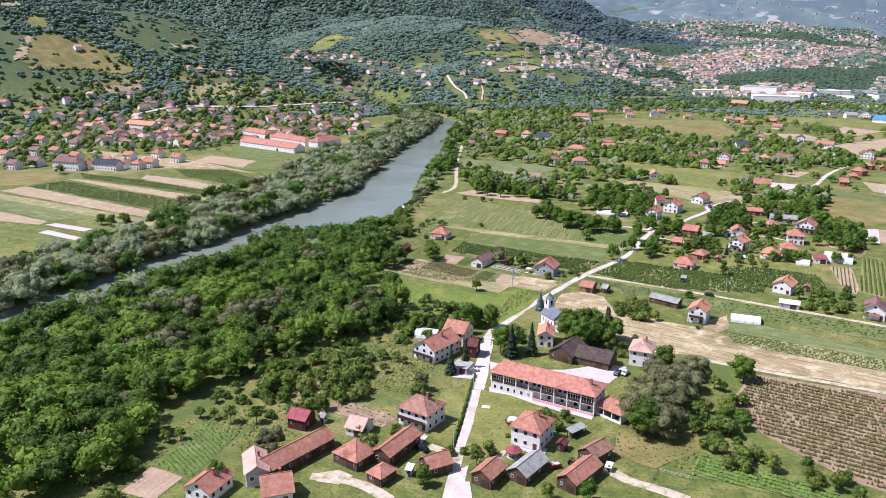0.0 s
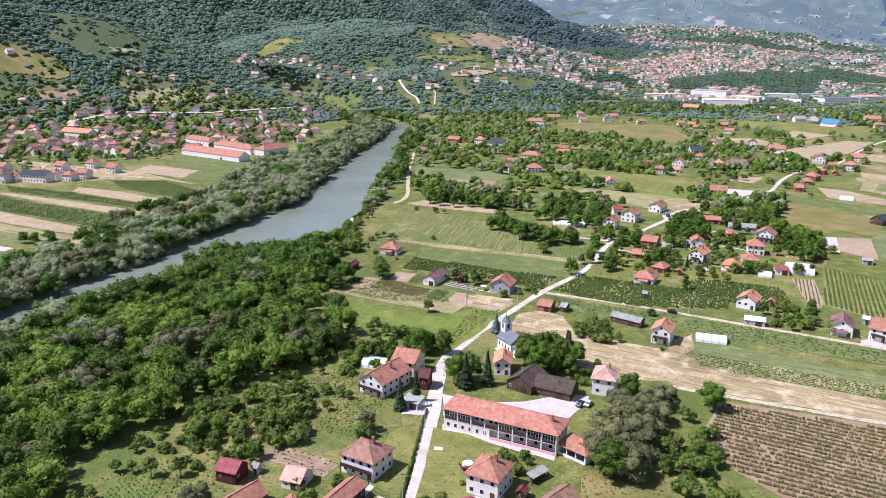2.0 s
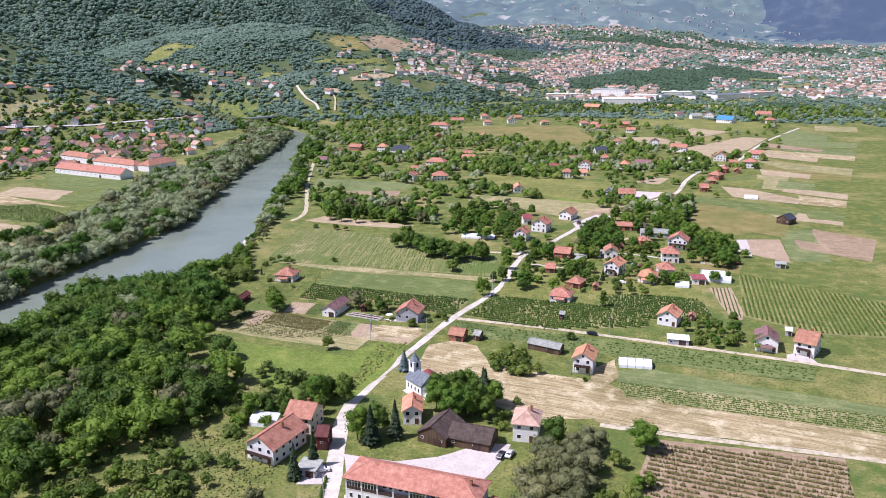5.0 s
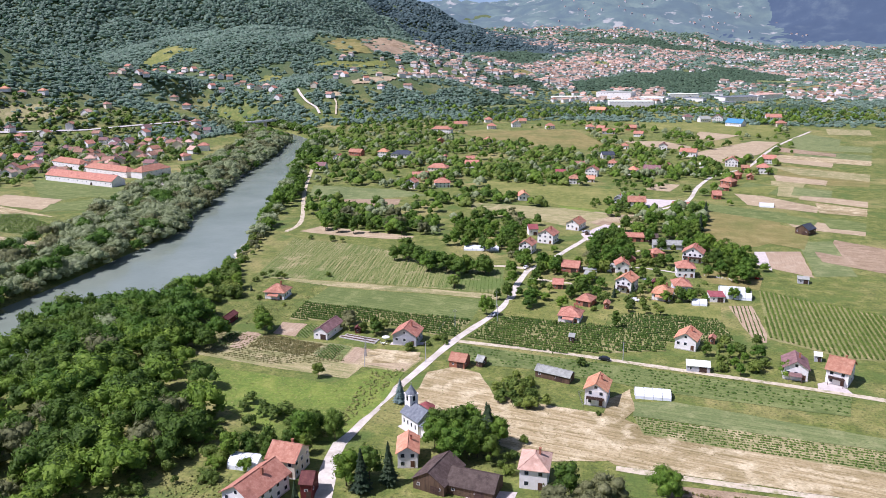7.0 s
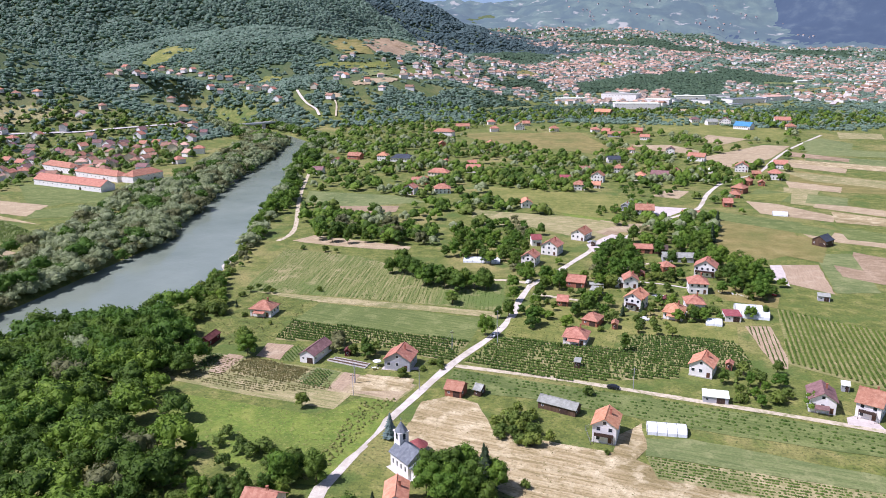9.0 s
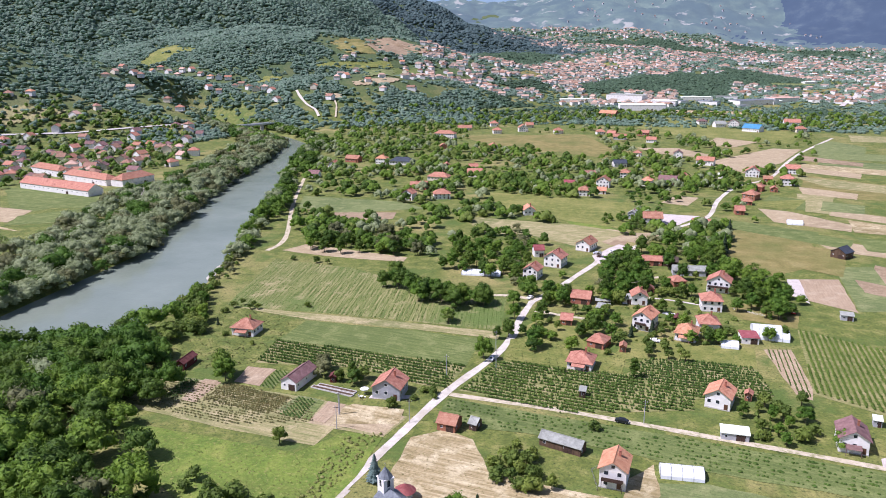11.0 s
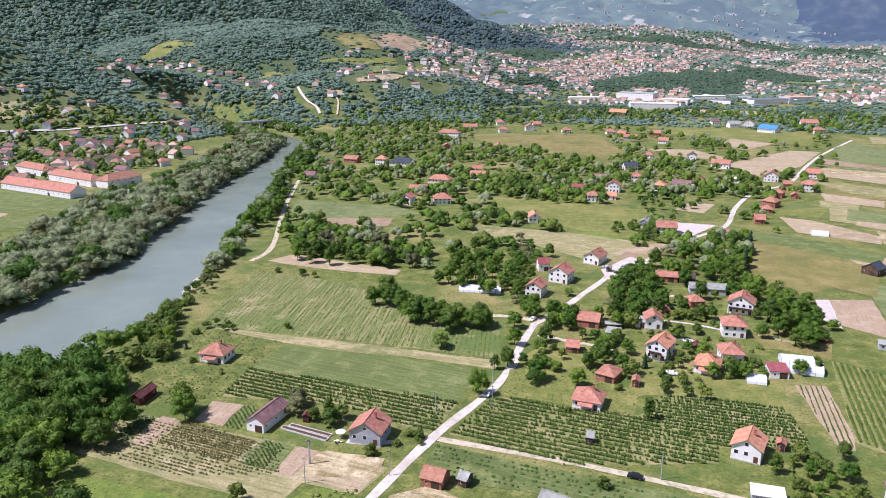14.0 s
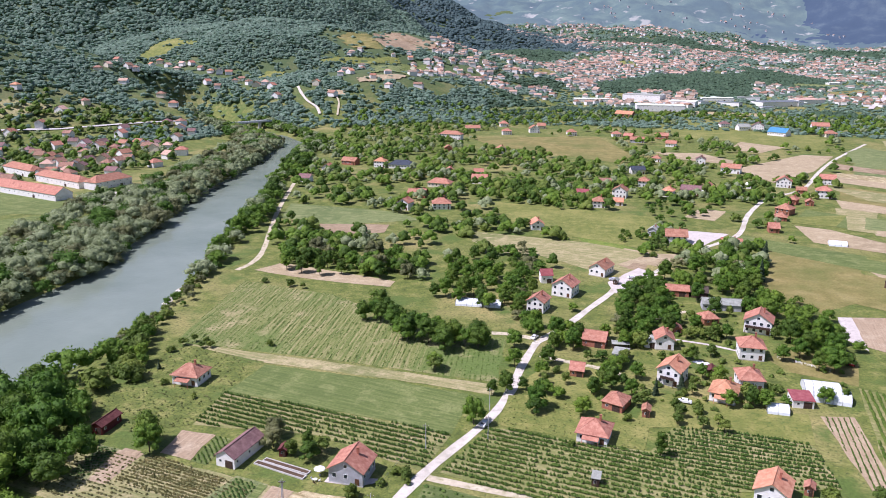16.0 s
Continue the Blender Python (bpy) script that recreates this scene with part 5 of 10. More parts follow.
def pole(x, y, h=8.0):
    ob = thing("utility_pole", x, y, 0, 10, "grey wooden utility pole with a crossarm", "utility pole", "utility poles")
    part("post", Build().tube((0, 0, -0.3), (0, 0, h), 0.14, 0.09, 7).mesh("post", M_WALLS["grey"]), ob)
    part("crossarm", Build().box(-0.8, 0.8, -0.06, 0.06, h - 0.7, h - 0.58).mesh("crossarm", M_DARKWOOD), ob)
    cap = Build().tube((0, 0, 0), (0, 0, 0.2), 0.06, 0.04, 6).mesh("insulator", M_FRAME)
    for u in (-0.7, 0, 0.7):
        part("insulator", cap, ob, "", pose(u, 0, h - 0.58 if u else h))
    return ob


def wire(a, b, h=8.0):
    bld = Build()
    n = 8
    pts = [(a[0] + (b[0] - a[0]) * k / n, a[1] + (b[1] - a[1]) * k / n, h + 0.1 - 3.2 * (k / n) * (1 - k / n)) for k in range(n + 1)]
    bld.sweep(pts, 0.02, 4)
    return tagged(new("power_line", bld.mesh("power_line", M_METAL)), "thin sagging overhead power line between poles", "cable")


def trailer(x, y, rot, label="small farm trailer loaded with pale sacks"):
    ob = thing("trailer", x, y, 0.07, rot, label, "trailer")
    part("bed", Build().box(-1.6, 1.6, -0.9, 0.9, 0.7, 0.82).box(-1.6, 1.6, -0.9, -0.84, 0.82, 1.3).box(-1.6, 1.6, 0.84, 0.9, 0.82, 1.3).box(-1.6, -1.54, -0.84, 0.84, 0.82, 1.3).mesh("bed", M_CAR["red"]), ob)
    part("load", Build().box(-1.4, -0.2, -0.7, 0.7, 0.82, 1.5).box(-0.1, 1.2, -0.75, 0.6, 0.82, 1.35).mesh("load", M_YARD), ob)
    part("drawbar", Build().tube((1.6, 0, 0.75), (3.0, 0, 0.5), 0.07, 0.05, 6).mesh("drawbar", M_METAL), ob)
    tyre = Build().tube((0, -0.12, 0), (0, 0.12, 0), 0.4, 0.4, 12).mesh("wheel", M_TYRE)
    for s in (-1, 1):
        part("wheel", tyre, ob, "", pose(-0.2, s * 0.95, 0.4))
    return ob


def woodpile(x, y, rot, w, label="weathered stack of firewood logs"):
    ob = thing("woodpile", x, y, 0.0, rot, label, "woodpile")
    log = Build().tube((0, -0.5, 0), (0, 0.5, 0), 0.14, 0.13, 7).mesh("log", M_BARK)
    r = random.Random(int(x * 7 + y))
    for row in range(5):
        for k in range(int(w / 0.28) - row):
            part("log", log, ob, "", pose(-w / 2 + 0.14 * row + 0.28 * k, r.uniform(-0.08, 0.08), 0.14 + row * 0.24))
    return ob


def fence(pts, label="low wire fence on thin wooden posts", h=1.2, gap=3.0):
    ob = thing("fence", pts[0][0], pts[0][1], 0, 0, label, "fence", "fences")
    post = Build().tube((0, 0, -0.2), (0, 0, h), 0.06, 0.05, 5).mesh("post", M_WALLS["wood"])
    ox, oy = pts[0]
    for (ax, ay), (bx, by) in zip(pts, pts[1:]):
        far = math.hypot(bx - ax, by - ay)
        n = max(1, int(far / gap))
        for k in range(n + 1):
            part("post", post, ob, "", pose(ax + (bx - ax) * k / n - ox, ay + (by - ay) * k / n - oy, 0))
        rails = Build()
        for z in (0.4, 0.8, 1.1):
            rails.tube((ax - ox, ay - oy, z), (bx - ox, by - oy, z), 0.025, 0.025, 4)
        part("rail", rails.mesh("rail", M_METAL), ob)
    return ob


def bridge(a, b):
    """A long low road bridge on slender piers."""
    far, rot = math.hypot(b[0] - a[0], b[1] - a[1]), math.degrees(math.atan2(b[1] - a[1], b[0] - a[0]))
    ob = thing("bridge", a[0], a[1], 0, rot, "long pale concrete road bridge over the river", "bridge")
    part("deck", Build().box(0, far, -4, 4, 7.4, 8.8).mesh("deck", M_CONC), ob)
    for s in (-1, 1):
        part("railing", Build().box(0, far, s * 3.9 - 0.08, s * 3.9 + 0.08, 8.8, 9.8).mesh("railing", M_FRAME), ob)
    pier = Build().box(-0.8, 0.8, -3, 3, -6, 7.4).mesh("pier", M_CONC)
    for k in range(1, 7):
        part("pier", pier, ob, "", pose(far * k / 7, 0, 0))
    return ob


def hedge(pts, label="dense dark clipped hedge along the road", h=1.3, wide=0.9):
    """A clipped hedge: a lumpy leafy wall with loose sprigs."""
    r = random.Random(int(abs(pts[0][0]) * 10))
    b = Build()
    for (ax, ay), (bx, by) in zip(pts, pts[1:]):
        n = max(1, int(math.hypot(bx - ax, by - ay) / 0.6))
        for k in range(n):
            t = (k + r.random()) / n
            x, y = ax + (bx - ax) * t + r.uniform(-0.15, 0.15), ay + (by - ay) * t + r.uniform(-0.15, 0.15)
            w, z = wide * r.uniform(0.4, 0.62), h * r.uniform(0.75, 1.1)
            ring = [(x + math.cos(a * 1.047) * w * r.uniform(0.8, 1.2), y + math.sin(a * 1.047) * w * r.uniform(0.8, 1.2)) for a in range(6)]
            v = [(p, q, 0.0) for p, q in ring] + [(x + (p - x) * 0.9, y + (q - y) * 0.9, z * 0.75) for p, q in ring] + [(x, y, z)]
            b.add(v, [(a, (a + 1) % 6, 6 + (a + 1) % 6, 6 + a) for a in range(6)] + [(6 + a, 6 + (a + 1) % 6, 12) for a in range(6)])
    return tagged(new("hedge", b.mesh("hedge", M_LEAF_DARK)), label, "hedge", kind="stuff")


def parasol(x, y):
    ob = thing("parasol", x, y, 0.05, 15, "open white garden parasol on the grass", "parasol")
    part("base", Build().tube((0, 0, 0), (0, 0, 0.1), 0.35, 0.3, 10).mesh("base", M_CONC), ob)
    part("pole", Build().tube((0, 0, 0.1), (0, 0, 2.4), 0.03, 0.03, 6).mesh("pole", M_METAL), ob)
    ring = [(math.cos(a * 0.7854) * 1.6, math.sin(a * 0.7854) * 1.6, 2.0) for a in range(8)]
    part("canopy", Build().add(ring + [(0, 0, 2.55)] + [(p, q, z - 0.16) for p, q, z in ring], [(a, (a + 1) % 8, 8) for a in range(8)] + [(9 + a, 9 + (a + 1) % 8, (a + 1) % 8, a) for a in range(8)]).mesh("canopy", M_FRAME), ob)
    return ob


def garden_table(x, y, rot):
    ob = thing("garden_table", x, y, 0.05, rot, "white round garden table on the grass", "table")
    part("tabletop", Build().tube((0, 0, 0.7), (0, 0, 0.75), 0.6, 0.6, 12).mesh("tabletop", M_FRAME), ob)
    leg = Build().tube((0, 0, 0), (0, 0, 0.7), 0.03, 0.03, 5).mesh("leg", M_FRAME)
    for a in range(4):
        part("leg", leg, ob, "", pose(0.4 * math.cos(a * 1.57), 0.4 * math.sin(a * 1.57), 0))
    return ob


def garden_chair(x, y, rot, colour="white"):
    m = M_FRAME if colour == "white" else M_DARKWOOD
    ob = thing("garden_chair", x, y, 0.05, rot, colour + " garden chair on the grass", "chair", "garden chairs")
    part("seat", Build().box(-0.25, 0.25, -0.25, 0.25, 0.42, 0.46).mesh("seat", m), ob)
    part("backrest", Build().add([(-0.25, 0.22, 0.46), (0.25, 0.22, 0.46), (0.25, 0.36, 0.95), (-0.25, 0.36, 0.95), (-0.25, 0.26, 0.46), (0.25, 0.26, 0.46), (0.25, 0.4, 0.95), (-0.25, 0.4, 0.95)], [(0, 1, 2, 3), (7, 6, 5, 4), (0, 4, 5, 1), (3, 2, 6, 7), (0, 3, 7, 4), (1, 5, 6, 2)]).mesh("backrest", m), ob)
    leg = Build().tube((0, 0, 0), (0, 0, 0.42), 0.025, 0.025, 5).mesh("leg", m)
    for px in (-0.21, 0.21):
        for py in (-0.21, 0.21):
            part("leg", leg, ob, "", pose(px, py, 0))
    return ob


def gazebo(x, y, r=2.0):
    ob = thing("gazebo", x, y, 0.05, 20, "small garden gazebo with a red pointed roof", "gazebo")
    part("floor_slab", Build().tube((0, 0, 0), (0, 0, 0.15), r, r, 8).mesh("floor_slab", M_CONC), ob)
    post = Build().tube((0, 0, 0.15), (0, 0, 2.3), 0.07, 0.07, 6).mesh("post", M_DARKWOOD)
    rail = Build().box(-0.7, 0.7, -0.03, 0.03, 0.8, 0.9).mesh("rail", M_DARKWOOD)
    for a in range(8):
        part("post", post, ob, "", pose(r * 0.9 * math.cos(a * 0.7854), r * 0.9 * math.sin(a * 0.7854), 0))
        if a:
            part("rail", rail, ob, "", pose(r * 0.83 * math.cos(a * 0.7854 + 0.3927), r * 0.83 * math.sin(a * 0.7854 + 0.3927), 0, 0, 0, math.degrees(a * 0.7854 + 0.3927) + 90))
    ring = [(math.cos(a * 0.7854) * r * 1.25, math.sin(a * 0.7854) * r * 1.25, 2.2) for a in range(8)]
    part("roof", Build().add(ring + [(p, q, 2.1) for p, q, z in ring] + [(0, 0, 3.5), (0, 0, 2.1)], [(a, (a + 1) % 8, 16) for a in range(8)] + [(8 + a, 8 + (a + 1) % 8, (a + 1) % 8, a) for a in range(8)] + [((a + 1) % 8 + 8, a + 8, 17) for a in range(8)]).mesh("roof", M_ROOFS["magenta"]), ob)
    return ob


def tractor(x, y, rot):
    ob = thing("tractor", x, y, 0.08, rot, "old red farm tractor beside the barn", "tractor")
    part("hood", Build().box(0.1, 1.7, -0.35, 0.35, 0.75, 1.3).box(-1.0, 0.1, -0.3, 0.3, 0.6, 0.95).mesh("hood", M_CAR["red"]), ob)
    part("cab", Build().box(-1.0, 0.05, -0.6, 0.6, 2.25, 2.35).box(-1.0, -0.94, -0.58, -0.52, 0.9, 2.25).box(-1.0, -0.94, 0.52, 0.58, 0.9, 2.25).box(-0.02, 0.04, -0.58, -0.52, 0.9, 2.25).box(-0.02, 0.04, 0.52, 0.58, 0.9, 2.25).mesh("cab", M_DARKWOOD), ob)
    part("seat", Build().box(-0.8, -0.4, -0.25, 0.25, 0.95, 1.1).box(-0.86, -0.78, -0.25, 0.25, 1.1, 1.5).mesh("seat", M_TYRE), ob)
    part("exhaust", Build().tube((1.2, 0.2, 1.3), (1.2, 0.2, 2.1), 0.05, 0.05, 6).mesh("exhaust", M_METAL), ob)
    for px, r, w in ((-0.7, 0.72, 0.2), (1.35, 0.42, 0.13)):
        tyre = Build().tube((0, -w, 0), (0, w, 0), r, r, 14).mesh("wheel", M_TYRE)
        rim = Build().tube((0, -w - 0.01, 0), (0, w + 0.01, 0), r * 0.5, r * 0.5, 10).mesh("rim", M_CAR["red"])
        for s in (-1, 1):
            part("rim", rim, part("wheel", tyre, ob, "", pose(px, s * 0.72, r)))
    return ob


def boat(x, y, rot, label="white rowing boat lying upturned on the grass"):
    """An upturned hull with a keel."""
    n, v = 9, []
    for k in range(n):
        t = k / (n - 1) * 2 - 1
        w, h = 0.75 * math.sqrt(max(0.02, 1 - abs(t) ** 2.4)), 0.62 * math.sqrt(max(0.1, 1 - abs(t) ** 3))
        v += [(2.3 * t, w, 0.02), (2.3 * t, w * 0.8, h * 0.7), (2.3 * t, 0, h), (2.3 * t, -w * 0.8, h * 0.7), (2.3 * t, -w, 0.02)]
    f = [(5 * k + j, 5 * k + 5 + j, 5 * k + 6 + j, 5 * k + 1 + j) for k in range(n - 1) for j in range(4)] + [(4, 3, 2, 1, 0), tuple(5 * n - 5 + j for j in range(5))]
    ob = thing("boat", x, y, 0.06, rot, label, "boat", "boats on the grass")
    part("hull", mesh_of("hull", v, f, M_FRAME), ob)
    part("keel", Build().box(-1.9, 1.9, -0.03, 0.03, 0.58, 0.68).mesh("keel", M_DARKWOOD), ob)
    return ob


def ground_sheet(x, y, rot, w, d):
    r = random.Random(3)
    v = [(w * (i / 6 - 0.5), d * (j / 4 - 0.5), 0.14 + r.uniform(0, 0.1)) for j in range(5) for i in range(7)]
    ob = new("ground_sheet", mesh_of("ground_sheet", v + [(p, q, 0.03) for p, q, z in v], [(7 * j + i, 7 * j + i + 1, 7 * j + i + 8, 7 * j + i + 7) for j in range(4) for i in range(6)] + [(i + 1, i, 35 + i, 36 + i) for i in range(6)] + [(28 + i, 29 + i, 64 + i, 63 + i) for i in range(6)], M_FRAME))
    ob.matrix_basis = pose(x, y, 0, 0, 0, rot)
    return tagged(ob, "crumpled white plastic sheet on the lawn", "sheet")


def garden_bed(x, y, rot, w, d, label="long raised garden bed with pale concrete edging"):
    ob = thing("garden_bed", x, y, 0.0, rot, label, "garden bed", "garden beds")
    part("soil", Build().box(-w / 2, w / 2, -d / 2, d / 2, 0, 0.3).mesh("soil", M_WALLS["wood"]), ob)
    edge = Build().box(-w / 2 - 0.25, w / 2 + 0.25, -0.14, 0.14, 0, 0.42).mesh("edging", M_CONC)
    end = Build().box(-0.14, 0.14, -d / 2, d / 2, 0, 0.42).mesh("edging", M_CONC)
    for s in (-1, 1):
        part("edging", edge, ob, "", pose(0, s * (d / 2 + 0.14), 0))
        part("edging", end, ob, "", pose(s * (w / 2 + 0.11), 0, 0))
    return ob


def log_rack(x, y, rot):
    """An open-sided shelter of posts and a tin roof over stacked logs."""
    ob = thing("log_shelter", x, y, 0, rot, "open wooden shelter over stacked firewood", "shelter")
    post = Build().box(-0.08, 0.08, -0.08, 0.08, -0.2, 2.4).mesh("post", M_DARKWOOD)
    for px in (-3, 0, 3):
        for py in (-0.8, 0.8):
            part("post", post, ob, "", pose(px, py, 0))
    part("roof", Build().slab([(-3.4, -1.3, 2.2), (3.4, -1.3, 2.2), (3.4, 1.3, 2.75), (-3.4, 1.3, 2.75)], 0.1).mesh("roof", M_ROOFS["grey"]), ob)
    log = Build().tube((0, -0.5, 0), (0, 0.5, 0), 0.14, 0.13, 6).mesh("log", M_BARK)
    for row in range(5):
        for k in range(18):
            part("log", log, ob, "", pose(-2.6 + 0.3 * k, 0, 0.14 + row * 0.26))
    return ob
house(-68.7, 174.8, -12, 10.5, 9.5, 5.8, "h", "old", "white", 2, balcony=0.9, group="houses by the road")
house(-34.3, 176.3, -10, 8.9, 10, 6.2, "h", "red", "white", 2, group="houses by the road")
house(-15.4, 172.8, -27, 5.8, 8, 3.4, "y", "old", "wood", 1, name="barn")
house(-17.3, 160.5, -20, 5.8, 13, 3.2, "y", "red", "wood", 1, name="barn")
house(-10.8, 168.5, -4, 1.3, 2, 1.6, "f", "white", "grey", 1, name="shed")
house(-30.9, 158.6, -17, 5.9, 11, 3.0, "y", "grey", "wood", 1, name="barn")
house(-39.9, 152.1, -13, 5.9, 8, 3.2, "y", "red", "wood", 1, name="barn")
house(-25.1, 174.7, -10, 2.3, 2.6, 2.4, "y", "maroon", "wood", 1, name="shed")
house(-93.1, 141.6, 72, 23.2, 7, 3.2, "x", "red", "wood", 1, name="barn")
house(-98.3, 130.8, 38, 5.6, 10, 4.2, "y", "pink", "grey", 1, group="houses by the road")
house(-88.2, 125.0, 39, 7.2, 9, 3.5, "x", "red", "white", 1, group="houses by the road")
house(-105.2, 120.0, -2, 7.6, 9, 3.4, "y", "red", "white", 1, group="houses by the road")
house(-77.1, 147.7, -16, 8.8, 9, 3.2, "h", "red", "wood", 1, name="barn")
house(-68.2, 155.5, -11, 5.8, 15, 3.4, "y", "red", "wood", 1, name="barn")
house(-66.4, 141.7, -17, 5.0, 6, 2.8, "h", "red", "wood", 1, name="shed")
house(-101.5, 159.2, -1, 6.0, 6, 3.6, "x", "magenta", "red", 1, name="barn")
house(-83.7, 162.5, -2, 5.5, 7, 2.6, "x", "pink", "white", 1, name="shed")
house(-96.5, 163.6, -8, 1.5, 2.2, 2.2, "x", "grey", "grey", 1, name="shed")
house(-54.9, 151.7, -40, 6.4, 7, 2.8, "y", "red", "wood", 1, name="shed")
house(-60.4, 146.5, 4, 1.5, 2.4, 2.2, "f", "white", "grey", 1, name="shed")
school(-37.2, 205.6, -9, 35.8, 10, 7.0)
pavilion(-14.4, 201.0, -26, 9.7, 7.5, 3.4)
church(-49.4, 268.9, -42, 8.8, 7.0, 5.2)
round_chapel(-49.3, 279.0)
house(-83.2, 224.1, -17, 9.6, 15, 5.2, "y", "red", "white", 2, balcony=True, group="houses by the road")
house(-80.4, 239.5, -6, 8.3, 9, 5.5, "x", "red", "cream", 2, group="houses by the road")
house(-70.5, 229.3, 4, 3.2, 6, 4.6, "x", "maroon", "red", 1, name="shed")
house(-69.6, 214.2, -7, 5.7, 5, 2.4, "f", "grey", "grey", 1, name="shed")
house(-48.4, 250.3, 11, 5.6, 9, 5, "y", "orange", "white", 2, group="houses by the road")
house(-27.2, 238.8, -10, 12.8, 9, 2.9, "x", "brown", "wood", 1, name="farm_building", detail=1, group="")
house(-37.5, 240.8, -17, 9.4, 12, 3.2, "y", "brown", "wood", 1, name="farm_building", detail=1, group="")
house(-11.8, 246.1, -2, 7.4, 9.5, 6.2, "h", "pink", "white", 2, group="houses by the road", detail=1)
tunnel(-93.2, 239.8, -1, 9.1, 7, 3.0)
house(5.1, 298.4, -9, 7.1, 9, 6.0, "y", "orange", "white", 2, balcony=0.8, group="houses on the plain")
house(-9.8, 313.7, -21, 13.1, 4.5, 2.6, "x", "grey", "wood", 1, name="shed", note=", long and low")
house(-45.2, 319.3, -11, 6.0, 6, 2.8, "x", "red", "brick", 1, name="shed")
house(-37.2, 320.6, -18, 2.5, 4, 2.4, "x", "grey", "wood", 1, name="shed")
house(40.1, 352.8, -18, 8.0, 9, 4.6, "y", "orange", "white", 1, group="houses on the plain")
house(50.1, 358.0, -16, 2.2, 3, 2.6, "y", "red", "brick", 1, name="shed")
house(41.3, 330.0, -4, 8.0, 4.5, 2.4, "f", "white", "grey", 1, name="shed")
house(74.6, 331.5, -9, 7.9, 10, 4.8, "y", "plum", "white", 1, group="houses on the plain", porch=True)
house(89.0, 328.9, -28, 7.2, 10, 5.6, "x", "red", "white", 2, balcony=0.7, group="houses on the plain")
house(86.4, 346.6, -12, 2.4, 3, 2.4, "f", "white", "grey", 1, name="shed")
house(-4.8, 349.8, -6, 2.0, 3, 2.6, "f", "grey", "wood", 1, name="shed")
house(-6.0, 375.3, -9, 9.0, 9, 3.4, "h", "red", "white", 1, group="houses on the plain", porch=True)
house(-69.7, 338.9, -3, 9.7, 9.5, 4.4, "y", "red", "grey", 1, group="houses on the plain")
house(-104.1, 341.6, -9, 6.1, 14, 3.4, "y", "plum", "white", 1, name="barn")
house(-151.2, 347.2, -2, 3.6, 9, 2.8, "y", "maroon", "red", 1, name="barn")
house(-143.7, 383.3, -2, 9.7, 8.5, 3.8, "h", "red", "white", 1, group="houses on the plain", porch=True)
house(-92.3, 345.0, 6, 2.0, 3, 2.4, "y", "maroon", "red", 1, name="shed")
house(19.4, 422.0, -22, 7.8, 10, 5.8, "y", "orange", "white", 2, balcony=0.6, group="houses of the hamlet")
house(18.1, 453.9, 4, 6.8, 8, 4.4, "y", "red", "white", 1, group="houses of the hamlet")
house(13.5, 453.5, -11, 4.3, 6, 2.8, "f", "grey", "white", 1, name="shed")
house(35.6, 412.3, -16, 8.2, 9.5, 3.6, "h", "orange", "white", 1, porch=True, group="houses of the hamlet")
house(44.9, 423.6, 4, 7.7, 9, 4.4, "h", "red", "white", 1, group="houses of the hamlet")
house(49.6, 451.4, 0, 8.8, 9, 5.4, "h", "red", "white", 2, group="houses of the hamlet")
house(57.2, 480.4, -14, 10.5, 9, 5.6, "y", "red", "white", 2, balcony=True, group="houses of the hamlet")
house(38.0, 485.4, 19, 6.5, 7, 3, "h", "red", "brick", 1, name="shed")
house(45.5, 504.9, 3, 16.5, 6, 3, "x", "grey", "grey", 1, name="barn")
house(27.8, 520.8, 0, 10.4, 6, 3, "x", "red", "brick", 1, name="barn")
house(37.5, 521.1, 2, 7.5, 6, 2.8, "x", "brown", "wood", 1, name="shed")
house(-7.9, 450.2, -9, 8.8, 8, 3, "x", "red", "brick", 1, name="barn")
house(1.8, 438.2, -10, 5.2, 6, 2.6, "f", "grey", "grey", 1, name="shed")
house(0.4, 397.4, -22, 6.8, 8, 2.8, "h", "red", "brick", 1, name="barn")
house(-13.3, 420.2, -4, 4.8, 6, 2.6, "x", "red", "brick", 1, name="shed")
house(-33.7, 484.7, -14, 7.6, 9, 5.2, "y", "red", "white", 2, group="houses of the hamlet")
house(-23.5, 509.2, -17, 9.7, 10, 5.6, "y", "red", "white", 2, group="houses of the hamlet")
house(-34.2, 526.9, 15, 5.6, 7, 4.2, "x", "magenta", "white", 1, name="shed")
house(-7.7, 546.9, -21, 8.5, 12, 4.4, "y", "red", "white", 1, group="houses of the hamlet")
house(59.5, 413.3, 3, 6.5, 7, 2.8, "f", "magenta", "white", 1, name="shed")
house(9.6, 393.4, -5, 2.3, 4, 2.6, "y", "red", "brick", 1, name="shed")
house(24.3, 469.9, 2, 2.9, 4, 2.6, "y", "red", "brick", 1, name="shed")
house(33.2, 430.1, -8, 2.7, 5, 2.4, "y", "maroon", "wood", 1, name="shed")
tunnel(51.1, 406.0, -3, 6.7, 6, 2.4)
tunnel(70.4, 419.5, -7, 11.4, 9, 3.2)
tunnel(68.4, 424.8, -2, 11.4, 9, 3.2)
tunnel(-60.5, 485.6, 3, 20.3, 8, 2.2)
tunnel(23.5, 305.2, 0, 11.8, 6.5, 2.4)
house(133.2, 555.7, -42, 8.4, 9, 3.6, "y", "dark", "wood", 1, name="barn")
house(105.8, 448.0, -9, 5.0, 4, 2.4, "f", "grey", "grey", 1, name="shed")
house(-0.3, 530.7, -15, 2.0, 3, 2.4, "y", "grey", "wood", 1, name="shed")
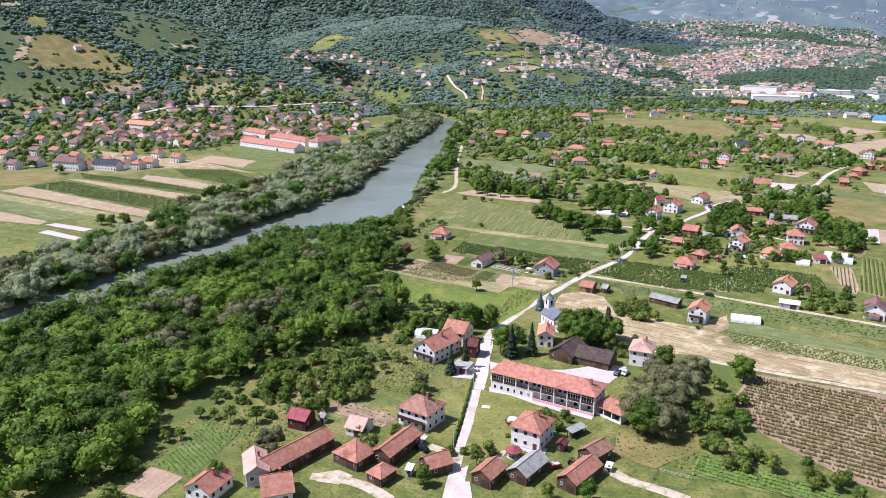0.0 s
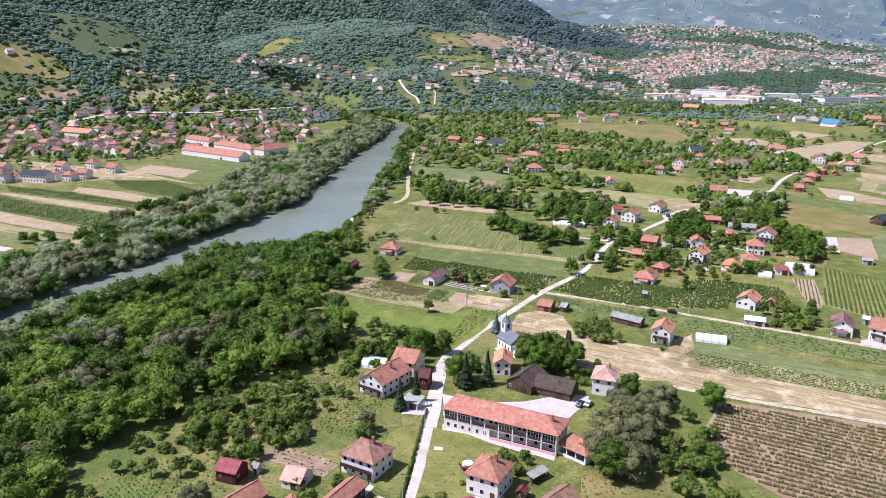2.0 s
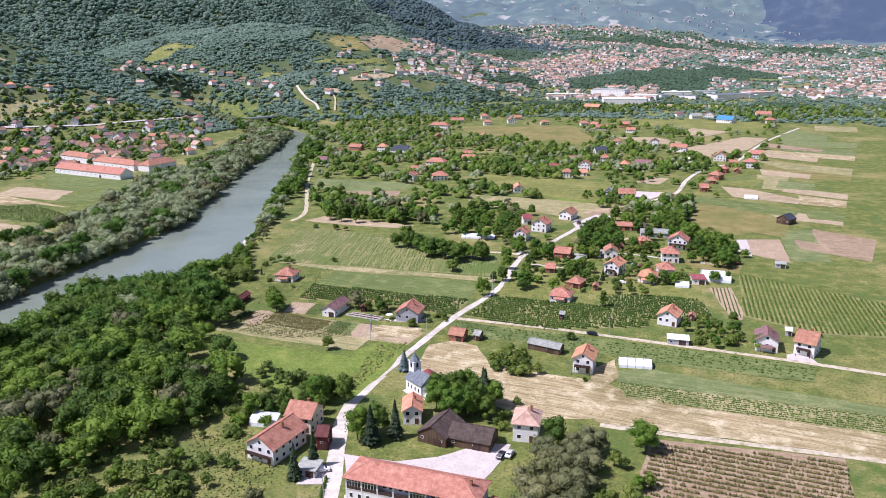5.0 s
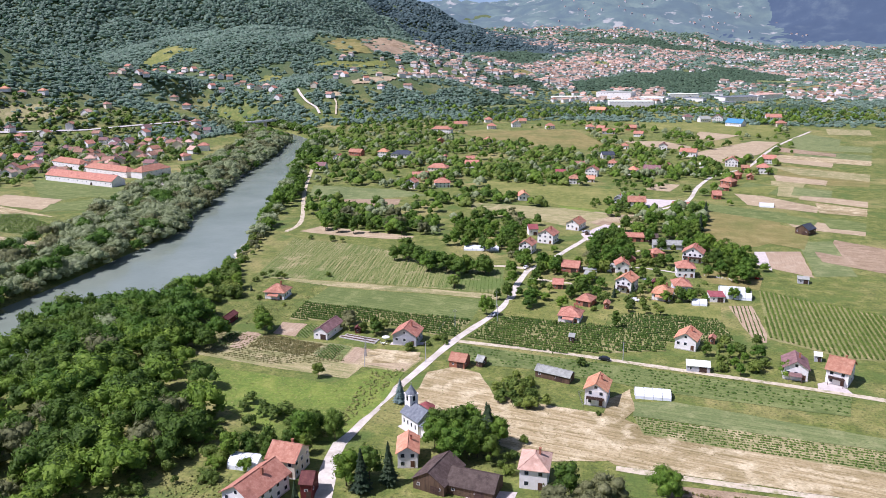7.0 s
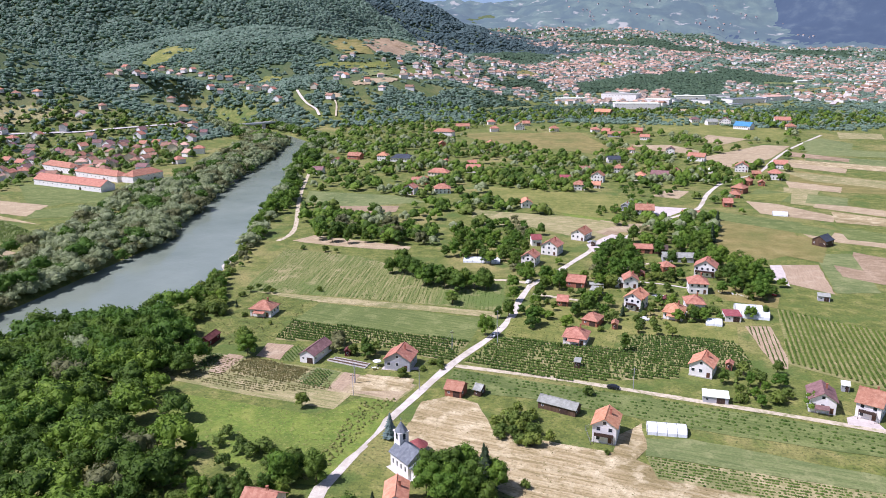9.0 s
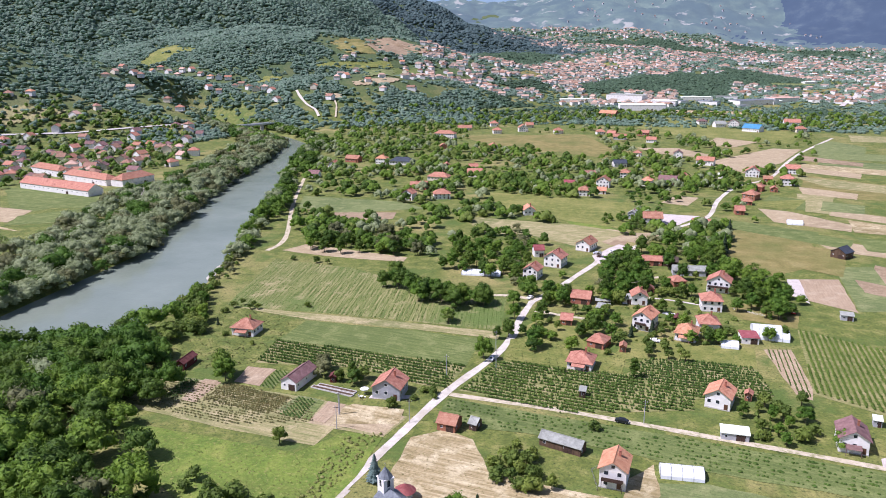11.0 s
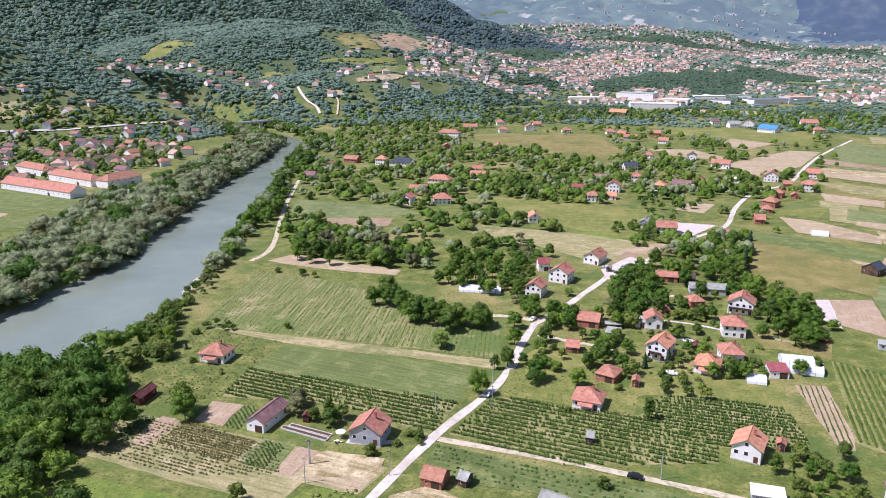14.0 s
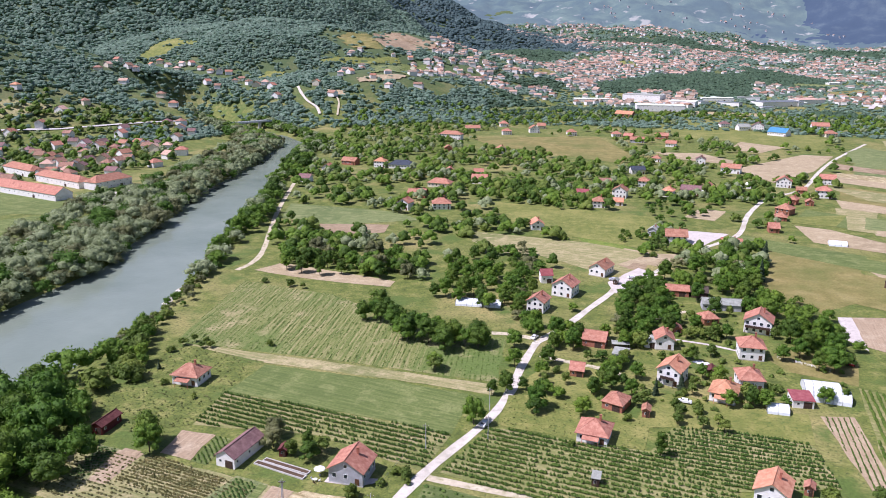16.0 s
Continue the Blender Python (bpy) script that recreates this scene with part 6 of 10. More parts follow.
house(-197.3, 1072.2, -8, 26.9, 11.0, 6.5, "h", "red", "white", 2, detail=1, group="houses across the plain")
house(-217.5, 847.1, -3, 10.7, 9.0, 6.0, "h", "orange", "white", 2, detail=1, group="houses across the plain")
house(-196.1, 845.5, -1, 23.4, 11.0, 4.0, "h", "dark", "white", 1, detail=1, group="houses across the plain")
house(-140.7, 761.8, -8, 18.7, 10.0, 4.0, "h", "red", "cream", 1, detail=1, group="houses across the plain")
house(-145.9, 672.7, -11, 8.7, 9.0, 5.5, "y", "red", "white", 2, detail=1, group="houses across the plain")
house(-144.6, 717.1, -5, 6.3, 8.0, 4.0, "x", "red", "brick", 1, detail=1, group="houses across the plain")
house(-152.1, 719.1, -2, 7.2, 7.0, 3.5, "x", "red", "brick", 1, detail=1, group="houses across the plain")
house(-121.9, 681.8, 15, 12.7, 10.0, 4.4, "h", "red", "white", 2, detail=1, group="houses across the plain")
house(-49.9, 636.7, 15, 7.9, 10.0, 4.0, "y", "orange", "white", 1, detail=1, group="houses across the plain")
house(-249.7, 853.8, -13, 14.6, 9.0, 4.0, "x", "red", "brick", 1, detail=1, group="houses across the plain")
house(-255.5, 809.9, -4, 9.4, 8.0, 4.5, "y", "red", "white", 1, detail=1, group="houses across the plain")
house(-146.4, 825.5, 15, 7.0, 8.0, 4.0, "y", "red", "brick", 1, detail=1, group="houses across the plain")
house(-112.6, 787.3, 3, 12.7, 9.0, 4.5, "x", "red", "white", 1, detail=1, group="houses across the plain")
house(-120.0, 822.9, 15, 8.0, 7.0, 4.0, "x", "red", "white", 1, detail=1, group="houses across the plain")
house(-121.4, 968.5, 16, 9.7, 9.0, 5.0, "y", "red", "white", 2, detail=1, group="houses across the plain")
house(-138.7, 1136.4, 17, 11.6, 9.0, 5.0, "h", "red", "white", 2, detail=1, group="houses across the plain")
house(-107.0, 1165.4, 16, 12.6, 10.0, 6.0, "y", "red", "white", 2, detail=1, group="houses across the plain")
house(-155.5, 1228.2, 17, 11.1, 10.0, 5.0, "h", "red", "white", 1, detail=1, group="houses across the plain")
house(-188.8, 1168.2, 16, 18.9, 10.0, 4.0, "x", "red", "cream", 1, detail=1, group="houses across the plain")
house(-57.8, 1147.8, 16, 11.6, 10.0, 5.0, "h", "red", "white", 2, detail=1, group="houses across the plain")
house(-103.3, 1221.5, 16, 10.9, 10.0, 4.0, "x", "red", "cream", 1, detail=1, group="houses across the plain")
house(-255.4, 756.9, -1, 9.7, 8.0, 4.0, "x", "plum", "white", 1, detail=1, group="houses across the plain")
house(-179.1, 969.7, 16, 7.4, 8.0, 4.0, "y", "red", "brick", 1, detail=1, group="houses across the plain")
house(-13.0, 714.2, 2, 8.7, 9.0, 5.0, "h", "red", "white", 2, detail=1, group="houses across the plain")
house(1.9, 754.6, -10, 10.7, 9.0, 6.0, "y", "red", "white", 2, detail=1, group="houses across the plain")
house(0.5, 724.7, -2, 6.8, 7.0, 3.0, "x", "orange", "white", 1, detail=1, group="houses across the plain")
house(21.0, 806.8, -2, 9.0, 9.0, 5.0, "h", "red", "white", 2, detail=1, group="houses across the plain")
house(38.3, 768.4, -16, 8.5, 9.0, 5.0, "h", "orange", "white", 2, detail=1, group="houses across the plain")
house(56.0, 778.9, -13, 14.5, 9.0, 4.5, "x", "plum", "white", 1, detail=1, group="houses across the plain")
house(69.8, 794.7, -31, 6.6, 9.0, 5.0, "y", "red", "white", 1, detail=1, group="houses across the plain")
house(-10.9, 799.4, 15, 10.3, 8.0, 4.0, "x", "old", "cream", 1, detail=1, group="houses across the plain")
house(101.3, 897.1, -18, 16.7, 10.0, 5.0, "x", "red", "white", 1, detail=1, group="houses across the plain")
house(34.0, 623.5, 2, 12.2, 10.0, 4.6, "x", "red", "white", 2, detail=1, group="houses across the plain")
house(134.0, 832.6, -11, 11.6, 9.0, 5.5, "y", "red", "white", 2, detail=1, group="houses across the plain")
house(113.8, 722.2, -33, 9.8, 10.0, 4.5, "h", "red", "brick", 2, detail=1, group="houses across the plain")
house(107.0, 700.8, -11, 7.6, 7.0, 3.0, "h", "red", "brick", 1, detail=1, group="houses across the plain")
house(126.7, 760.7, -25, 6.3, 9.0, 4.0, "h", "red", "brick", 1, detail=1, group="houses across the plain")
house(142.2, 807.4, -4, 7.0, 6.0, 3.0, "x", "red", "brick", 1, detail=1, group="houses across the plain")
house(155.1, 792.6, -8, 11.0, 9.0, 6.0, "h", "red", "white", 2, detail=1, group="houses across the plain")
house(173.0, 856.6, -11, 12.0, 10.0, 5.0, "x", "red", "white", 2, detail=1, group="houses across the plain")
house(137.4, 757.7, -7, 5.2, 6.0, 3.0, "y", "red", "brick", 1, detail=1, group="houses across the plain")
house(95.8, 664.3, 0, 6.0, 8.0, 3.4, "x", "red", "brick", 1, detail=1, group="houses across the plain")
house(64.6, 617.7, -5, 10.9, 8.0, 3.0, "x", "red", "brick", 1, detail=1, group="houses across the plain")
house(22.0, 637.1, -16, 5.5, 8.0, 4.0, "y", "grey", "grey", 1, detail=1, group="houses across the plain")
house(79.3, 945.6, -8, 8.9, 9.0, 5.0, "y", "plum", "white", 1, detail=1, group="houses across the plain")
house(17.1, 869.9, 15, 12.3, 9.0, 4.0, "x", "dark", "white", 1, detail=1, group="houses across the plain")
house(37.5, 948.4, -11, 8.2, 8.0, 4.0, "h", "red", "white", 1, detail=1, group="houses across the plain")
house(-2.2, 1151.1, 16, 10.8, 9.0, 4.0, "h", "red", "white", 1, detail=1, group="houses across the plain")
house(12.5, 1133.9, -16, 10.5, 9.0, 4.0, "x", "red", "brick", 1, detail=1, group="houses across the plain")
house(22.1, 1098.0, -2, 16.2, 9.0, 4.0, "x", "red", "grey", 1, detail=1, group="houses across the plain")
house(52.9, 1146.3, -7, 14.8, 10.0, 4.0, "x", "red", "brick", 1, detail=1, group="houses across the plain")
house(59.3, 1072.2, -10, 11.3, 9.0, 4.0, "x", "red", "white", 1, detail=1, group="houses across the plain")
house(186.1, 1281.0, -9, 15.7, 10.0, 6.0, "y", "plum", "white", 2, detail=1, group="houses across the plain")
house(202.1, 1220.0, -34, 23.3, 16.0, 5.0, "x", "blue", "white", 1, detail=1, group="houses across the plain")
house(165.7, 1273.1, 16, 15.8, 12.0, 5.0, "x", "grey", "white", 1, detail=1, group="houses across the plain")
house(272.6, 1315.6, -2, 22.2, 14.0, 5.0, "x", "red", "white", 1, detail=1, group="houses across the plain")
house(262.8, 1221.9, 16, 14.8, 10.0, 5.0, "h", "red", "cream", 2, detail=1, group="houses across the plain")
house(146.0, 1309.8, 16, 13.1, 10.0, 5.0, "h", "plum", "white", 2, detail=1, group="houses across the plain")
house(-26.1, 744.2, 0, 8.5, 9.0, 4.0, "x", "magenta", "brick", 1, detail=1, group="houses across the plain")
house(10.2, 1423.4, -23, 28.4, 14.0, 5.0, "x", "orange", "brick", 1, detail=1, group="houses across the plain")
house(105.5, 817.8, -9, 6.0, 7.0, 4.0, "h", "white", "white", 1, detail=1, group="houses across the plain")
tunnel(126.9, 638.5, -8, 9.8, 8, 2.6)
house(-437.5, 653.0, -17, 86.7, 14, 5, "x", "red", "white", 1, name="hotel", detail=1, group="")
house(-504.7, 727.5, -23, 47.8, 12, 6, "h", "red", "white", 1, name="hotel", detail=1, group="")
house(-441.0, 696.5, -21, 63.0, 12, 5.5, "h", "red", "white", 1, name="hotel", detail=1, group="")
house(-399.0, 696.0, 74, 34.1, 14, 6, "h", "red", "white", 2, name="hotel", detail=1, group="")
house(-671.0, 727.5, -7, 44.3, 13, 7.5, "x", "orange", "white", 2, detail=1, group="houses across the river")
house(-495.8, 489.2, 3, 24.6, 10, 6, "x", "dark", "white", 2, detail=1, group="houses across the river")
house(-525.9, 476.1, 5, 26.7, 10, 8, "h", "plum", "white", 2, detail=1, group="houses across the river")
house(-502.9, 559.8, -3, 9.5, 9, 5.5, "h", "red", "white", 2, detail=1, group="houses across the river")
house(-468.0, 545.8, -2, 9.5, 9, 5.5, "x", "red", "white", 2, detail=1, group="houses across the river")
house(-506.4, 501.6, -1, 11.3, 9, 5.5, "x", "red", "white", 2, detail=1, group="houses across the river")
house(-489.9, 502.2, -1, 9.5, 9, 5.5, "h", "red", "white", 2, detail=1, group="houses across the river")
house(-474.6, 502.5, -1, 9.5, 9, 5.5, "h", "red", "white", 2, detail=1, group="houses across the river")
house(-471.0, 513.8, -1, 10.7, 9, 5.5, "x", "red", "white", 2, detail=1, group="houses across the river")
house(-514.5, 485.1, -0, 9.5, 9, 5.5, "h", "red", "white", 2, detail=1, group="houses across the river")
house(-559.6, 516.2, -2, 9.5, 9, 5.5, "x", "red", "white", 2, detail=1, group="houses across the river")
house(-566.4, 478.6, -0, 9.5, 9, 5.5, "x", "plum", "white", 2, detail=1, group="houses across the river")
house(-621.0, 527.0, -2, 9.5, 9, 5.5, "x", "plum", "white", 2, detail=1, group="houses across the river")
house(-638.0, 519.5, -1, 9.5, 9, 5.5, "h", "red", "white", 2, detail=1, group="houses across the river")
house(-603.8, 534.6, -2, 9.5, 9, 5.5, "x", "red", "white", 2, detail=1, group="houses across the river")
house(-625.8, 579.8, -4, 9.5, 9, 5.5, "x", "plum", "white", 2, detail=1, group="houses across the river")
house(-681.3, 587.7, -4, 9.5, 9, 5.5, "x", "red", "white", 2, detail=1, group="houses across the river")
house(-741.7, 611.5, -4, 9.5, 9, 5.5, "x", "plum", "white", 2, detail=1, group="houses across the river")
house(-713.4, 573.3, -3, 9.5, 9, 5.5, "x", "red", "white", 2, detail=1, group="houses across the river")
house(-821.1, 696.0, -6, 9.5, 9, 5.5, "x", "red", "white", 2, detail=1, group="houses across the river")
house(-820.7, 717.0, -7, 9.5, 9, 5.5, "h", "red", "white", 2, detail=1, group="houses across the river")
house(-769.0, 687.0, -6, 9.5, 9, 5.5, "x", "red", "white", 2, detail=1, group="houses across the river")
house(-682.5, 638.2, -5, 9.5, 9, 5.5, "x", "red", "white", 2, detail=1, group="houses across the river")
house(-648.4, 653.7, -5, 9.5, 9, 5.5, "x", "red", "white", 2, detail=1, group="houses across the river")
house(-577.7, 601.3, -4, 10.7, 9, 5.5, "x", "red", "white", 2, detail=1, group="houses across the river")
house(-619.8, 666.6, -6, 9.5, 9, 5.5, "x", "plum", "white", 2, detail=1, group="houses across the river")
house(-610.1, 687.5, -7, 9.5, 9, 5.5, "h", "red", "white", 2, detail=1, group="houses across the river")
house(-572.9, 671.8, -6, 9.5, 9, 5.5, "h", "red", "white", 2, detail=1, group="houses across the river")
house(-547.0, 673.0, -7, 9.5, 9, 5.5, "x", "red", "white", 2, detail=1, group="houses across the river")
house(-611.3, 759.2, -9, 9.5, 9, 5.5, "x", "red", "white", 2, detail=1, group="houses across the river")
house(-650.0, 774.8, -9, 9.5, 9, 5.5, "x", "plum", "white", 2, detail=1, group="houses across the river")
house(-588.4, 756.9, -9, 9.5, 9, 5.5, "x", "red", "white", 2, detail=1, group="houses across the river")
house(-562.3, 744.2, -8, 9.5, 9, 5.5, "x", "red", "white", 2, detail=1, group="houses across the river")
house(-566.7, 766.9, -9, 9.5, 9, 5.5, "h", "plum", "white", 2, detail=1, group="houses across the river")
house(-689.5, 870.3, -11, 9.5, 9, 5.5, "h", "plum", "white", 2, detail=1, group="houses across the river")
house(-707.2, 821.6, -10, 9.5, 9, 5.5, "x", "red", "white", 2, detail=1, group="houses across the river")
house(-737.2, 755.6, -8, 9.5, 9, 5.5, "x", "plum", "white", 2, detail=1, group="houses across the river")
house(-742.4, 732.3, -7, 9.5, 9, 5.5, "x", "red", "white", 2, detail=1, group="houses across the river")
house(-556.2, 500.0, -1, 9.5, 9, 5.5, "x", "plum", "white", 2, detail=1, group="houses across the river")
house(-517.3, 538.5, -2, 9.5, 9, 5.5, "x", "red", "white", 2, detail=1, group="houses across the river")
house(-571.7, 460.2, 0, 9.5, 9, 5.5, "x", "plum", "white", 2, detail=1, group="houses across the river")
house(-626.7, 497.6, -1, 9.5, 9, 5.5, "x", "red", "white", 2, detail=1, group="houses across the river")
house(68, 1523, 6, 79, 30, 10, "f", "white", "white", 2, name="factory_hall", detail=1, group="", z=6.6)

# ---- trees ----
rng = np.random.default_rng(7)


def ico(sub):
    bm = bmesh.new()
    bmesh.ops.create_icosphere(bm, subdivisions=sub, radius=1.0)
    v = np.array([x.co[:] for x in bm.verts])
    f = [[a.index for a in q.verts] for q in bm.faces]
    bm.free()
    return v, np.array(f)


ICO1, ICO2 = ico(1), ico(2)


def crown_arrays(lobes, cards, size, seed, core=ICO2, shrink=0.8, droop=0.0):
    """Leafy lobes (centre x, y, z, radius, squash) with loose leaf sprays all over them. Unit tree: one metre high."""
    r = np.random.default_rng(seed)
    vs, fs, o = [], [], 0
    area = np.array([l[3] ** 2 for l in lobes])
    for cx, cy, cz, rad, sq in lobes:
        v, f = core
        f = f[v[f].mean(1)[:, 2] > -0.6]
        n = 1 + 0.22 * np.sin(v[:, 0] * 5 + cx * 40) * np.cos(v[:, 1] * 6 + cy * 30) + r.normal(0, 0.09, len(v))
        p = v * n[:, None] * rad * shrink
        p[:, 2] *= sq
        vs.append(p + (cx, cy, cz))
        fs += (f + o).tolist()
        o += len(v)
    pick = r.choice(len(lobes), cards, p=area / area.sum())
    for k in pick:
        cx, cy, cz, rad, sq = lobes[k]
        d = r.normal(0, 1, 3)
        d /= np.linalg.norm(d)
        if d[2] < -0.55:
            d[2] *= -0.6
        at = np.array([cx, cy, cz]) + d * rad * r.uniform(0.74, 1.12) * (1, 1, sq)
        n = d + r.normal(0, 0.45, 3)
        n /= np.linalg.norm(n)
        a = np.cross(n, r.normal(0, 1, 3))
        a /= np.linalg.norm(a)
        b = np.cross(n, a)
        if droop:
            a = a * (1 - droop) + np.array([0, 0, -1]) * droop
        s = size * r.uniform(0.6, 1.35)
        vs.append(np.array([at - a * s, at + b * s * 0.8 + n * s * 0.1, at + a * s * 0.9 - b * s * 0.35]))
        fs.append([o, o + 1, o + 2])
        o += 3
    return np.concatenate(vs), fs


def round_lobes(seed, n, spread, low, high, big, small):
    r = np.random.default_rng(seed)
    out = [(0, 0, (low + high) / 2, big, 1.0)]
    for k in range(n):
        a = k * 2.4 + r.uniform(-0.4, 0.4)
        z = low + (high - low) * ((k + 0.5) / n)
        taper = 1 - 0.55 * ((k + 0.5) / n) ** 1.5
        out.append((math.cos(a) * spread * taper * r.uniform(0.7, 1.15), math.sin(a) * spread * taper * r.uniform(0.7, 1.15), z, small * r.uniform(0.75, 1.2), r.uniform(0.75, 1.0)))
    return out


def conifer_arrays(seed, tiers=11, wide=0.2, boughs=13):
    r = np.random.default_rng(seed)
    vs, fs, o = [], [], 0
    for k in range(tiers):
        z = 0.1 + 0.86 * k / tiers
        rad = wide * (1 - (k / tiers) ** 1.15) * r.uniform(0.85, 1.12) + 0.012
        m = max(5, int(boughs * (1 - 0.6 * k / tiers)))
        for j in range(m):
            a = (j + r.uniform(-0.3, 0.3)) / m * math.tau + k
            c, s = math.cos(a), math.sin(a)
            ln, wd = rad * r.uniform(0.75, 1.2), rad * 0.34 + 0.012
            drop = 0.05 * r.uniform(0.6, 1.4)
            tip = np.array([c * ln, s * ln, z - drop])
            mid = np.array([c * ln * 0.55, s * ln * 0.55, z + 0.012])
            side = np.array([-s, c, 0]) * wd
            vs.append(np.array([[0, 0, z + 0.05], mid + side - (0, 0, 0.03), tip, mid - side - (0, 0, 0.03), mid]))
            fs += [[o, o + 4, o + 1], [o + 1, o + 4, o + 2], [o + 2, o + 4, o + 3], [o + 3, o + 4, o]]
            o += 5
    return np.concatenate(vs), fs


def trunk_mesh(name, top, r0, limbs, seed, reach=0.2):
    r = np.random.default_rng(seed)
    b = Build().tube((0, 0, -0.03), (0.005, 0, top * 0.5), r0, r0 * 0.75, 7).tube((0.005, 0, top * 0.5), (0, 0.01, top), r0 * 0.75, r0 * 0.3, 6)
    for k in range(limbs):
        a = k * 2.4
        z = top * (0.45 + 0.45 * k / max(1, limbs))
        b.tube((0, 0, z), (math.cos(a) * reach, math.sin(a) * reach, z + reach * r.uniform(0.6, 1.1)), r0 * 0.45, r0 * 0.15, 5)
    return b.mesh(name, M_BARK)


TREE_KINDS = {}


def tree_kind(name, m, label, category, shapes, cards, size, droop=0.0, trunk=(0.55, 0.018, 5)):
    """shapes: lists of lobes for a tree one metre high. Keeps full and light versions of each."""
    full, light, mid = [], [], []
    for k, lobes in enumerate(shapes):
        v, f = crown_arrays(lobes, cards, size * 1.1, 100 + k, ICO1, 0.8, droop)
        full.append((v, f, mesh_of("crown", v.tolist(), f, m, smooth=True)))
        v, f = crown_arrays(lobes[: max(3, len(lobes) // 2 + 1)], cards // 10, size * 1.9, 200 + k, ICO1, 0.97, droop)
        light.append((v, f))
        mid.append(crown_arrays(lobes[: len(lobes) * 2 // 3 + 1], min(430, int(cards * 0.45)), size * 1.3, 300 + k, ICO1, 0.78, droop))
    TREE_KINDS[name] = dict(full=full, light=light, mid=mid, trunk=trunk_mesh("trunk", *trunk, 5), material=m, label=label, category=category, made={})


tree_kind("broad", M_LEAF, "leafy green broadleaf tree with a rounded crown", "tree", [round_lobes(s, n, sp, 0.32, 0.87, 0.29, 0.18) for s, n, sp in ((1, 10, 0.28), (2, 12, 0.31), (3, 9, 0.25), (4, 11, 0.34))], 960, 0.032)
tree_kind("dark", M_LEAF_DARK, "dense dark green broadleaf tree", "tree", [round_lobes(s, n, sp, 0.28, 0.89, 0.27, 0.17) for s, n, sp in ((5, 11, 0.26), (6, 10, 0.23), (7, 12, 0.29))], 960, 0.032)
tree_kind("willow", M_WILLOW, "grey-green willow tree with drooping foliage", "tree", [round_lobes(s, n, sp, 0.28, 0.84, 0.29, 0.2) for s, n, sp in ((8, 10, 0.34), (9, 9, 0.3), (10, 12, 0.38))], 1000, 0.036, 0.45)
tree_kind("silver", M_SILVER, "silvery grey-green willow tree", "tree", [round_lobes(s, n, sp, 0.26, 0.84, 0.3, 0.2) for s, n, sp in ((28, 10, 0.34), (29, 9, 0.3), (30, 12, 0.38))], 960, 0.034, 0.2)
tree_kind("poplar", M_LEAF_DARK, "tall dark poplar tree", "tree", [round_lobes(s, 10, 0.13, 0.22, 0.92, 0.16, 0.13) for s in (11, 12)], 560, 0.034)
tree_kind("bush", M_BUSHY, "low rounded green bush in the grass", "bush", [round_lobes(s, 6, 0.34, 0.22, 0.7, 0.36, 0.27) for s in (13, 14, 15)], 300, 0.085, 0.0, (0.4, 0.03, 3))
tree_kind("fruit", M_BUSHY, "small green fruit tree", "fruit tree", [round_lobes(s, 7, 0.28, 0.4, 0.84, 0.26, 0.2) for s in (16, 17, 18)], 340, 0.062, 0.0, (0.5, 0.025, 4))
for kind, m, label, wide in (("conifer", M_NEEDLE, "dark green conical conifer", 0.19), ("spruce", M_SPRUCE, "tall blue-grey spruce tree", 0.26)):
    made = [conifer_arrays(s, 13, wide, 15) for s in (21, 22)]
    TREE_KINDS[kind] = dict(full=[(v, f, mesh_of("crown", v.tolist(), f, m)) for v, f in made], light=[conifer_arrays(s, 6, wide, 8) for s in (23, 24)], mid=made, trunk=trunk_mesh("trunk", 0.9, 0.016, 0, 5), material=m, label=label, category="conifer", made={})


def tree(kind, x, y, h, group="", note="", wide=None, z=None):
    k = TREE_KINDS[kind]
    pick = int(rng.integers(len(k["full"])))
    wide = (wide or 1.0) * rng.uniform(0.88, 1.18)
    z = spot(x, y) if z is None else z
    m = pose(x, y, z, 0, 0, rng.uniform(0, 360)) @ Matrix.Diagonal((h * wide, h * wide, h, 1))
    key = (pick, group, note)
    if key in k["made"]:
        ob = copy_thing(k["made"][key], Matrix.Identity(4))
        ob.matrix_basis = m
        return ob
    ob = thing({"bush": "bush", "conifer": "conifer", "spruce": "spruce", "fruit": "fruit_tree"}.get(kind, "tree"), 0, 0, 0, 0, k["label"] + note, k["category"], group)
    ob.matrix_basis = m
    part("trunk", k["trunk"], ob)
    part("crown", k["full"][pick][2], ob)
    k["made"][key] = ob
    return ob


def scatter(poly, gap, keep=1.0, jitter=0.42):
    xs, ys = [p[0] for p in poly], [p[1] for p in poly]
    gx, gy = np.meshgrid(np.arange(min(xs), max(xs), gap), np.arange(min(ys), max(ys), gap * 0.87))
    gx = gx + (np.arange(gx.shape[0]) % 2)[:, None] * gap / 2
    gx = gx + rng.uniform(-jitter, jitter, gx.shape) * gap
    gy = gy + rng.uniform(-jitter, jitter, gy.shape) * gap
    ok = inside(gx, gy, poly) & (rng.random(gx.shape) < keep)
    return list(zip(gx[ok].tolist(), gy[ok].tolist()))


def wood(poly, gap, lo, hi, kinds, group, note="", keep=1.0, wide=1.0):
    for x, y in scatter(poly, gap, keep):
        if not free_spot(x, y, hi * 0.22):
            continue
        tree(kinds[int(rng.integers(len(kinds)))], x, y, rng.uniform(lo, hi), group, note, wide)


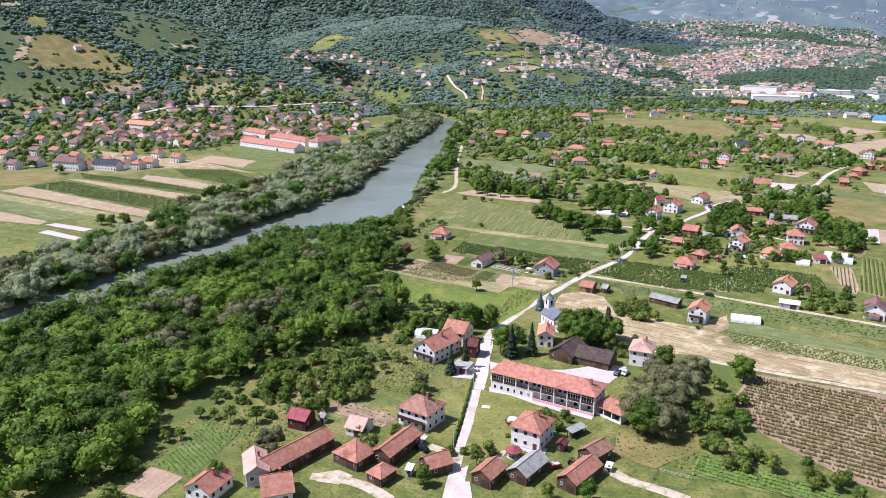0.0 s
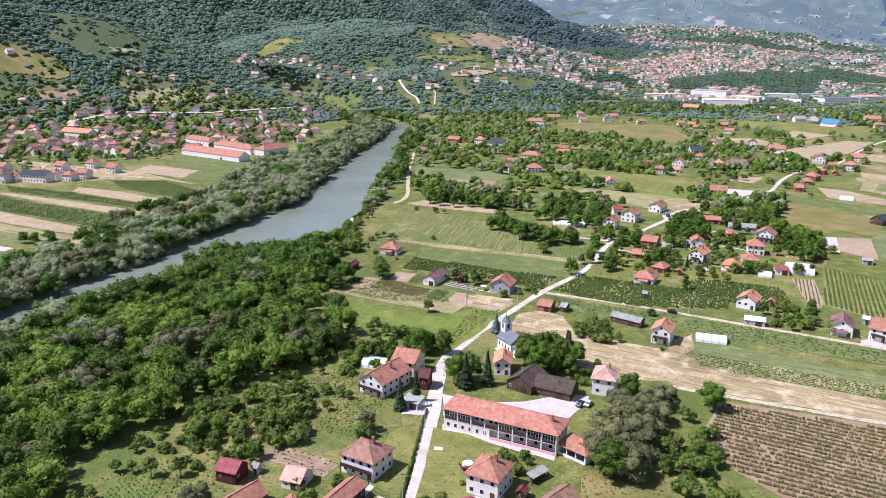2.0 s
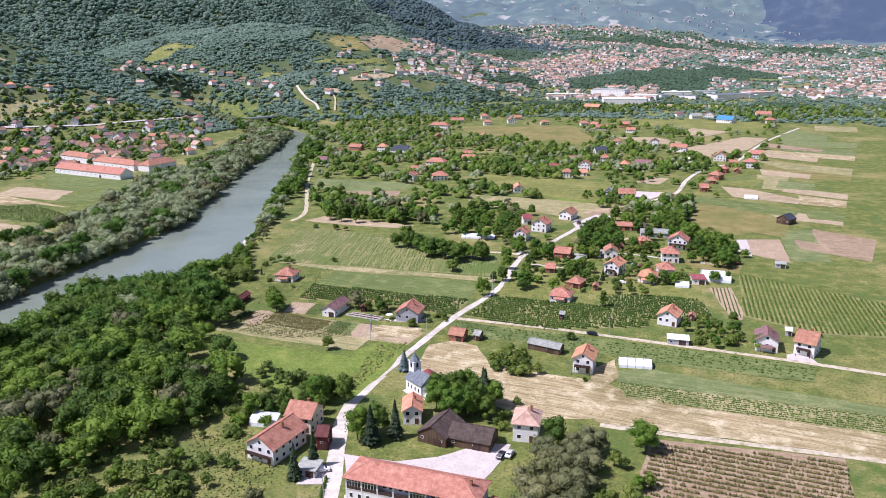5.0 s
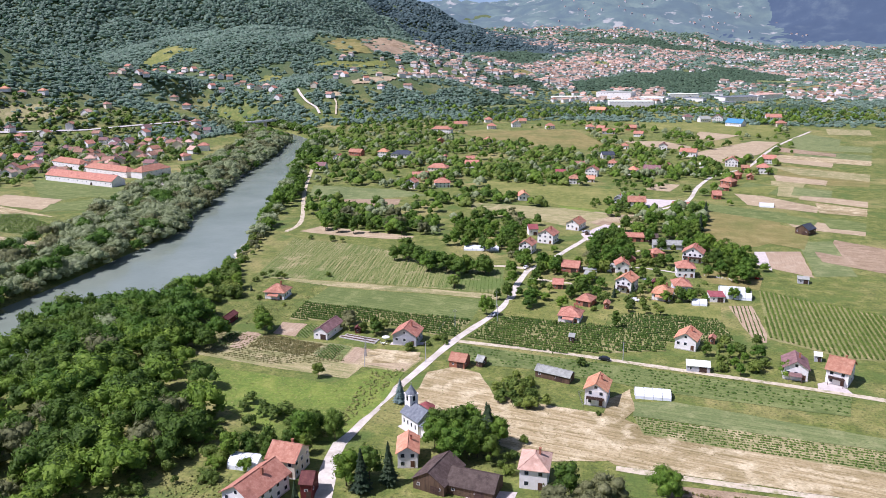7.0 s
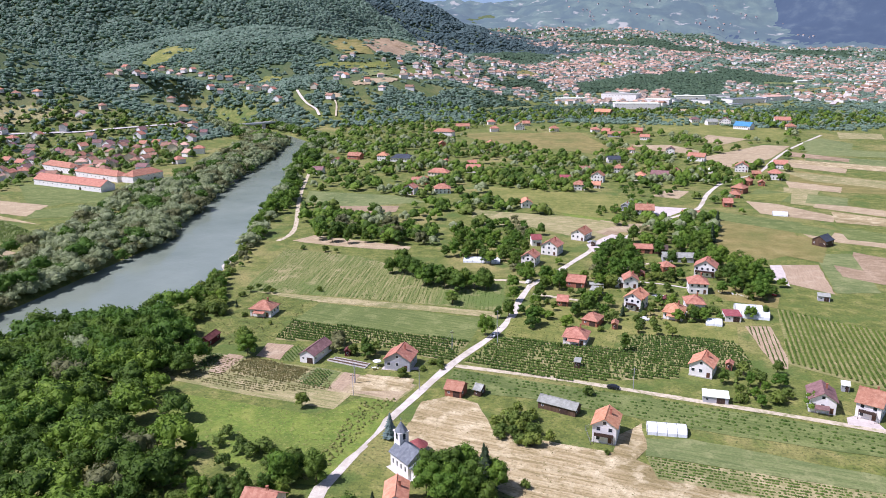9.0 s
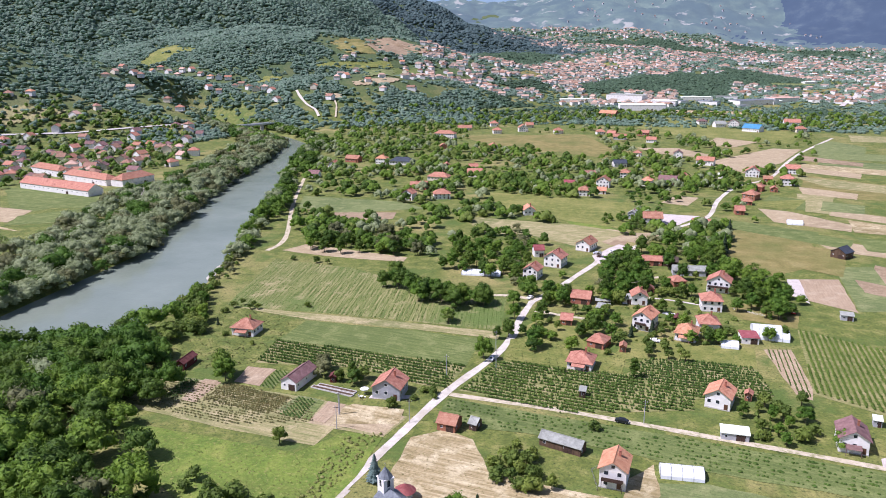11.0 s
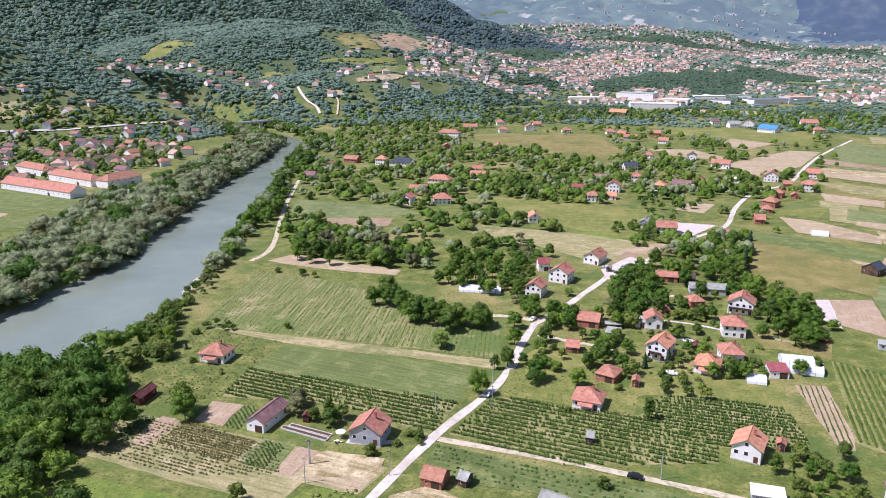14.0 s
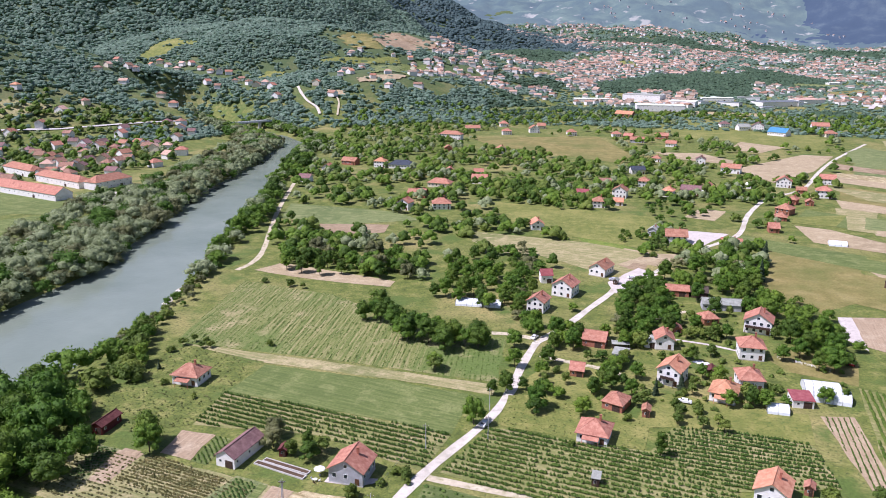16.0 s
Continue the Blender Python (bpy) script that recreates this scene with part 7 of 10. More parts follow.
def along(pts, gap, off, wander):
    out, left = [], 0.0
    for (ax, ay), (bx, by) in zip(pts, pts[1:]):
        far = math.hypot(bx - ax, by - ay)
        s = left
        while s < far:
            nx, ny = -(by - ay) / far, (bx - ax) / far
            o = off + rng.uniform(-wander, wander)
            out.append((ax + (bx - ax) * s / far + nx * o, ay + (by - ay) * s / far + ny * o))
            s += gap * rng.uniform(0.75, 1.25)
        left = s - far
    return out


class Pile:
    """Many plants of one kind joined into one mesh."""

    def __init__(self):
        self.v, self.f, self.o, self.s = [], [], 0, {}

    def put(self, arrays, x, y, z, h, wide, turn):
        v, f = arrays
        c, s = math.cos(turn), math.sin(turn)
        p = v * (h * wide, h * wide, h)
        p = np.stack([p[:, 0] * c - p[:, 1] * s + x, p[:, 0] * s + p[:, 1] * c + y, p[:, 2] + z], -1)
        self.v.append(p)
        self.f += [[a + self.o for a in q] for q in f]
        self.o += len(v)

    def put_many(self, arrays, x, y, z, h, wide, turn):
        """Many plants of one shape at once; all but the shape are arrays."""
        v, f = arrays
        c, s, n = np.cos(turn)[:, None], np.sin(turn)[:, None], len(v)
        px, py, pz = v[None, :, 0] * (h * wide)[:, None], v[None, :, 1] * (h * wide)[:, None], v[None, :, 2] * h[:, None]
        p = np.stack([px * c - py * s + x[:, None], px * s + py * c + y[:, None], pz + z[:, None]], -1)
        self.v.append(p.reshape(-1, 3))
        q = np.array(f)[None] + (self.o + n * np.arange(len(x)))[:, None, None]
        self.f += q.reshape(-1, q.shape[-1]).tolist()
        self.o += n * len(x)

    def done(self, name, m, label, category, smooth=False, parent=None):
        if not self.v:
            return None
        me = mesh_of(name, np.concatenate(self.v).tolist(), self.f, m, smooth=smooth)
        ob = new(name, me)
        if parent:
            ob.parent = parent
        return tagged(ob, label, category, kind="stuff")


def thicket(spots, lo, hi, mix, label, level="light", wide=1.0):
    """Trees past counting, one joined object for each kind."""
    piles = {}
    spots = [p for p in spots if free_spot(p[0], p[1], hi * 0.22)]
    zs = height(np.array([p[0] for p in spots]), np.array([p[1] for p in spots])) if spots else []
    for (x, y), z in zip(spots, zs):
        kind = mix[int(rng.integers(len(mix)))]
        if kind not in piles:
            piles[kind] = Pile()
        light = TREE_KINDS[kind][level]
        piles[kind].put(light[int(rng.integers(len(light)))], x, y, z - 0.3, rng.uniform(lo, hi), wide * rng.uniform(0.85, 1.25), rng.uniform(0, 6.28))
    for kind, p in piles.items():
        p.done("woodland", TREE_KINDS[kind]["material"], label, "trees", smooth=True)


thicket(scatter([(-210.6, 132.1), (-214.1, 149.3), (-224.5, 172.3), (-222.6, 209.6), (-209.0, 238.9), (-190.7, 259.5), (-190.2, 297.4), (-186.0, 312.6), (-158.6, 310.6), (-134.3, 292.1), (-112.8, 254.6), (-112.1, 224.2), (-127.2, 212.0), (-138.3, 198.7), (-136.2, 178.4), (-144.0, 159.0), (-132.0, 145.5), (-141.6, 136.1), (-132.5, 116.6), (-143.2, 90.6), (-152.0, 87.1)], 9.3, 1.0), 9, 15.5, ['broad', 'broad', 'broad', 'broad', 'dark', 'dark', 'dark', 'dark', 'willow'], "dense riverside wood of leafy trees", "mid", 1.1)
thicket(scatter([(-136.9, 196.5), (-108.3, 216.7), (-89.5, 181.1), (-101.0, 167.1), (-112.3, 165.5), (-125.6, 166.5)], 5.5, 1.0), 4, 8, ['bush', 'broad', 'dark', 'fruit'], "mixed scrub beside the riverside wood", "mid", 1.0)
thicket(scatter([(-138.0, 111.4), (-131.7, 136.5), (-116.9, 108.8), (-129.8, 94.8), (-139.6, 97.1)], 8, 0.5), 4, 7, ['bush', 'fruit'], "loose scrub at the edge of the wood", "mid", 1.0)
thicket(scatter([(-239.6, 324.8), (-235.8, 352.1), (-211.1, 371.7), (-174.4, 356.3), (-150.4, 329.5), (-153.7, 307.7), (-154.2, 280.9), (-161.8, 264.2), (-171.8, 248.8)], 9, 0.7), 12, 17, ['broad', 'dark', 'dark', 'poplar'], "tall riverside trees beyond the wood", "mid", 1.0)
thicket(scatter([(-115.3, 267.7), (-88.9, 249.5), (-88.3, 235.3), (-130.0, 227.4), (-152.4, 234.8), (-133.5, 256.0), (-127.3, 285.9)], 7.5, 0.75), 4, 8, ['bush', 'broad', 'fruit'], "scrub around the wet meadow", "mid", 1.0)
thicket(scatter([(-181.9, 353.6), (-165.4, 361.8), (-142.4, 342.1), (-136.4, 327.1), (-141.2, 313.1), (-155.0, 302.0), (-187.5, 336.7)], 9, 0.9), 8, 13, ['broad', 'broad', 'dark'], "big leafy trees by the riverside wood", "mid", 1.0)
wood([(-104.5, 250.7), (-78.7, 261.7), (-74.2, 248.0), (-86.1, 236.3), (-100.7, 237.4)], 7, 6, 9, ['broad', 'dark'], "trees round the junction", "", 0.8, 1.0)
tree("conifer", -57.0, 232.3, 14, "trees round the farms")
tree("conifer", -50.7, 237.0, 14, "trees round the farms")
tree("broad", -61.9, 234.2, 11, "trees round the farms")
tree("conifer", -72.5, 210.2, 12, "trees round the farms")
tree("conifer", -69.6, 217.4, 12, "trees round the farms")
tree("conifer", -26.7, 261.6, 15, "trees round the farms")
tree("dark", -56.5, 238.1, 10, "trees round the farms")
tree("bush", -54.0, 159.6, 3.2, "trees round the farms")
tree("fruit", -45.4, 158.0, 5, "trees round the farms")
tree("fruit", -43.5, 163.8, 5, "trees round the farms")
tree("bush", -76.3, 190.7, 6, "trees round the farms")
tree("fruit", -74.7, 151.3, 7, "trees round the farms")
tree("dark", -54.9, 143.0, 6, "trees round the farms")
tree("broad", -105.0, 122.9, 7.5, "trees round the farms")
tree("willow", -101.5, 142.5, 8, "trees round the farms")
tree("fruit", -115.1, 155.4, 6, "trees round the farms")
tree("fruit", -122.3, 152.5, 6, "trees round the farms")
tree("fruit", -128.4, 152.4, 4, "trees round the farms")
tree("fruit", -132.8, 151.4, 4, "trees round the farms")
tree("fruit", -129.8, 138.6, 4, "trees round the farms")
tree("fruit", -133.0, 135.9, 4, "trees round the farms")
tree("fruit", -146.0, 145.3, 3, "trees round the farms")
tree("fruit", -143.0, 132.6, 4, "trees round the farms")
tree("fruit", -94.5, 202.2, 4, "trees round the farms")
tree("willow", -77.4, 194.8, 7, "trees round the farms")
tree("fruit", -101.9, 199.3, 6, "trees round the farms")
tree("broad", 23.0, 241.0, 10, "trees round the farms")
tree("bush", -29.2, 185.5, 4, "trees round the farms")
tree("bush", -28.4, 193.5, 3.5, "trees round the farms")
tree("bush", -34.5, 193.0, 3, "trees round the farms")
tree("broad", -13.3, 151.4, 7, "trees round the farms")
tree("fruit", -23.0, 148.9, 5, "trees round the farms")
tree("bush", -82.1, 160.6, 4, "trees round the farms")
tree("fruit", -73.5, 165.9, 3, "trees round the farms")
tree("bush", -70.2, 164.7, 2.2, "trees round the farms")
tree("bush", -73.6, 164.0, 2, "trees round the farms")
tree("bush", -19.1, 247.7, 3.5, "trees round the farms")
tree("bush", -21.7, 250.6, 3, "trees round the farms")
wood([(-41.9, 239.7), (-42.6, 262.3), (-25.0, 263.0), (-20.0, 248.6), (-30.6, 240.8)], 6.5, 9, 13, ['dark', 'broad'], "trees round the junction", "", 1.0, 1.0)
wood([(-11.7, 201.9), (-7.1, 228.4), (-2.8, 242.8), (9.9, 237.7), (9.7, 208.6), (-0.8, 187.4), (-8.1, 182.7)], 7.5, 8, 12, ['willow', 'willow', 'willow', 'willow', 'willow', 'dark'], "trees behind the school", "", 1.0, 1.2)
wood([(7.5, 216.0), (19.9, 236.9), (21.8, 221.8), (22.1, 198.4), (15.1, 178.9), (11.0, 186.9)], 7, 4, 6.5, ['fruit'], "orchard behind the school", "", 0.8, 1.0)
wood([(13.1, 189.5), (25.1, 189.3), (38.2, 191.3), (56.1, 180.7), (55.1, 173.7), (38.7, 176.5), (25.1, 181.3), (14.2, 181.7)], 6, 3.5, 5.5, ['fruit', 'bush'], "orchard behind the school", "", 0.85, 1.0)
tree("spruce", -59.6, 285.6, 9, "trees on the plain")
tree("dark", -38.4, 262.8, 11, "trees on the plain")
tree("conifer", -27.8, 264.8, 14, "trees on the plain")
tree("broad", -33.6, 266.5, 11, "trees on the plain")
tree("broad", -36.4, 256.4, 10, "trees on the plain")
tree("fruit", -93.4, 299.5, 6, "trees on the plain")
tree("broad", -81.6, 254.6, 11, "trees on the plain")
tree("dark", -73.0, 257.7, 10, "trees on the plain")
tree("broad", -130.3, 337.2, 9, "trees on the plain")
tree("broad", -42.7, 374.5, 9.5, "trees on the plain")
tree("broad", -24.7, 390.4, 9.5, "trees on the plain")
tree("fruit", -63.2, 409.9, 6, "trees on the plain")
tree("dark", -36.1, 399.1, 8, "trees on the plain")
tree("broad", -36.0, 420.5, 8, "trees on the plain")
tree("poplar", 12.8, 368.4, 8, "trees on the plain")
tree("willow", -99.2, 353.9, 7, "trees on the plain")
tree("dark", -86.8, 349.1, 6, "trees on the plain")
tree("fruit", -90.3, 345.0, 5, "trees on the plain")
tree("broad", 36.3, 405.7, 6, "trees on the plain")
tree("fruit", 42.5, 412.2, 6, "trees on the plain")
tree("dark", 46.1, 344.2, 6, "trees on the plain")
tree("broad", 71.2, 329.1, 6.5, "trees on the plain")
tree("fruit", -66.8, 329.0, 4, "trees on the plain")
tree("bush", -53.8, 338.0, 2.2, "trees on the plain")
tree("dark", -40.4, 395.9, 6, "trees on the plain")
tree("conifer", 69.6, 550.8, 13, "trees on the plain")
tree("conifer", 77.3, 585.5, 14, "trees on the plain")
tree("bush", -130.8, 418.5, 3, "trees on the plain")
tree("fruit", -161.1, 415.3, 3.5, "trees on the plain")
tree("fruit", -155.1, 413.8, 3.5, "trees on the plain")
tree("broad", 47.7, 406.4, 7, "trees on the plain")
tree("broad", 67.6, 415.3, 6, "trees on the plain")
tree("dark", 74.3, 418.1, 5, "trees on the plain")
tree("fruit", 51.6, 349.0, 4, "trees on the plain")
tree("bush", -12.3, 367.8, 2.5, "trees on the plain")
tree("bush", -0.7, 326.3, 4, "trees on the plain")
tree("bush", -16.4, 265.6, 3, "trees on the plain")
wood([(-30.0, 298.2), (-25.3, 311.2), (-14.4, 301.1), (-9.6, 292.8), (-13.4, 286.9), (-27.2, 289.5)], 5, 3.5, 5.5, ['fruit', 'bush'], "orchard on the plain", "", 1.0, 1.0)
wood([(57.5, 351.9), (71.9, 344.9), (66.6, 322.2), (56.0, 320.2), (47.5, 331.2), (51.3, 343.4)], 6.5, 4, 6, ['bush', 'fruit', 'broad'], "orchard on the plain", "", 0.8, 1.0)
wood([(16.1, 401.0), (27.3, 398.7), (34.3, 393.3), (31.3, 382.3), (15.1, 382.0)], 6, 4, 5.5, ['fruit'], "orchard on the plain", "", 1.0, 1.0)
wood([(50.9, 358.3), (69.5, 362.7), (66.1, 351.4), (52.6, 348.3)], 6, 4, 6, ['bush', 'fruit'], "orchard on the plain", "", 0.7, 1.0)
tree("fruit", -17.0, 410.4, 5, "trees of the hamlet")
tree("broad", -10.2, 388.7, 6.5, "trees of the hamlet")
tree("bush", 3.8, 388.1, 3, "trees of the hamlet")
tree("fruit", 6.6, 398.6, 4.5, "trees of the hamlet")
tree("conifer", 13.2, 408.7, 7, "trees of the hamlet")
tree("fruit", 3.2, 435.2, 5, "trees of the hamlet")
tree("broad", 7.7, 453.1, 6.5, "trees of the hamlet")
tree("bush", 0.0, 463.7, 3, "trees of the hamlet")
tree("fruit", 27.7, 464.1, 4.5, "trees of the hamlet")
tree("dark", 27.9, 441.1, 7, "trees of the hamlet")
tree("fruit", 33.2, 465.4, 5, "trees of the hamlet")
tree("broad", 43.2, 467.8, 6.5, "trees of the hamlet")
tree("bush", 22.5, 410.9, 3, "trees of the hamlet")
tree("fruit", 25.3, 411.6, 4.5, "trees of the hamlet")
tree("dark", 43.5, 407.5, 7, "trees of the hamlet")
tree("fruit", 47.9, 495.8, 5, "trees of the hamlet")
tree("broad", 51.8, 508.0, 6.5, "trees of the hamlet")
tree("bush", 32.3, 492.0, 3, "trees of the hamlet")
tree("fruit", 16.6, 438.4, 4.5, "trees of the hamlet")
tree("conifer", 21.9, 415.2, 7, "trees of the hamlet")
tree("fruit", 62.1, 472.4, 5, "trees of the hamlet")
tree("broad", 60.9, 449.1, 6.5, "trees of the hamlet")
tree("bush", -20.6, 419.2, 3, "trees of the hamlet")
tree("fruit", -23.7, 408.8, 4.5, "trees of the hamlet")
tree("dark", -7.2, 403.8, 7, "trees of the hamlet")
tree("fruit", -10.1, 432.0, 5, "trees of the hamlet")
tree("broad", -4.4, 456.3, 6.5, "trees of the hamlet")
tree("bush", 14.7, 498.9, 3, "trees of the hamlet")
tree("fruit", 33.0, 474.9, 4.5, "trees of the hamlet")
tree("dark", 38.8, 466.8, 7, "trees of the hamlet")
wood([(-114.9, 459.3), (-107.7, 468.8), (-92.5, 461.1), (-66.4, 443.4), (-45.7, 442.1), (-46.0, 430.2), (-64.9, 426.8), (-89.2, 441.1)], 7.5, 8, 11, ['broad', 'dark'], "trees of the hamlet", "", 1.0, 1.15)
wood([(-83.8, 486.9), (-73.8, 531.7), (-44.6, 528.7), (-34.2, 494.9), (-39.5, 474.1), (-56.1, 477.6)], 9, 7, 10.5, ['broad', 'broad', 'dark'], "trees of the hamlet", "", 1.0, 1.0)
wood([(-43.9, 430.7), (-35.9, 444.5), (-33.6, 464.7), (-21.0, 467.8), (-10.8, 444.5), (-17.9, 420.7), (-26.3, 413.6)], 8.5, 7, 10, ['broad', 'broad', 'dark'], "trees of the hamlet", "", 0.85, 1.0)
wood([(-6.7, 451.6), (2.1, 488.0), (19.9, 512.5), (26.5, 483.0), (14.8, 450.7), (-2.1, 432.4)], 8, 6, 9, ['broad', 'broad', 'dark', 'bush'], "trees of the hamlet", "", 1.0, 1.0)
wood([(3.3, 492.2), (10.2, 527.9), (23.8, 536.0), (22.3, 508.9)], 8, 7, 10, ['broad', 'broad', 'dark'], "trees of the hamlet", "", 1.0, 1.0)
wood([(-7.8, 418.1), (9.8, 427.4), (10.6, 395.5), (1.8, 397.6), (-3.6, 400.5)], 8, 6, 9, ['broad', 'broad', 'dark', 'fruit'], "trees of the hamlet", "", 0.8, 1.0)
wood([(33.1, 520.0), (63.0, 536.3), (74.6, 505.8), (88.0, 477.7), (77.8, 441.2), (62.6, 445.4), (63.0, 468.5), (55.3, 486.4), (35.8, 496.3)], 9.5, 7, 11, ['broad', 'broad', 'dark'], "trees of the hamlet", "", 0.85, 1.0)
wood([(19.7, 429.8), (40.9, 429.8), (38.3, 410.6), (27.8, 412.5), (21.0, 420.1)], 7.5, 4, 7, ['fruit', 'broad', 'bush'], "trees of the hamlet", "", 0.8, 1.0)
wood([(26.3, 479.4), (47.3, 477.6), (43.1, 446.1), (24.5, 441.6)], 8, 4, 7, ['fruit', 'broad', 'bush'], "trees of the hamlet", "", 0.6, 1.0)
wood([(20.2, 544.9), (62.2, 587.9), (80.0, 559.7), (63.0, 536.3), (33.1, 520.0)], 10, 7, 11, ['broad', 'broad', 'dark'], "trees of the hamlet", "", 0.7, 1.0)
wood([(-179.9, 533.0), (-178.4, 586.5), (-143.3, 548.2), (-116.1, 543.1), (-110.2, 575.7), (-97.9, 515.5), (-127.6, 503.2), (-165.8, 508.8)], 10, 7, 11, ['broad', 'broad', 'dark', 'willow'], "trees by the river bend", "", 0.75, 1.0)
wood([(-92.6, 549.0), (-58.7, 569.5), (-44.6, 528.7), (-72.0, 521.9), (-88.9, 508.0)], 10, 7, 11, ['broad', 'broad', 'dark'], "trees of the hamlet", "", 0.6, 1.0)
wood([(-177.9, 495.6), (-142.0, 494.8), (-136.0, 487.1), (-168.9, 483.5)], 7, 3, 4.5, ['bush', 'fruit'], "trees of the hamlet", "", 0.7, 1.0)
thicket(scatter([(-121.5, 264.1), (-110.0, 277.5), (-84.2, 280.2), (-73.6, 271.0), (-70.5, 251.9), (-94.3, 244.6), (-114.5, 253.4)], 6, 0.6), 3, 6.5, ['bush', 'broad', 'fruit'], "leafy scrub beside the wet meadow", "mid", 1.2)
thicket(scatter([(-158.6, 218.6), (-137.0, 237.1), (-114.1, 233.8), (-94.5, 211.4), (-94.4, 195.0), (-98.9, 172.2), (-114.7, 157.5), (-135.2, 159.9), (-142.1, 186.8)], 5.0, 0.62), 2.0, 4.6, ['bush', 'bush', 'fruit'], "light green scrub between the wood and the farms", "mid", 1.15)
thicket(scatter([(-124.0, 253.5), (-107.3, 259.2), (-87.0, 237.9), (-84.2, 206.4), (-98.1, 214.7)], 5.0, 0.5), 2.0, 4.6, ['bush', 'fruit'], "light green scrub between the wood and the farms", "mid", 1.15)
thicket(scatter([(-59.8, 579.4), (-44.7, 594.4), (-34.3, 521.3), (-37.3, 476.2), (-30.8, 453.1), (-42.4, 450.4)], 6.5, 0.675), 4.34, 7.92, ['broad', 'broad', 'dark', 'willow'], "garden trees between the houses of the hamlet", "mid", 1.15)
thicket(scatter([(-33.8, 477.0), (-15.5, 490.2), (-11.1, 450.2), (-15.0, 428.7), (-27.5, 446.4)], 6.5, 0.7200000000000001), 3.7199999999999998, 7.199999999999999, ['broad', 'broad', 'dark'], "garden trees between the houses of the hamlet", "mid", 1.15)
thicket(scatter([(-4.4, 512.2), (11.3, 549.3), (26.5, 535.5), (26.0, 482.2), (14.5, 463.5), (-1.0, 463.8)], 6.2, 0.7200000000000001), 4.34, 7.92, ['broad', 'broad', 'dark', 'willow'], "garden trees between the houses of the hamlet", "mid", 1.2)
thicket(scatter([(25.7, 578.2), (47.8, 597.4), (75.2, 596.7), (74.5, 552.3), (47.8, 521.9), (35.2, 529.3)], 7, 0.63), 3.7199999999999998, 7.199999999999999, ['broad', 'broad', 'dark', 'willow'], "garden trees between the houses of the hamlet", "mid", 1.15)
thicket(scatter([(40.1, 517.5), (80.6, 522.0), (85.2, 504.5), (63.8, 467.4), (65.6, 500.0), (44.3, 504.1)], 6.5, 0.675), 3.7199999999999998, 6.4799999999999995, ['broad', 'broad', 'dark', 'fruit'], "garden trees between the houses of the hamlet", "mid", 1.15)
thicket(scatter([(72.1, 506.0), (91.4, 497.4), (92.2, 466.8), (85.3, 448.6), (74.2, 449.2), (69.1, 476.1)], 6.5, 0.675), 4.34, 7.92, ['broad', 'broad', 'dark'], "garden trees between the houses of the hamlet", "mid", 1.2)
thicket(scatter([(-36.0, 411.5), (-28.1, 425.7), (-18.9, 415.5), (-17.9, 385.6), (-29.1, 383.0)], 7, 0.675), 4.34, 7.92, ['broad', 'broad', 'dark'], "garden trees between the houses of the hamlet", "mid", 1.15)
thicket(scatter([(-16.2, 428.4), (-3.3, 438.0), (12.1, 428.6), (9.8, 391.9), (0.6, 389.8), (-8.2, 403.8)], 7, 0.63), 3.7199999999999998, 7.199999999999999, ['broad', 'broad', 'dark', 'fruit'], "garden trees between the houses of the hamlet", "mid", 1.15)
thicket(scatter([(21.6, 454.1), (35.3, 468.3), (47.2, 463.6), (43.2, 442.1), (28.2, 443.5)], 5.5, 0.54), 1.55, 3.5999999999999996, ['fruit', 'bush', 'bush'], "garden trees between the houses of the hamlet", "mid", 1.0)
thicket(scatter([(27.7, 438.5), (43.2, 442.1), (41.9, 423.6), (30.1, 415.3)], 5.5, 0.45), 1.55, 3.5999999999999996, ['fruit', 'bush'], "garden trees between the houses of the hamlet", "mid", 1.0)
thicket(scatter([(1.5, 634.2), (19.6, 652.0), (26.8, 599.8), (19.0, 583.5), (3.3, 594.3)], 7, 0.7200000000000001), 3.7199999999999998, 6.4799999999999995, ['broad', 'broad', 'dark', 'bush'], "garden trees between the houses of the hamlet", "mid", 1.0)
thicket(scatter([(-89.1, 797.1), (-36.4, 818.1), (-16.9, 717.0), (-40.8, 693.8), (-77.2, 708.5)], 9, 0.63), 4.34, 7.92, ['broad', 'broad', 'dark'], "garden trees between the houses of the hamlet", "mid", 1.0)
thicket(scatter([(10.5, 717.6), (69.2, 769.3), (100.1, 757.3), (65.9, 697.5), (24.2, 667.3)], 9, 0.49500000000000005), 3.7199999999999998, 7.199999999999999, ['broad', 'broad', 'dark'], "garden trees between the houses of the hamlet", "mid", 1.0)
thicket(scatter([(44.2, 424.1), (57.6, 421.6), (55.6, 410.5), (45.6, 405.7)], 6, 0.63), 2.48, 5.04, ['fruit', 'broad'], "garden trees between the houses of the hamlet", "mid", 1.0)
thicket(scatter([(-12.0, 430.0), (-2.0, 470.0), (22.0, 510.0), (62.0, 520.0), (84.0, 470.0), (80.0, 425.0), (55.0, 408.0), (10.0, 392.0), (-8.0, 400.0)], 6.5, 0.55), 1.2, 3.0, ["bush", "bush", "fruit"], "garden shrubs and low hedges between the houses", "light", 1.1)
tree("dark", -349.1, 332.0, 7, "trees across the river", wide=1.3)
tree("broad", -340.4, 331.1, 7.5, "trees across the river", wide=1.3)
tree("dark", -333.7, 336.7, 7, "trees across the river", wide=1.3)
tree("broad", -341.1, 341.9, 6.5, "trees across the river", wide=1.3)
tree("broad", -515.7, 456.9, 8, "trees across the river", wide=1.3)
tree("dark", -363.8, 637.3, 12, "trees across the river")
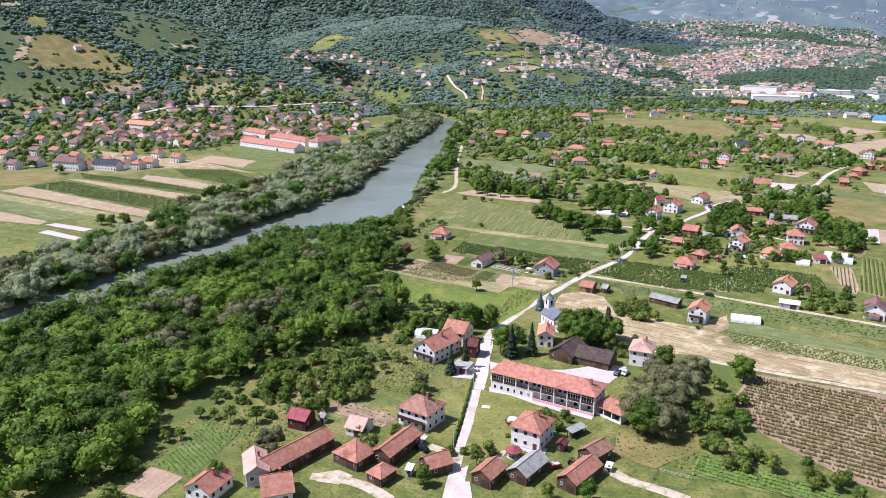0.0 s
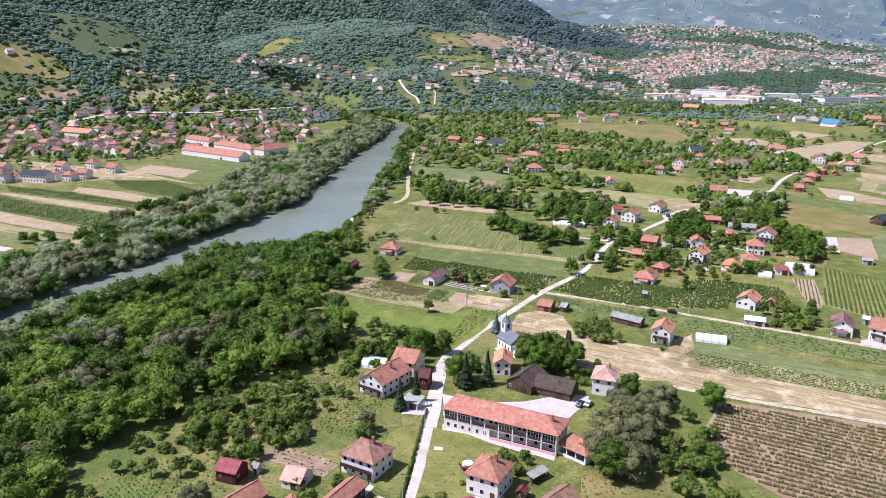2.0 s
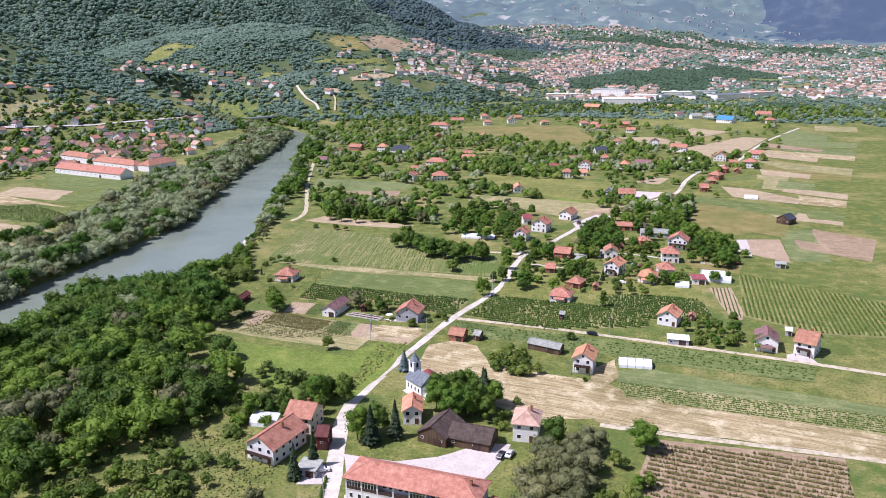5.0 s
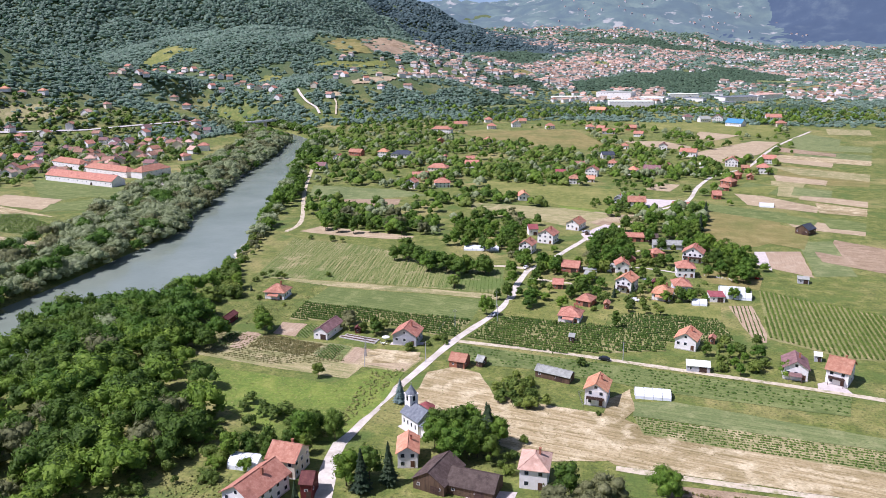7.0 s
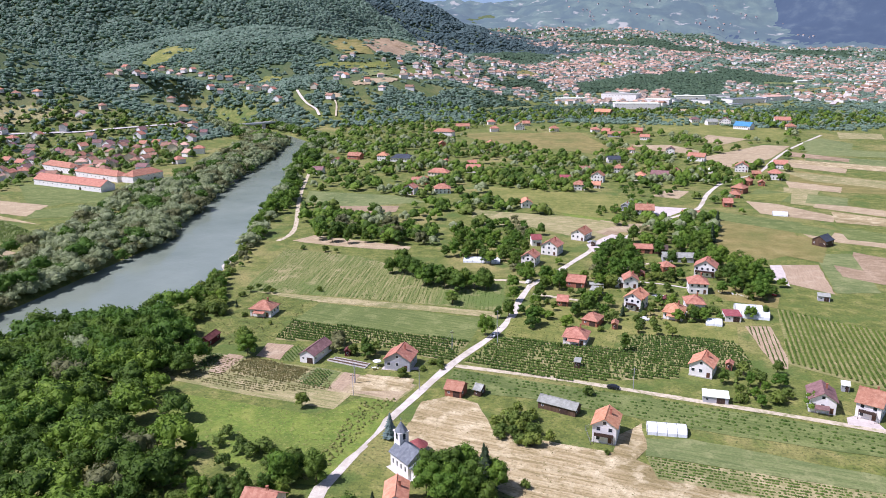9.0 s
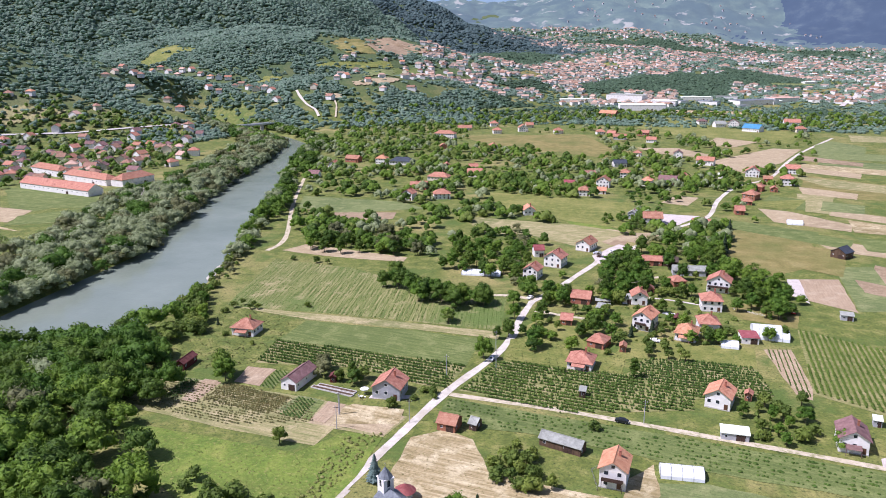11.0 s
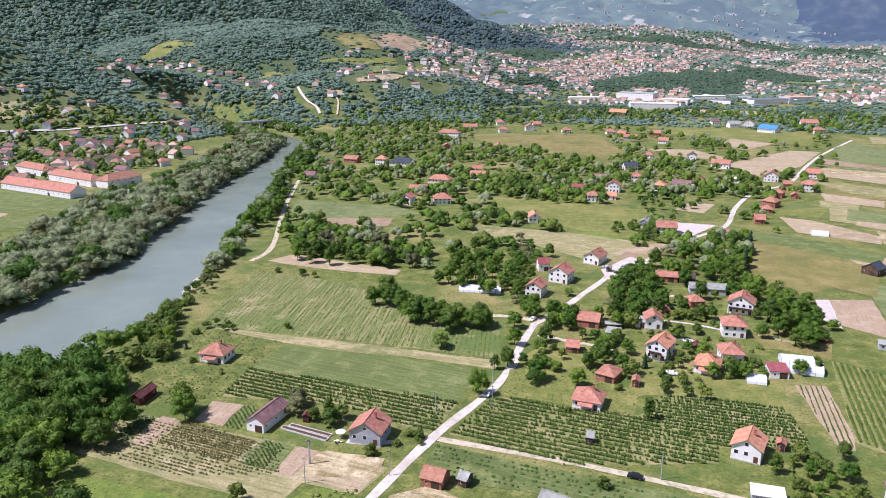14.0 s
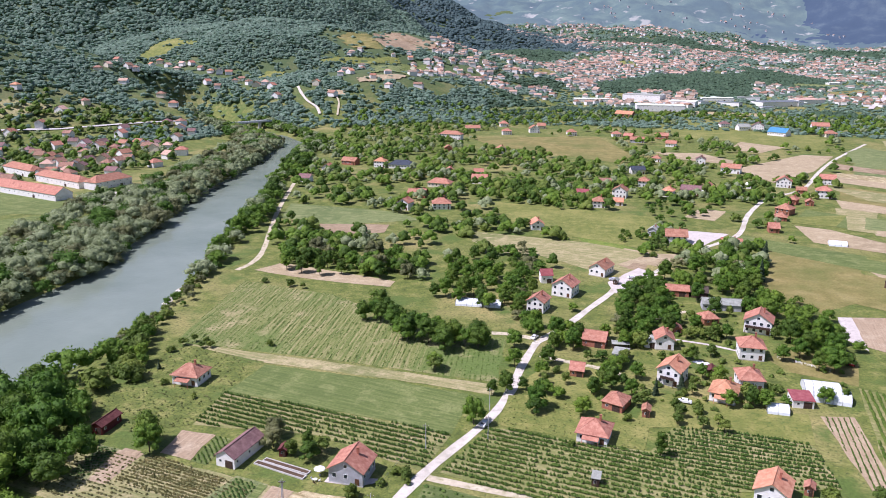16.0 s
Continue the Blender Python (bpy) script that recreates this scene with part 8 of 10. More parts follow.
tree("broad", -358.0, 652.1, 7, "trees across the river")
tree("dark", -133.5, 341.7, 10, "trees on the plain", wide=1.2)
tree("willow", -97.0, 347.9, 6.5, "trees on the plain", wide=1.2)
tree("bush", -90.3, 345.5, 3.5, "trees on the plain", wide=1.2)
tree("dark", -84.1, 344.0, 6, "trees on the plain", wide=1.2)
tree("fruit", -82.2, 348.3, 5, "trees on the plain", wide=1.2)
tree("bush", -66.5, 329.4, 3.4, "trees on the plain", wide=1.2)
tree("bush", -55.2, 341.3, 3.4, "trees on the plain", wide=1.2)
tree("bush", -60.7, 336.1, 2.2, "trees on the plain", wide=1.2)
tree("bush", -58.3, 342.4, 2.6, "trees on the plain", wide=1.2)
tree("fruit", -163.6, 411.1, 3.4, "trees on the plain", wide=1.2)
tree("fruit", -155.3, 410.6, 3, "trees on the plain", wide=1.2)
tree("fruit", -152.1, 411.4, 3, "trees on the plain", wide=1.2)
tree("broad", -179.5, 412.8, 7, "trees on the plain", wide=1.2)
tree("broad", -166.7, 389.2, 5.5, "trees on the plain", wide=1.2)
tree("conifer", -160.1, 389.2, 4, "trees on the plain", wide=1.2)
tree("bush", -164.4, 404.1, 3, "trees on the plain", wide=1.2)
tree("bush", -151.0, 378.2, 2.5, "trees on the plain", wide=1.2)
tree("broad", -63.9, 412.8, 6.5, "trees on the plain", wide=1.2)
tree("bush", -135.8, 371.0, 2, "trees on the plain", wide=1.2)
wood([(-171.6, 370.0), (-174.1, 381.0), (-191.5, 422.0), (-188.1, 431.0), (-172.2, 400.6), (-161.2, 375.1), (-158.8, 362.2)], 6, 5, 9, ['broad', 'dark', 'bush'], "trees on the plain", "", 0.85, 1.1)
tree("bush", -47.1, 162.9, 3.6, "trees round the farms")
tree("bush", -44.7, 166.0, 3.4, "trees round the farms")
tree("fruit", -93.5, 299.5, 5, "trees round the farms")
tree("bush", -33.4, 192.1, 2.6, "trees round the farms")
tree("bush", -31.5, 191.6, 2.2, "trees round the farms")
tree("bush", -26.6, 191.1, 2.4, "trees round the farms")
tree("bush", -41.6, 175.6, 1.6, "trees round the farms")
tree("bush", -50.4, 161.7, 2.6, "trees round the farms")
tree("broad", 22.0, 244.1, 9, "trees round the farms")
tree("fruit", 13.9, 232.2, 5, "trees round the farms")
tree("bush", 5.4, 287.8, 1.8, "trees round the farms")
tree("fruit", -20.6, 253.0, 4, "trees round the farms")
tree("bush", -18.9, 256.3, 3, "trees round the farms")
wood([(13.7, 179.6), (12.5, 194.3), (17.7, 217.5), (23.7, 227.7), (25.6, 212.9), (24.8, 180.9)], 5.2, 3, 5.5, ['fruit', 'bush', 'broad'], "orchard behind the school", "", 0.8, 1.15)
wood([(2.6, 211.8), (8.3, 217.9), (17.7, 210.0), (16.2, 200.6), (7.6, 197.4)], 6, 4, 6, ['fruit', 'dark'], "orchard behind the school", "", 0.7, 1.1)

LEFT_BANK = [p for off, gap in ((0, 7.5), (8, 8.5), (17, 10), (28, 11), (39, 13)) for p in along(BANK_L[2:14], gap, off, 4)] + [p for off in (49, 60) for p in along(BANK_L[5:9], 12, off, 4)]
thicket(LEFT_BANK, 8, 15.5, ["silver", "silver", "willow", "silver", "broad"], "belt of willows along the far river bank", "mid", 1.15)
thicket([p for off in (-6, -14, -23, -32) for p in along(BANK_R[1:5], 9, off - 4, 4)], 8, 12, ["broad", "broad", "broad", "dark", "silver"], "riverside wood of full-crowned broadleaf trees", "mid", 1.2)
thicket([p for off, gap in ((3, 7), (12, 8), (22, 10)) for p in along(BANK_L[11:15], gap, off, 3)], 10, 15, ["willow", "dark", "broad"], "trees hiding the river bend below the bridge", "light", 1.2)
RIGHT_BANK = [p for p in along(BANK_R[7:16], 7, -7, 4) + along(BANK_R[8:16], 9, -17, 5) + along(BANK_R[3:6], 11, -12, 4)]
thicket(along(BANK_R[1:4], 7, -3, 2.5) + along(BANK_R[1:4], 9, -10, 3), 12, 16.5, ["broad", "dark", "silver", "dark", "poplar"], "tall trees leaning over the river bank", "mid", 1.1)
thicket(RIGHT_BANK, 7.5, 14.5, ["silver", "broad", "broad", "dark"], "belt of trees along the river bank", "mid", 1.15)
thicket(along(BANK_R[4:9], 4.5, -4, 2.5) + along(BANK_R[5:9], 8, -9, 2.5), 2.5, 6.5, ["bush", "bush", "willow", "broad"], "low bushes along the river bank", "mid")
MIDDLE = []
MIDDLE += scatter([(-172.3, 702.7), (-173.7, 684.3), (-187.2, 673.6), (-205.2, 676.0), (-218.1, 690.6), (-218.1, 709.8), (-204.0, 721.8), (-184.7, 718.6)], 9.3, 0.72)
MIDDLE += scatter([(-266.3, 832.4), (-258.8, 797.4), (-266.2, 781.1), (-284.3, 790.5), (-304.2, 822.0), (-314.6, 860.1), (-307.3, 880.4), (-286.4, 867.9)], 10.2, 0.72)
MIDDLE += scatter([(-215.5, 915.8), (-215.7, 878.7), (-234.9, 859.1), (-262.6, 865.8), (-284.8, 896.6), (-288.0, 936.1), (-267.7, 959.8), (-236.7, 950.5)], 10.2, 0.72)
MIDDLE += scatter([(-139.2, 833.2), (-137.6, 794.0), (-148.7, 775.9), (-166.4, 786.3), (-182.1, 821.5), (-186.5, 864.5), (-174.8, 887.7), (-154.3, 873.4)], 9.3, 0.72)
MIDDLE += scatter([(-106.0, 787.9), (-107.8, 762.7), (-119.6, 749.9), (-135.0, 755.5), (-146.0, 777.2), (-145.6, 803.9), (-133.1, 818.9), (-116.3, 811.8)], 9.3, 0.72)
MIDDLE += scatter([(-76.5, 751.4), (-80.1, 724.6), (-94.9, 710.6), (-112.8, 716.0), (-124.7, 738.6), (-122.9, 767.1), (-107.1, 783.7), (-87.3, 776.6)], 9.3, 0.72)
MIDDLE += scatter([(-54.4, 769.7), (-57.9, 737.6), (-71.2, 722.1), (-87.4, 729.8), (-98.2, 758.0), (-96.7, 792.8), (-82.3, 812.0), (-64.1, 801.5)], 9.3, 0.72)
MIDDLE += scatter([(-43.9, 893.2), (-49.6, 863.1), (-66.3, 847.4), (-85.0, 853.5), (-95.9, 879.0), (-91.9, 910.8), (-74.0, 929.2), (-53.6, 921.3)], 10.2, 0.72)
MIDDLE += scatter([(-13.1, 756.1), (-19.8, 725.4), (-37.0, 709.7), (-55.6, 716.0), (-66.1, 742.1), (-61.3, 775.2), (-42.6, 794.3), (-22.0, 785.7)], 9.3, 0.72)
MIDDLE += scatter([(-6.4, 735.1), (-10.4, 710.8), (-20.5, 699.0), (-31.3, 705.4), (-37.1, 727.0), (-34.0, 753.0), (-23.2, 766.9), (-11.4, 759.0)], 9.3, 0.72)
MIDDLE += scatter([(32.7, 660.3), (24.2, 643.7), (5.9, 633.2), (-12.2, 634.4), (-20.3, 646.7), (-13.0, 663.9), (6.3, 675.5), (25.6, 673.9)], 7.6, 0.72)
MIDDLE += scatter([(45.8, 633.1), (39.9, 618.7), (28.1, 610.6), (16.9, 612.9), (12.5, 624.6), (17.8, 639.6), (30.2, 648.6), (42.0, 645.7)], 7.6, 0.72)
MIDDLE += scatter([(58.4, 711.0), (54.6, 699.7), (47.6, 693.7), (41.2, 696.2), (39.2, 706.0), (42.8, 717.7), (50.1, 724.2), (56.7, 721.3)], 8.5, 0.72)
MIDDLE += scatter([(101.8, 774.7), (88.9, 747.0), (66.3, 731.6), (45.9, 735.8), (38.5, 758.1), (49.7, 787.3), (74.4, 805.3), (96.5, 799.6)], 8.5, 0.72)
MIDDLE += scatter([(35.6, 914.9), (29.5, 881.5), (18.1, 866.0), (7.2, 875.5), (2.6, 905.9), (7.7, 941.8), (20.2, 960.5), (32.1, 948.5)], 10.2, 0.72)
MIDDLE += scatter([(122.3, 803.9), (110.3, 778.8), (90.3, 764.8), (72.8, 768.9), (67.3, 789.4), (78.1, 815.7), (99.7, 831.7), (118.4, 826.4)], 8.5, 0.72)
MIDDLE += scatter([(-51.9, 638.7), (-57.6, 620.0), (-74.5, 608.9), (-93.4, 610.9), (-104.3, 625.2), (-100.1, 644.7), (-82.2, 657.3), (-61.8, 654.6)], 7.6, 0.72)
MIDDLE += scatter([(-31.5, 613.5), (-34.3, 602.5), (-42.5, 596.2), (-51.5, 598.1), (-56.2, 607.2), (-53.8, 618.6), (-45.3, 625.3), (-35.9, 623.1)], 7.6, 0.72)
MIDDLE += scatter([(-119.9, 674.4), (-123.0, 656.2), (-137.6, 645.5), (-155.7, 647.7), (-167.6, 662.0), (-165.9, 681.0), (-150.5, 693.0), (-131.1, 690.1)], 8.5, 0.72)
MIDDLE += scatter([(-140.0, 552.8), (-141.0, 535.1), (-154.0, 525.1), (-171.9, 527.4), (-185.4, 541.4), (-186.2, 560.0), (-172.6, 571.8), (-152.8, 568.5)], 7.6, 0.72)
MIDDLE += scatter([(-92.1, 530.6), (-95.3, 513.0), (-110.2, 502.8), (-128.7, 504.7), (-141.3, 518.3), (-140.0, 536.8), (-124.1, 548.8), (-103.7, 545.9)], 7.6, 0.72)
MIDDLE += scatter([(76.0, 601.0), (64.8, 583.1), (43.2, 571.7), (22.8, 572.6), (14.6, 585.6), (24.4, 604.2), (47.5, 617.1), (69.4, 615.6)], 7.6, 0.72)
MIDDLE += scatter([(108.2, 628.2), (101.1, 615.7), (89.1, 608.4), (78.9, 610.1), (76.0, 620.1), (82.6, 632.9), (95.2, 640.9), (105.9, 638.8)], 7.6, 0.72)
MIDDLE += scatter([(81.3, 573.9), (72.7, 558.4), (57.1, 549.3), (43.1, 551.0), (38.1, 563.1), (45.9, 579.2), (62.6, 589.5), (77.5, 587.1)], 7.6, 0.72)
MIDDLE += scatter([(189.3, 797.6), (178.1, 778.2), (161.6, 767.3), (148.7, 770.5), (146.5, 786.4), (157.0, 806.6), (174.6, 818.7), (188.2, 814.8)], 11.9, 0.72)
MIDDLE += scatter([(-168.5, 1007.6), (-171.1, 962.6), (-192.9, 939.4), (-222.4, 948.2), (-244.8, 986.0), (-246.2, 1034.5), (-222.8, 1063.0), (-189.4, 1050.8)], 11.9, 0.72)
MIDDLE += scatter([(85.3, 894.0), (73.6, 867.3), (51.3, 852.1), (30.3, 855.7), (22.1, 876.8), (32.3, 904.6), (56.2, 922.0), (78.5, 917.2)], 10.2, 0.72)
MIDDLE += scatter([(155.6, 966.3), (144.4, 946.1), (124.3, 933.8), (106.5, 935.8), (100.9, 951.3), (111.3, 972.0), (132.3, 985.4), (150.9, 982.9)], 10.2, 0.72)
MIDDLE += scatter([(144.0, 1061.3), (131.7, 1036.4), (109.5, 1021.6), (89.4, 1024.5), (82.6, 1044.1), (93.9, 1069.8), (117.3, 1086.1), (138.4, 1082.4)], 11.9, 0.72)
MIDDLE += scatter([(260.2, 1156.0), (243.9, 1126.7), (218.6, 1109.6), (198.0, 1113.7), (193.6, 1137.0), (208.8, 1167.3), (235.7, 1186.2), (257.2, 1181.2)], 13.6, 0.72)
MIDDLE += scatter([(-219.5, 780.5), (-216.2, 750.1), (-227.8, 735.0), (-247.7, 741.8), (-265.9, 768.0), (-271.8, 800.6), (-259.8, 819.0), (-237.3, 809.9)], 9.3, 0.72)
MIDDLE += scatter([(139.4, 577.9), (130.4, 557.7), (121.0, 548.4), (116.0, 554.2), (118.2, 572.6), (127.1, 594.5), (137.7, 605.8), (142.8, 598.4)], 10.2, 0.72)
MIDDLE += scatter([(117.3, 690.3), (110.8, 676.5), (100.4, 669.0), (91.9, 671.7), (90.1, 683.3), (96.3, 697.6), (107.2, 705.8), (116.0, 702.6)], 8.5, 0.72)
MIDDLE += scatter([(47.1, 997.5), (33.4, 970.2), (3.4, 952.6), (-26.4, 953.7), (-39.8, 973.3), (-28.0, 1001.4), (3.6, 1020.9), (35.3, 1019.1)], 11.9, 0.72)
MIDDLE += scatter([(-163.3, 795.6), (-165.0, 773.9), (-178.9, 761.8), (-197.1, 765.3), (-210.1, 783.0), (-209.8, 805.6), (-195.3, 819.2), (-175.6, 814.8)], 9.3, 0.72)
MIDDLE += scatter([(167.6, 703.2), (162.0, 692.6), (154.6, 687.0), (149.3, 689.4), (149.3, 698.5), (154.7, 709.4), (162.5, 715.4), (167.8, 712.7)], 11.9, 0.72)
MIDDLE += scatter([(-183.6, 597.1), (-179.2, 576.4), (-184.5, 566.5), (-196.4, 572.0), (-208.9, 590.6), (-214.9, 612.9), (-209.6, 624.8), (-196.1, 617.7)], 7.6, 0.72)
MIDDLE += scatter([(-136.9, 579.7), (-137.2, 564.9), (-146.3, 556.7), (-159.2, 559.3), (-169.0, 571.6), (-169.7, 587.1), (-160.2, 596.3), (-146.3, 593.0)], 7.6, 0.72)
MIDDLE += scatter([(-266.3, 955.4), (-262.1, 914.9), (-276.5, 894.7), (-301.6, 903.8), (-325.0, 938.9), (-332.7, 982.6), (-317.7, 1007.3), (-289.1, 995.0)], 10.2, 0.72)
MIDDLE += scatter([(-205.0, 963.2), (-205.5, 929.9), (-222.0, 912.3), (-245.4, 918.8), (-263.5, 946.8), (-265.3, 982.0), (-248.0, 1002.6), (-222.2, 994.2)], 10.2, 0.72)
MIDDLE += scatter([(-112.9, 931.8), (-117.6, 894.3), (-138.6, 874.5), (-164.5, 881.4), (-182.1, 912.6), (-180.2, 952.7), (-157.8, 976.5), (-129.0, 967.0)], 10.2, 0.72)
MIDDLE += scatter([(-87.8, 938.8), (-90.6, 908.7), (-103.3, 893.7), (-119.1, 900.9), (-129.5, 927.2), (-128.2, 959.0), (-114.7, 976.5), (-97.5, 967.6)], 10.2, 0.72)
MIDDLE += scatter([(-16.9, 866.3), (-23.4, 841.2), (-40.0, 827.5), (-57.6, 832.0), (-66.8, 852.8), (-61.5, 879.0), (-43.9, 894.6), (-25.0, 889.0)], 10.2, 0.72)
MIDDLE += scatter([(6.6, 826.5), (1.4, 799.6), (-10.4, 786.5), (-22.6, 793.2), (-28.6, 817.1), (-24.5, 845.7), (-11.7, 861.2), (1.4, 852.7)], 9.3, 0.72)
MIDDLE += scatter([(44.6, 771.3), (38.6, 748.6), (27.2, 737.4), (16.6, 742.9), (12.5, 762.8), (17.8, 786.7), (29.9, 799.8), (41.3, 793.0)], 8.5, 0.72)
MIDDLE += scatter([(-114.4, 717.9), (-115.7, 701.4), (-125.0, 692.5), (-137.0, 695.8), (-145.2, 709.8), (-144.6, 727.0), (-135.0, 736.9), (-122.2, 732.9)], 8.5, 0.72)
MIDDLE += scatter([(-174.6, 764.0), (-177.3, 748.6), (-191.1, 739.0), (-208.3, 740.4), (-219.5, 752.1), (-217.8, 767.9), (-203.6, 778.3), (-185.4, 776.6)], 9.3, 0.72)
MIDDLE += scatter([(2.6, 660.8), (-2.5, 647.5), (-14.8, 639.6), (-27.3, 641.2), (-33.1, 651.7), (-28.6, 665.4), (-15.8, 674.1), (-2.7, 672.1)], 7.6, 0.72)
MIDDLE += scatter([(-88.1, 621.5), (-89.8, 609.8), (-97.8, 603.3), (-107.6, 605.3), (-113.8, 614.9), (-112.6, 626.9), (-104.3, 634.1), (-94.0, 631.7)], 7.6, 0.72)
MIDDLE += scatter([(-43.8, 577.0), (-47.4, 567.2), (-57.5, 561.1), (-68.6, 561.9), (-74.5, 569.3), (-71.5, 579.4), (-61.0, 586.0), (-49.4, 585.0)], 7.6, 0.72)
MIDDLE += scatter([(121.9, 768.7), (115.0, 754.9), (103.3, 747.1), (93.3, 749.3), (90.6, 760.5), (97.1, 774.6), (109.3, 783.1), (119.7, 780.6)], 8.5, 0.72)
MIDDLE += scatter([(169.8, 856.0), (160.9, 838.5), (147.4, 828.9), (136.6, 832.0), (134.5, 846.5), (142.9, 864.5), (157.1, 875.1), (168.4, 871.4)], 10.2, 0.72)
MIDDLE += scatter([(77.2, 831.3), (68.3, 809.1), (51.8, 796.8), (36.5, 800.6), (30.8, 818.9), (38.7, 842.0), (56.3, 855.8), (72.5, 851.1)], 9.3, 0.72)
MIDDLE += scatter([(-42.2, 725.7), (-46.9, 708.8), (-60.3, 699.1), (-75.0, 701.5), (-82.9, 715.0), (-79.1, 732.5), (-65.1, 743.3), (-49.5, 740.3)], 9.3, 0.72)
MIDDLE += scatter([(-15.8, 673.4), (-20.8, 662.4), (-33.4, 655.3), (-46.4, 655.8), (-52.7, 663.9), (-48.2, 675.0), (-35.2, 682.6), (-21.6, 681.9)], 8.5, 0.72)
MIDDLE += scatter([(19.6, 789.3), (14.3, 769.6), (2.9, 759.4), (-8.5, 763.6), (-13.6, 780.5), (-9.1, 801.0), (3.0, 812.6), (15.1, 807.4)], 8.5, 0.72)
MIDDLE += scatter([(-219.6, 713.5), (-214.5, 693.4), (-217.3, 684.2), (-226.1, 690.4), (-236.4, 709.1), (-242.5, 730.5), (-239.9, 741.2), (-230.1, 733.8)], 8.5, 0.72)
MIDDLE += scatter([(283.0, 1287.4), (260.1, 1255.4), (218.9, 1233.3), (182.2, 1232.7), (170.2, 1254.3), (191.2, 1286.9), (234.3, 1311.0), (272.9, 1311.0)], 15.3, 0.72)
MIDDLE += scatter([(347.6, 1272.1), (323.8, 1241.3), (283.0, 1219.9), (247.7, 1219.3), (237.4, 1240.0), (259.5, 1271.3), (302.3, 1294.5), (339.4, 1294.7)], 15.3, 0.72)
MIDDLE += scatter([(-313.0, 925.2), (-293.3, 1017.0), (-198.4, 1017.0), (-161.7, 1204.8), (-28.2, 1326.2), (346.0, 1282.7), (436.7, 1289.0), (501.3, 1460.1), (410.1, 1496.3), (-32.1, 1483.9), (-216.2, 1383.1), (-370.2, 1197.4)], 14, 0.8)
MIDDLE += scatter([(-876.3, 697.4), (-862.0, 876.4), (-725.6, 994.2), (-529.1, 1036.0), (-413.1, 808.9), (-468.5, 646.8), (-534.8, 572.3), (-559.6, 435.3)], 13, 0.75)
MIDDLE += scatter([(-315.8, 932.1), (-25.9, 1232.5), (274.8, 1188.6), (237.9, 935.3), (68.2, 631.7), (-26.2, 547.0), (-94.2, 530.1), (-172.8, 510.5), (-231.2, 655.4)], 17, 0.4)

MIDDLE += [polar(a, d) for a, d in zip(rng.uniform(-52, -30, 260).tolist(), rng.uniform(800, 1100, 260).tolist())]
mx, my = np.array([p[0] for p in MIDDLE]), np.array([p[1] for p in MIDDLE])
clear = np.ones(len(MIDDLE), bool)
for poly in FIELDS:
    clear &= ~inside(mx, my, poly)
MIDDLE = [p for p, ok in zip(MIDDLE, clear) if ok]
thicket([p for p in MIDDLE if p[0] > -196 or line_dist(np.array([p[0]]), np.array([p[1]]), BANK_L)[0] > 40 or p[1] < 640], 5, 11.5, ["broad", "broad", "dark", "dark", "bush", "silver"], "clumps of trees and hedges across the plain")


# ---- crop rows ----
TUFTS = []
for k in range(4):
    r = np.random.default_rng(60 + k)
    ring = [(math.cos(a) * 0.5 * r.uniform(0.7, 1.25), math.sin(a) * 0.5 * r.uniform(0.7, 1.25), r.uniform(0.25, 0.5)) for a in np.arange(5) * 1.2566]
    TUFTS.append((np.array(ring + [(0, 0, r.uniform(0.85, 1.15)), (0, 0, 0)]), [[a, (a + 1) % 5, 5] for a in range(5)] + [[(a + 1) % 5, a, 6] for a in range(5)]))


def rows(label, poly, az, gap, step, h, wide, m, keep=0.95, z=0.12):
    """Plants in straight rows along the compass direction az."""
    c, s = math.sin(radians(az)), math.cos(radians(az))
    us, vs = [x * c + y * s for x, y in poly], [-x * s + y * c for x, y in poly]
    gv, gu = np.meshgrid(np.arange(min(vs), max(vs), gap), np.arange(min(us), max(us), step))
    gu = gu + rng.uniform(-0.4, 0.4, gu.shape) * step
    gv = gv + rng.uniform(-0.09, 0.09, gv.shape) * gap
    x, y = gu * c - gv * s, gu * s + gv * c
    thin = 0.5 + 0.5 * wavy(x, y, 45, 3.3, 3)
    ok = inside(x, y, poly) & (rng.random(x.shape) < keep * np.clip(thin + 0.45, 0, 1))
    p = Pile()
    for xx, yy in zip(x[ok], y[ok]):
        p.put(TUFTS[int(rng.integers(4))], xx, yy, z - 0.05, h * rng.uniform(0.7, 1.25), wide / h * rng.uniform(0.8, 1.25), rng.uniform(0, 6.28))
    p.done("crop_rows", m, label, "crop")


def tufts(label, poly, gap, h, m, keep=0.8):
    """Rough tall grass and weeds over a meadow."""
    p = Pile()
    for x, y in scatter(poly, gap, keep, 0.6):
        if free_spot(x, y, 0.6):
            p.put(TUFTS[int(rng.integers(4))], x, y, 0.05, h * rng.uniform(0.4, 1.2), rng.uniform(1.0, 2.0), rng.uniform(0, 6.28))
    p.done("tall_grass", m, label, "grass")


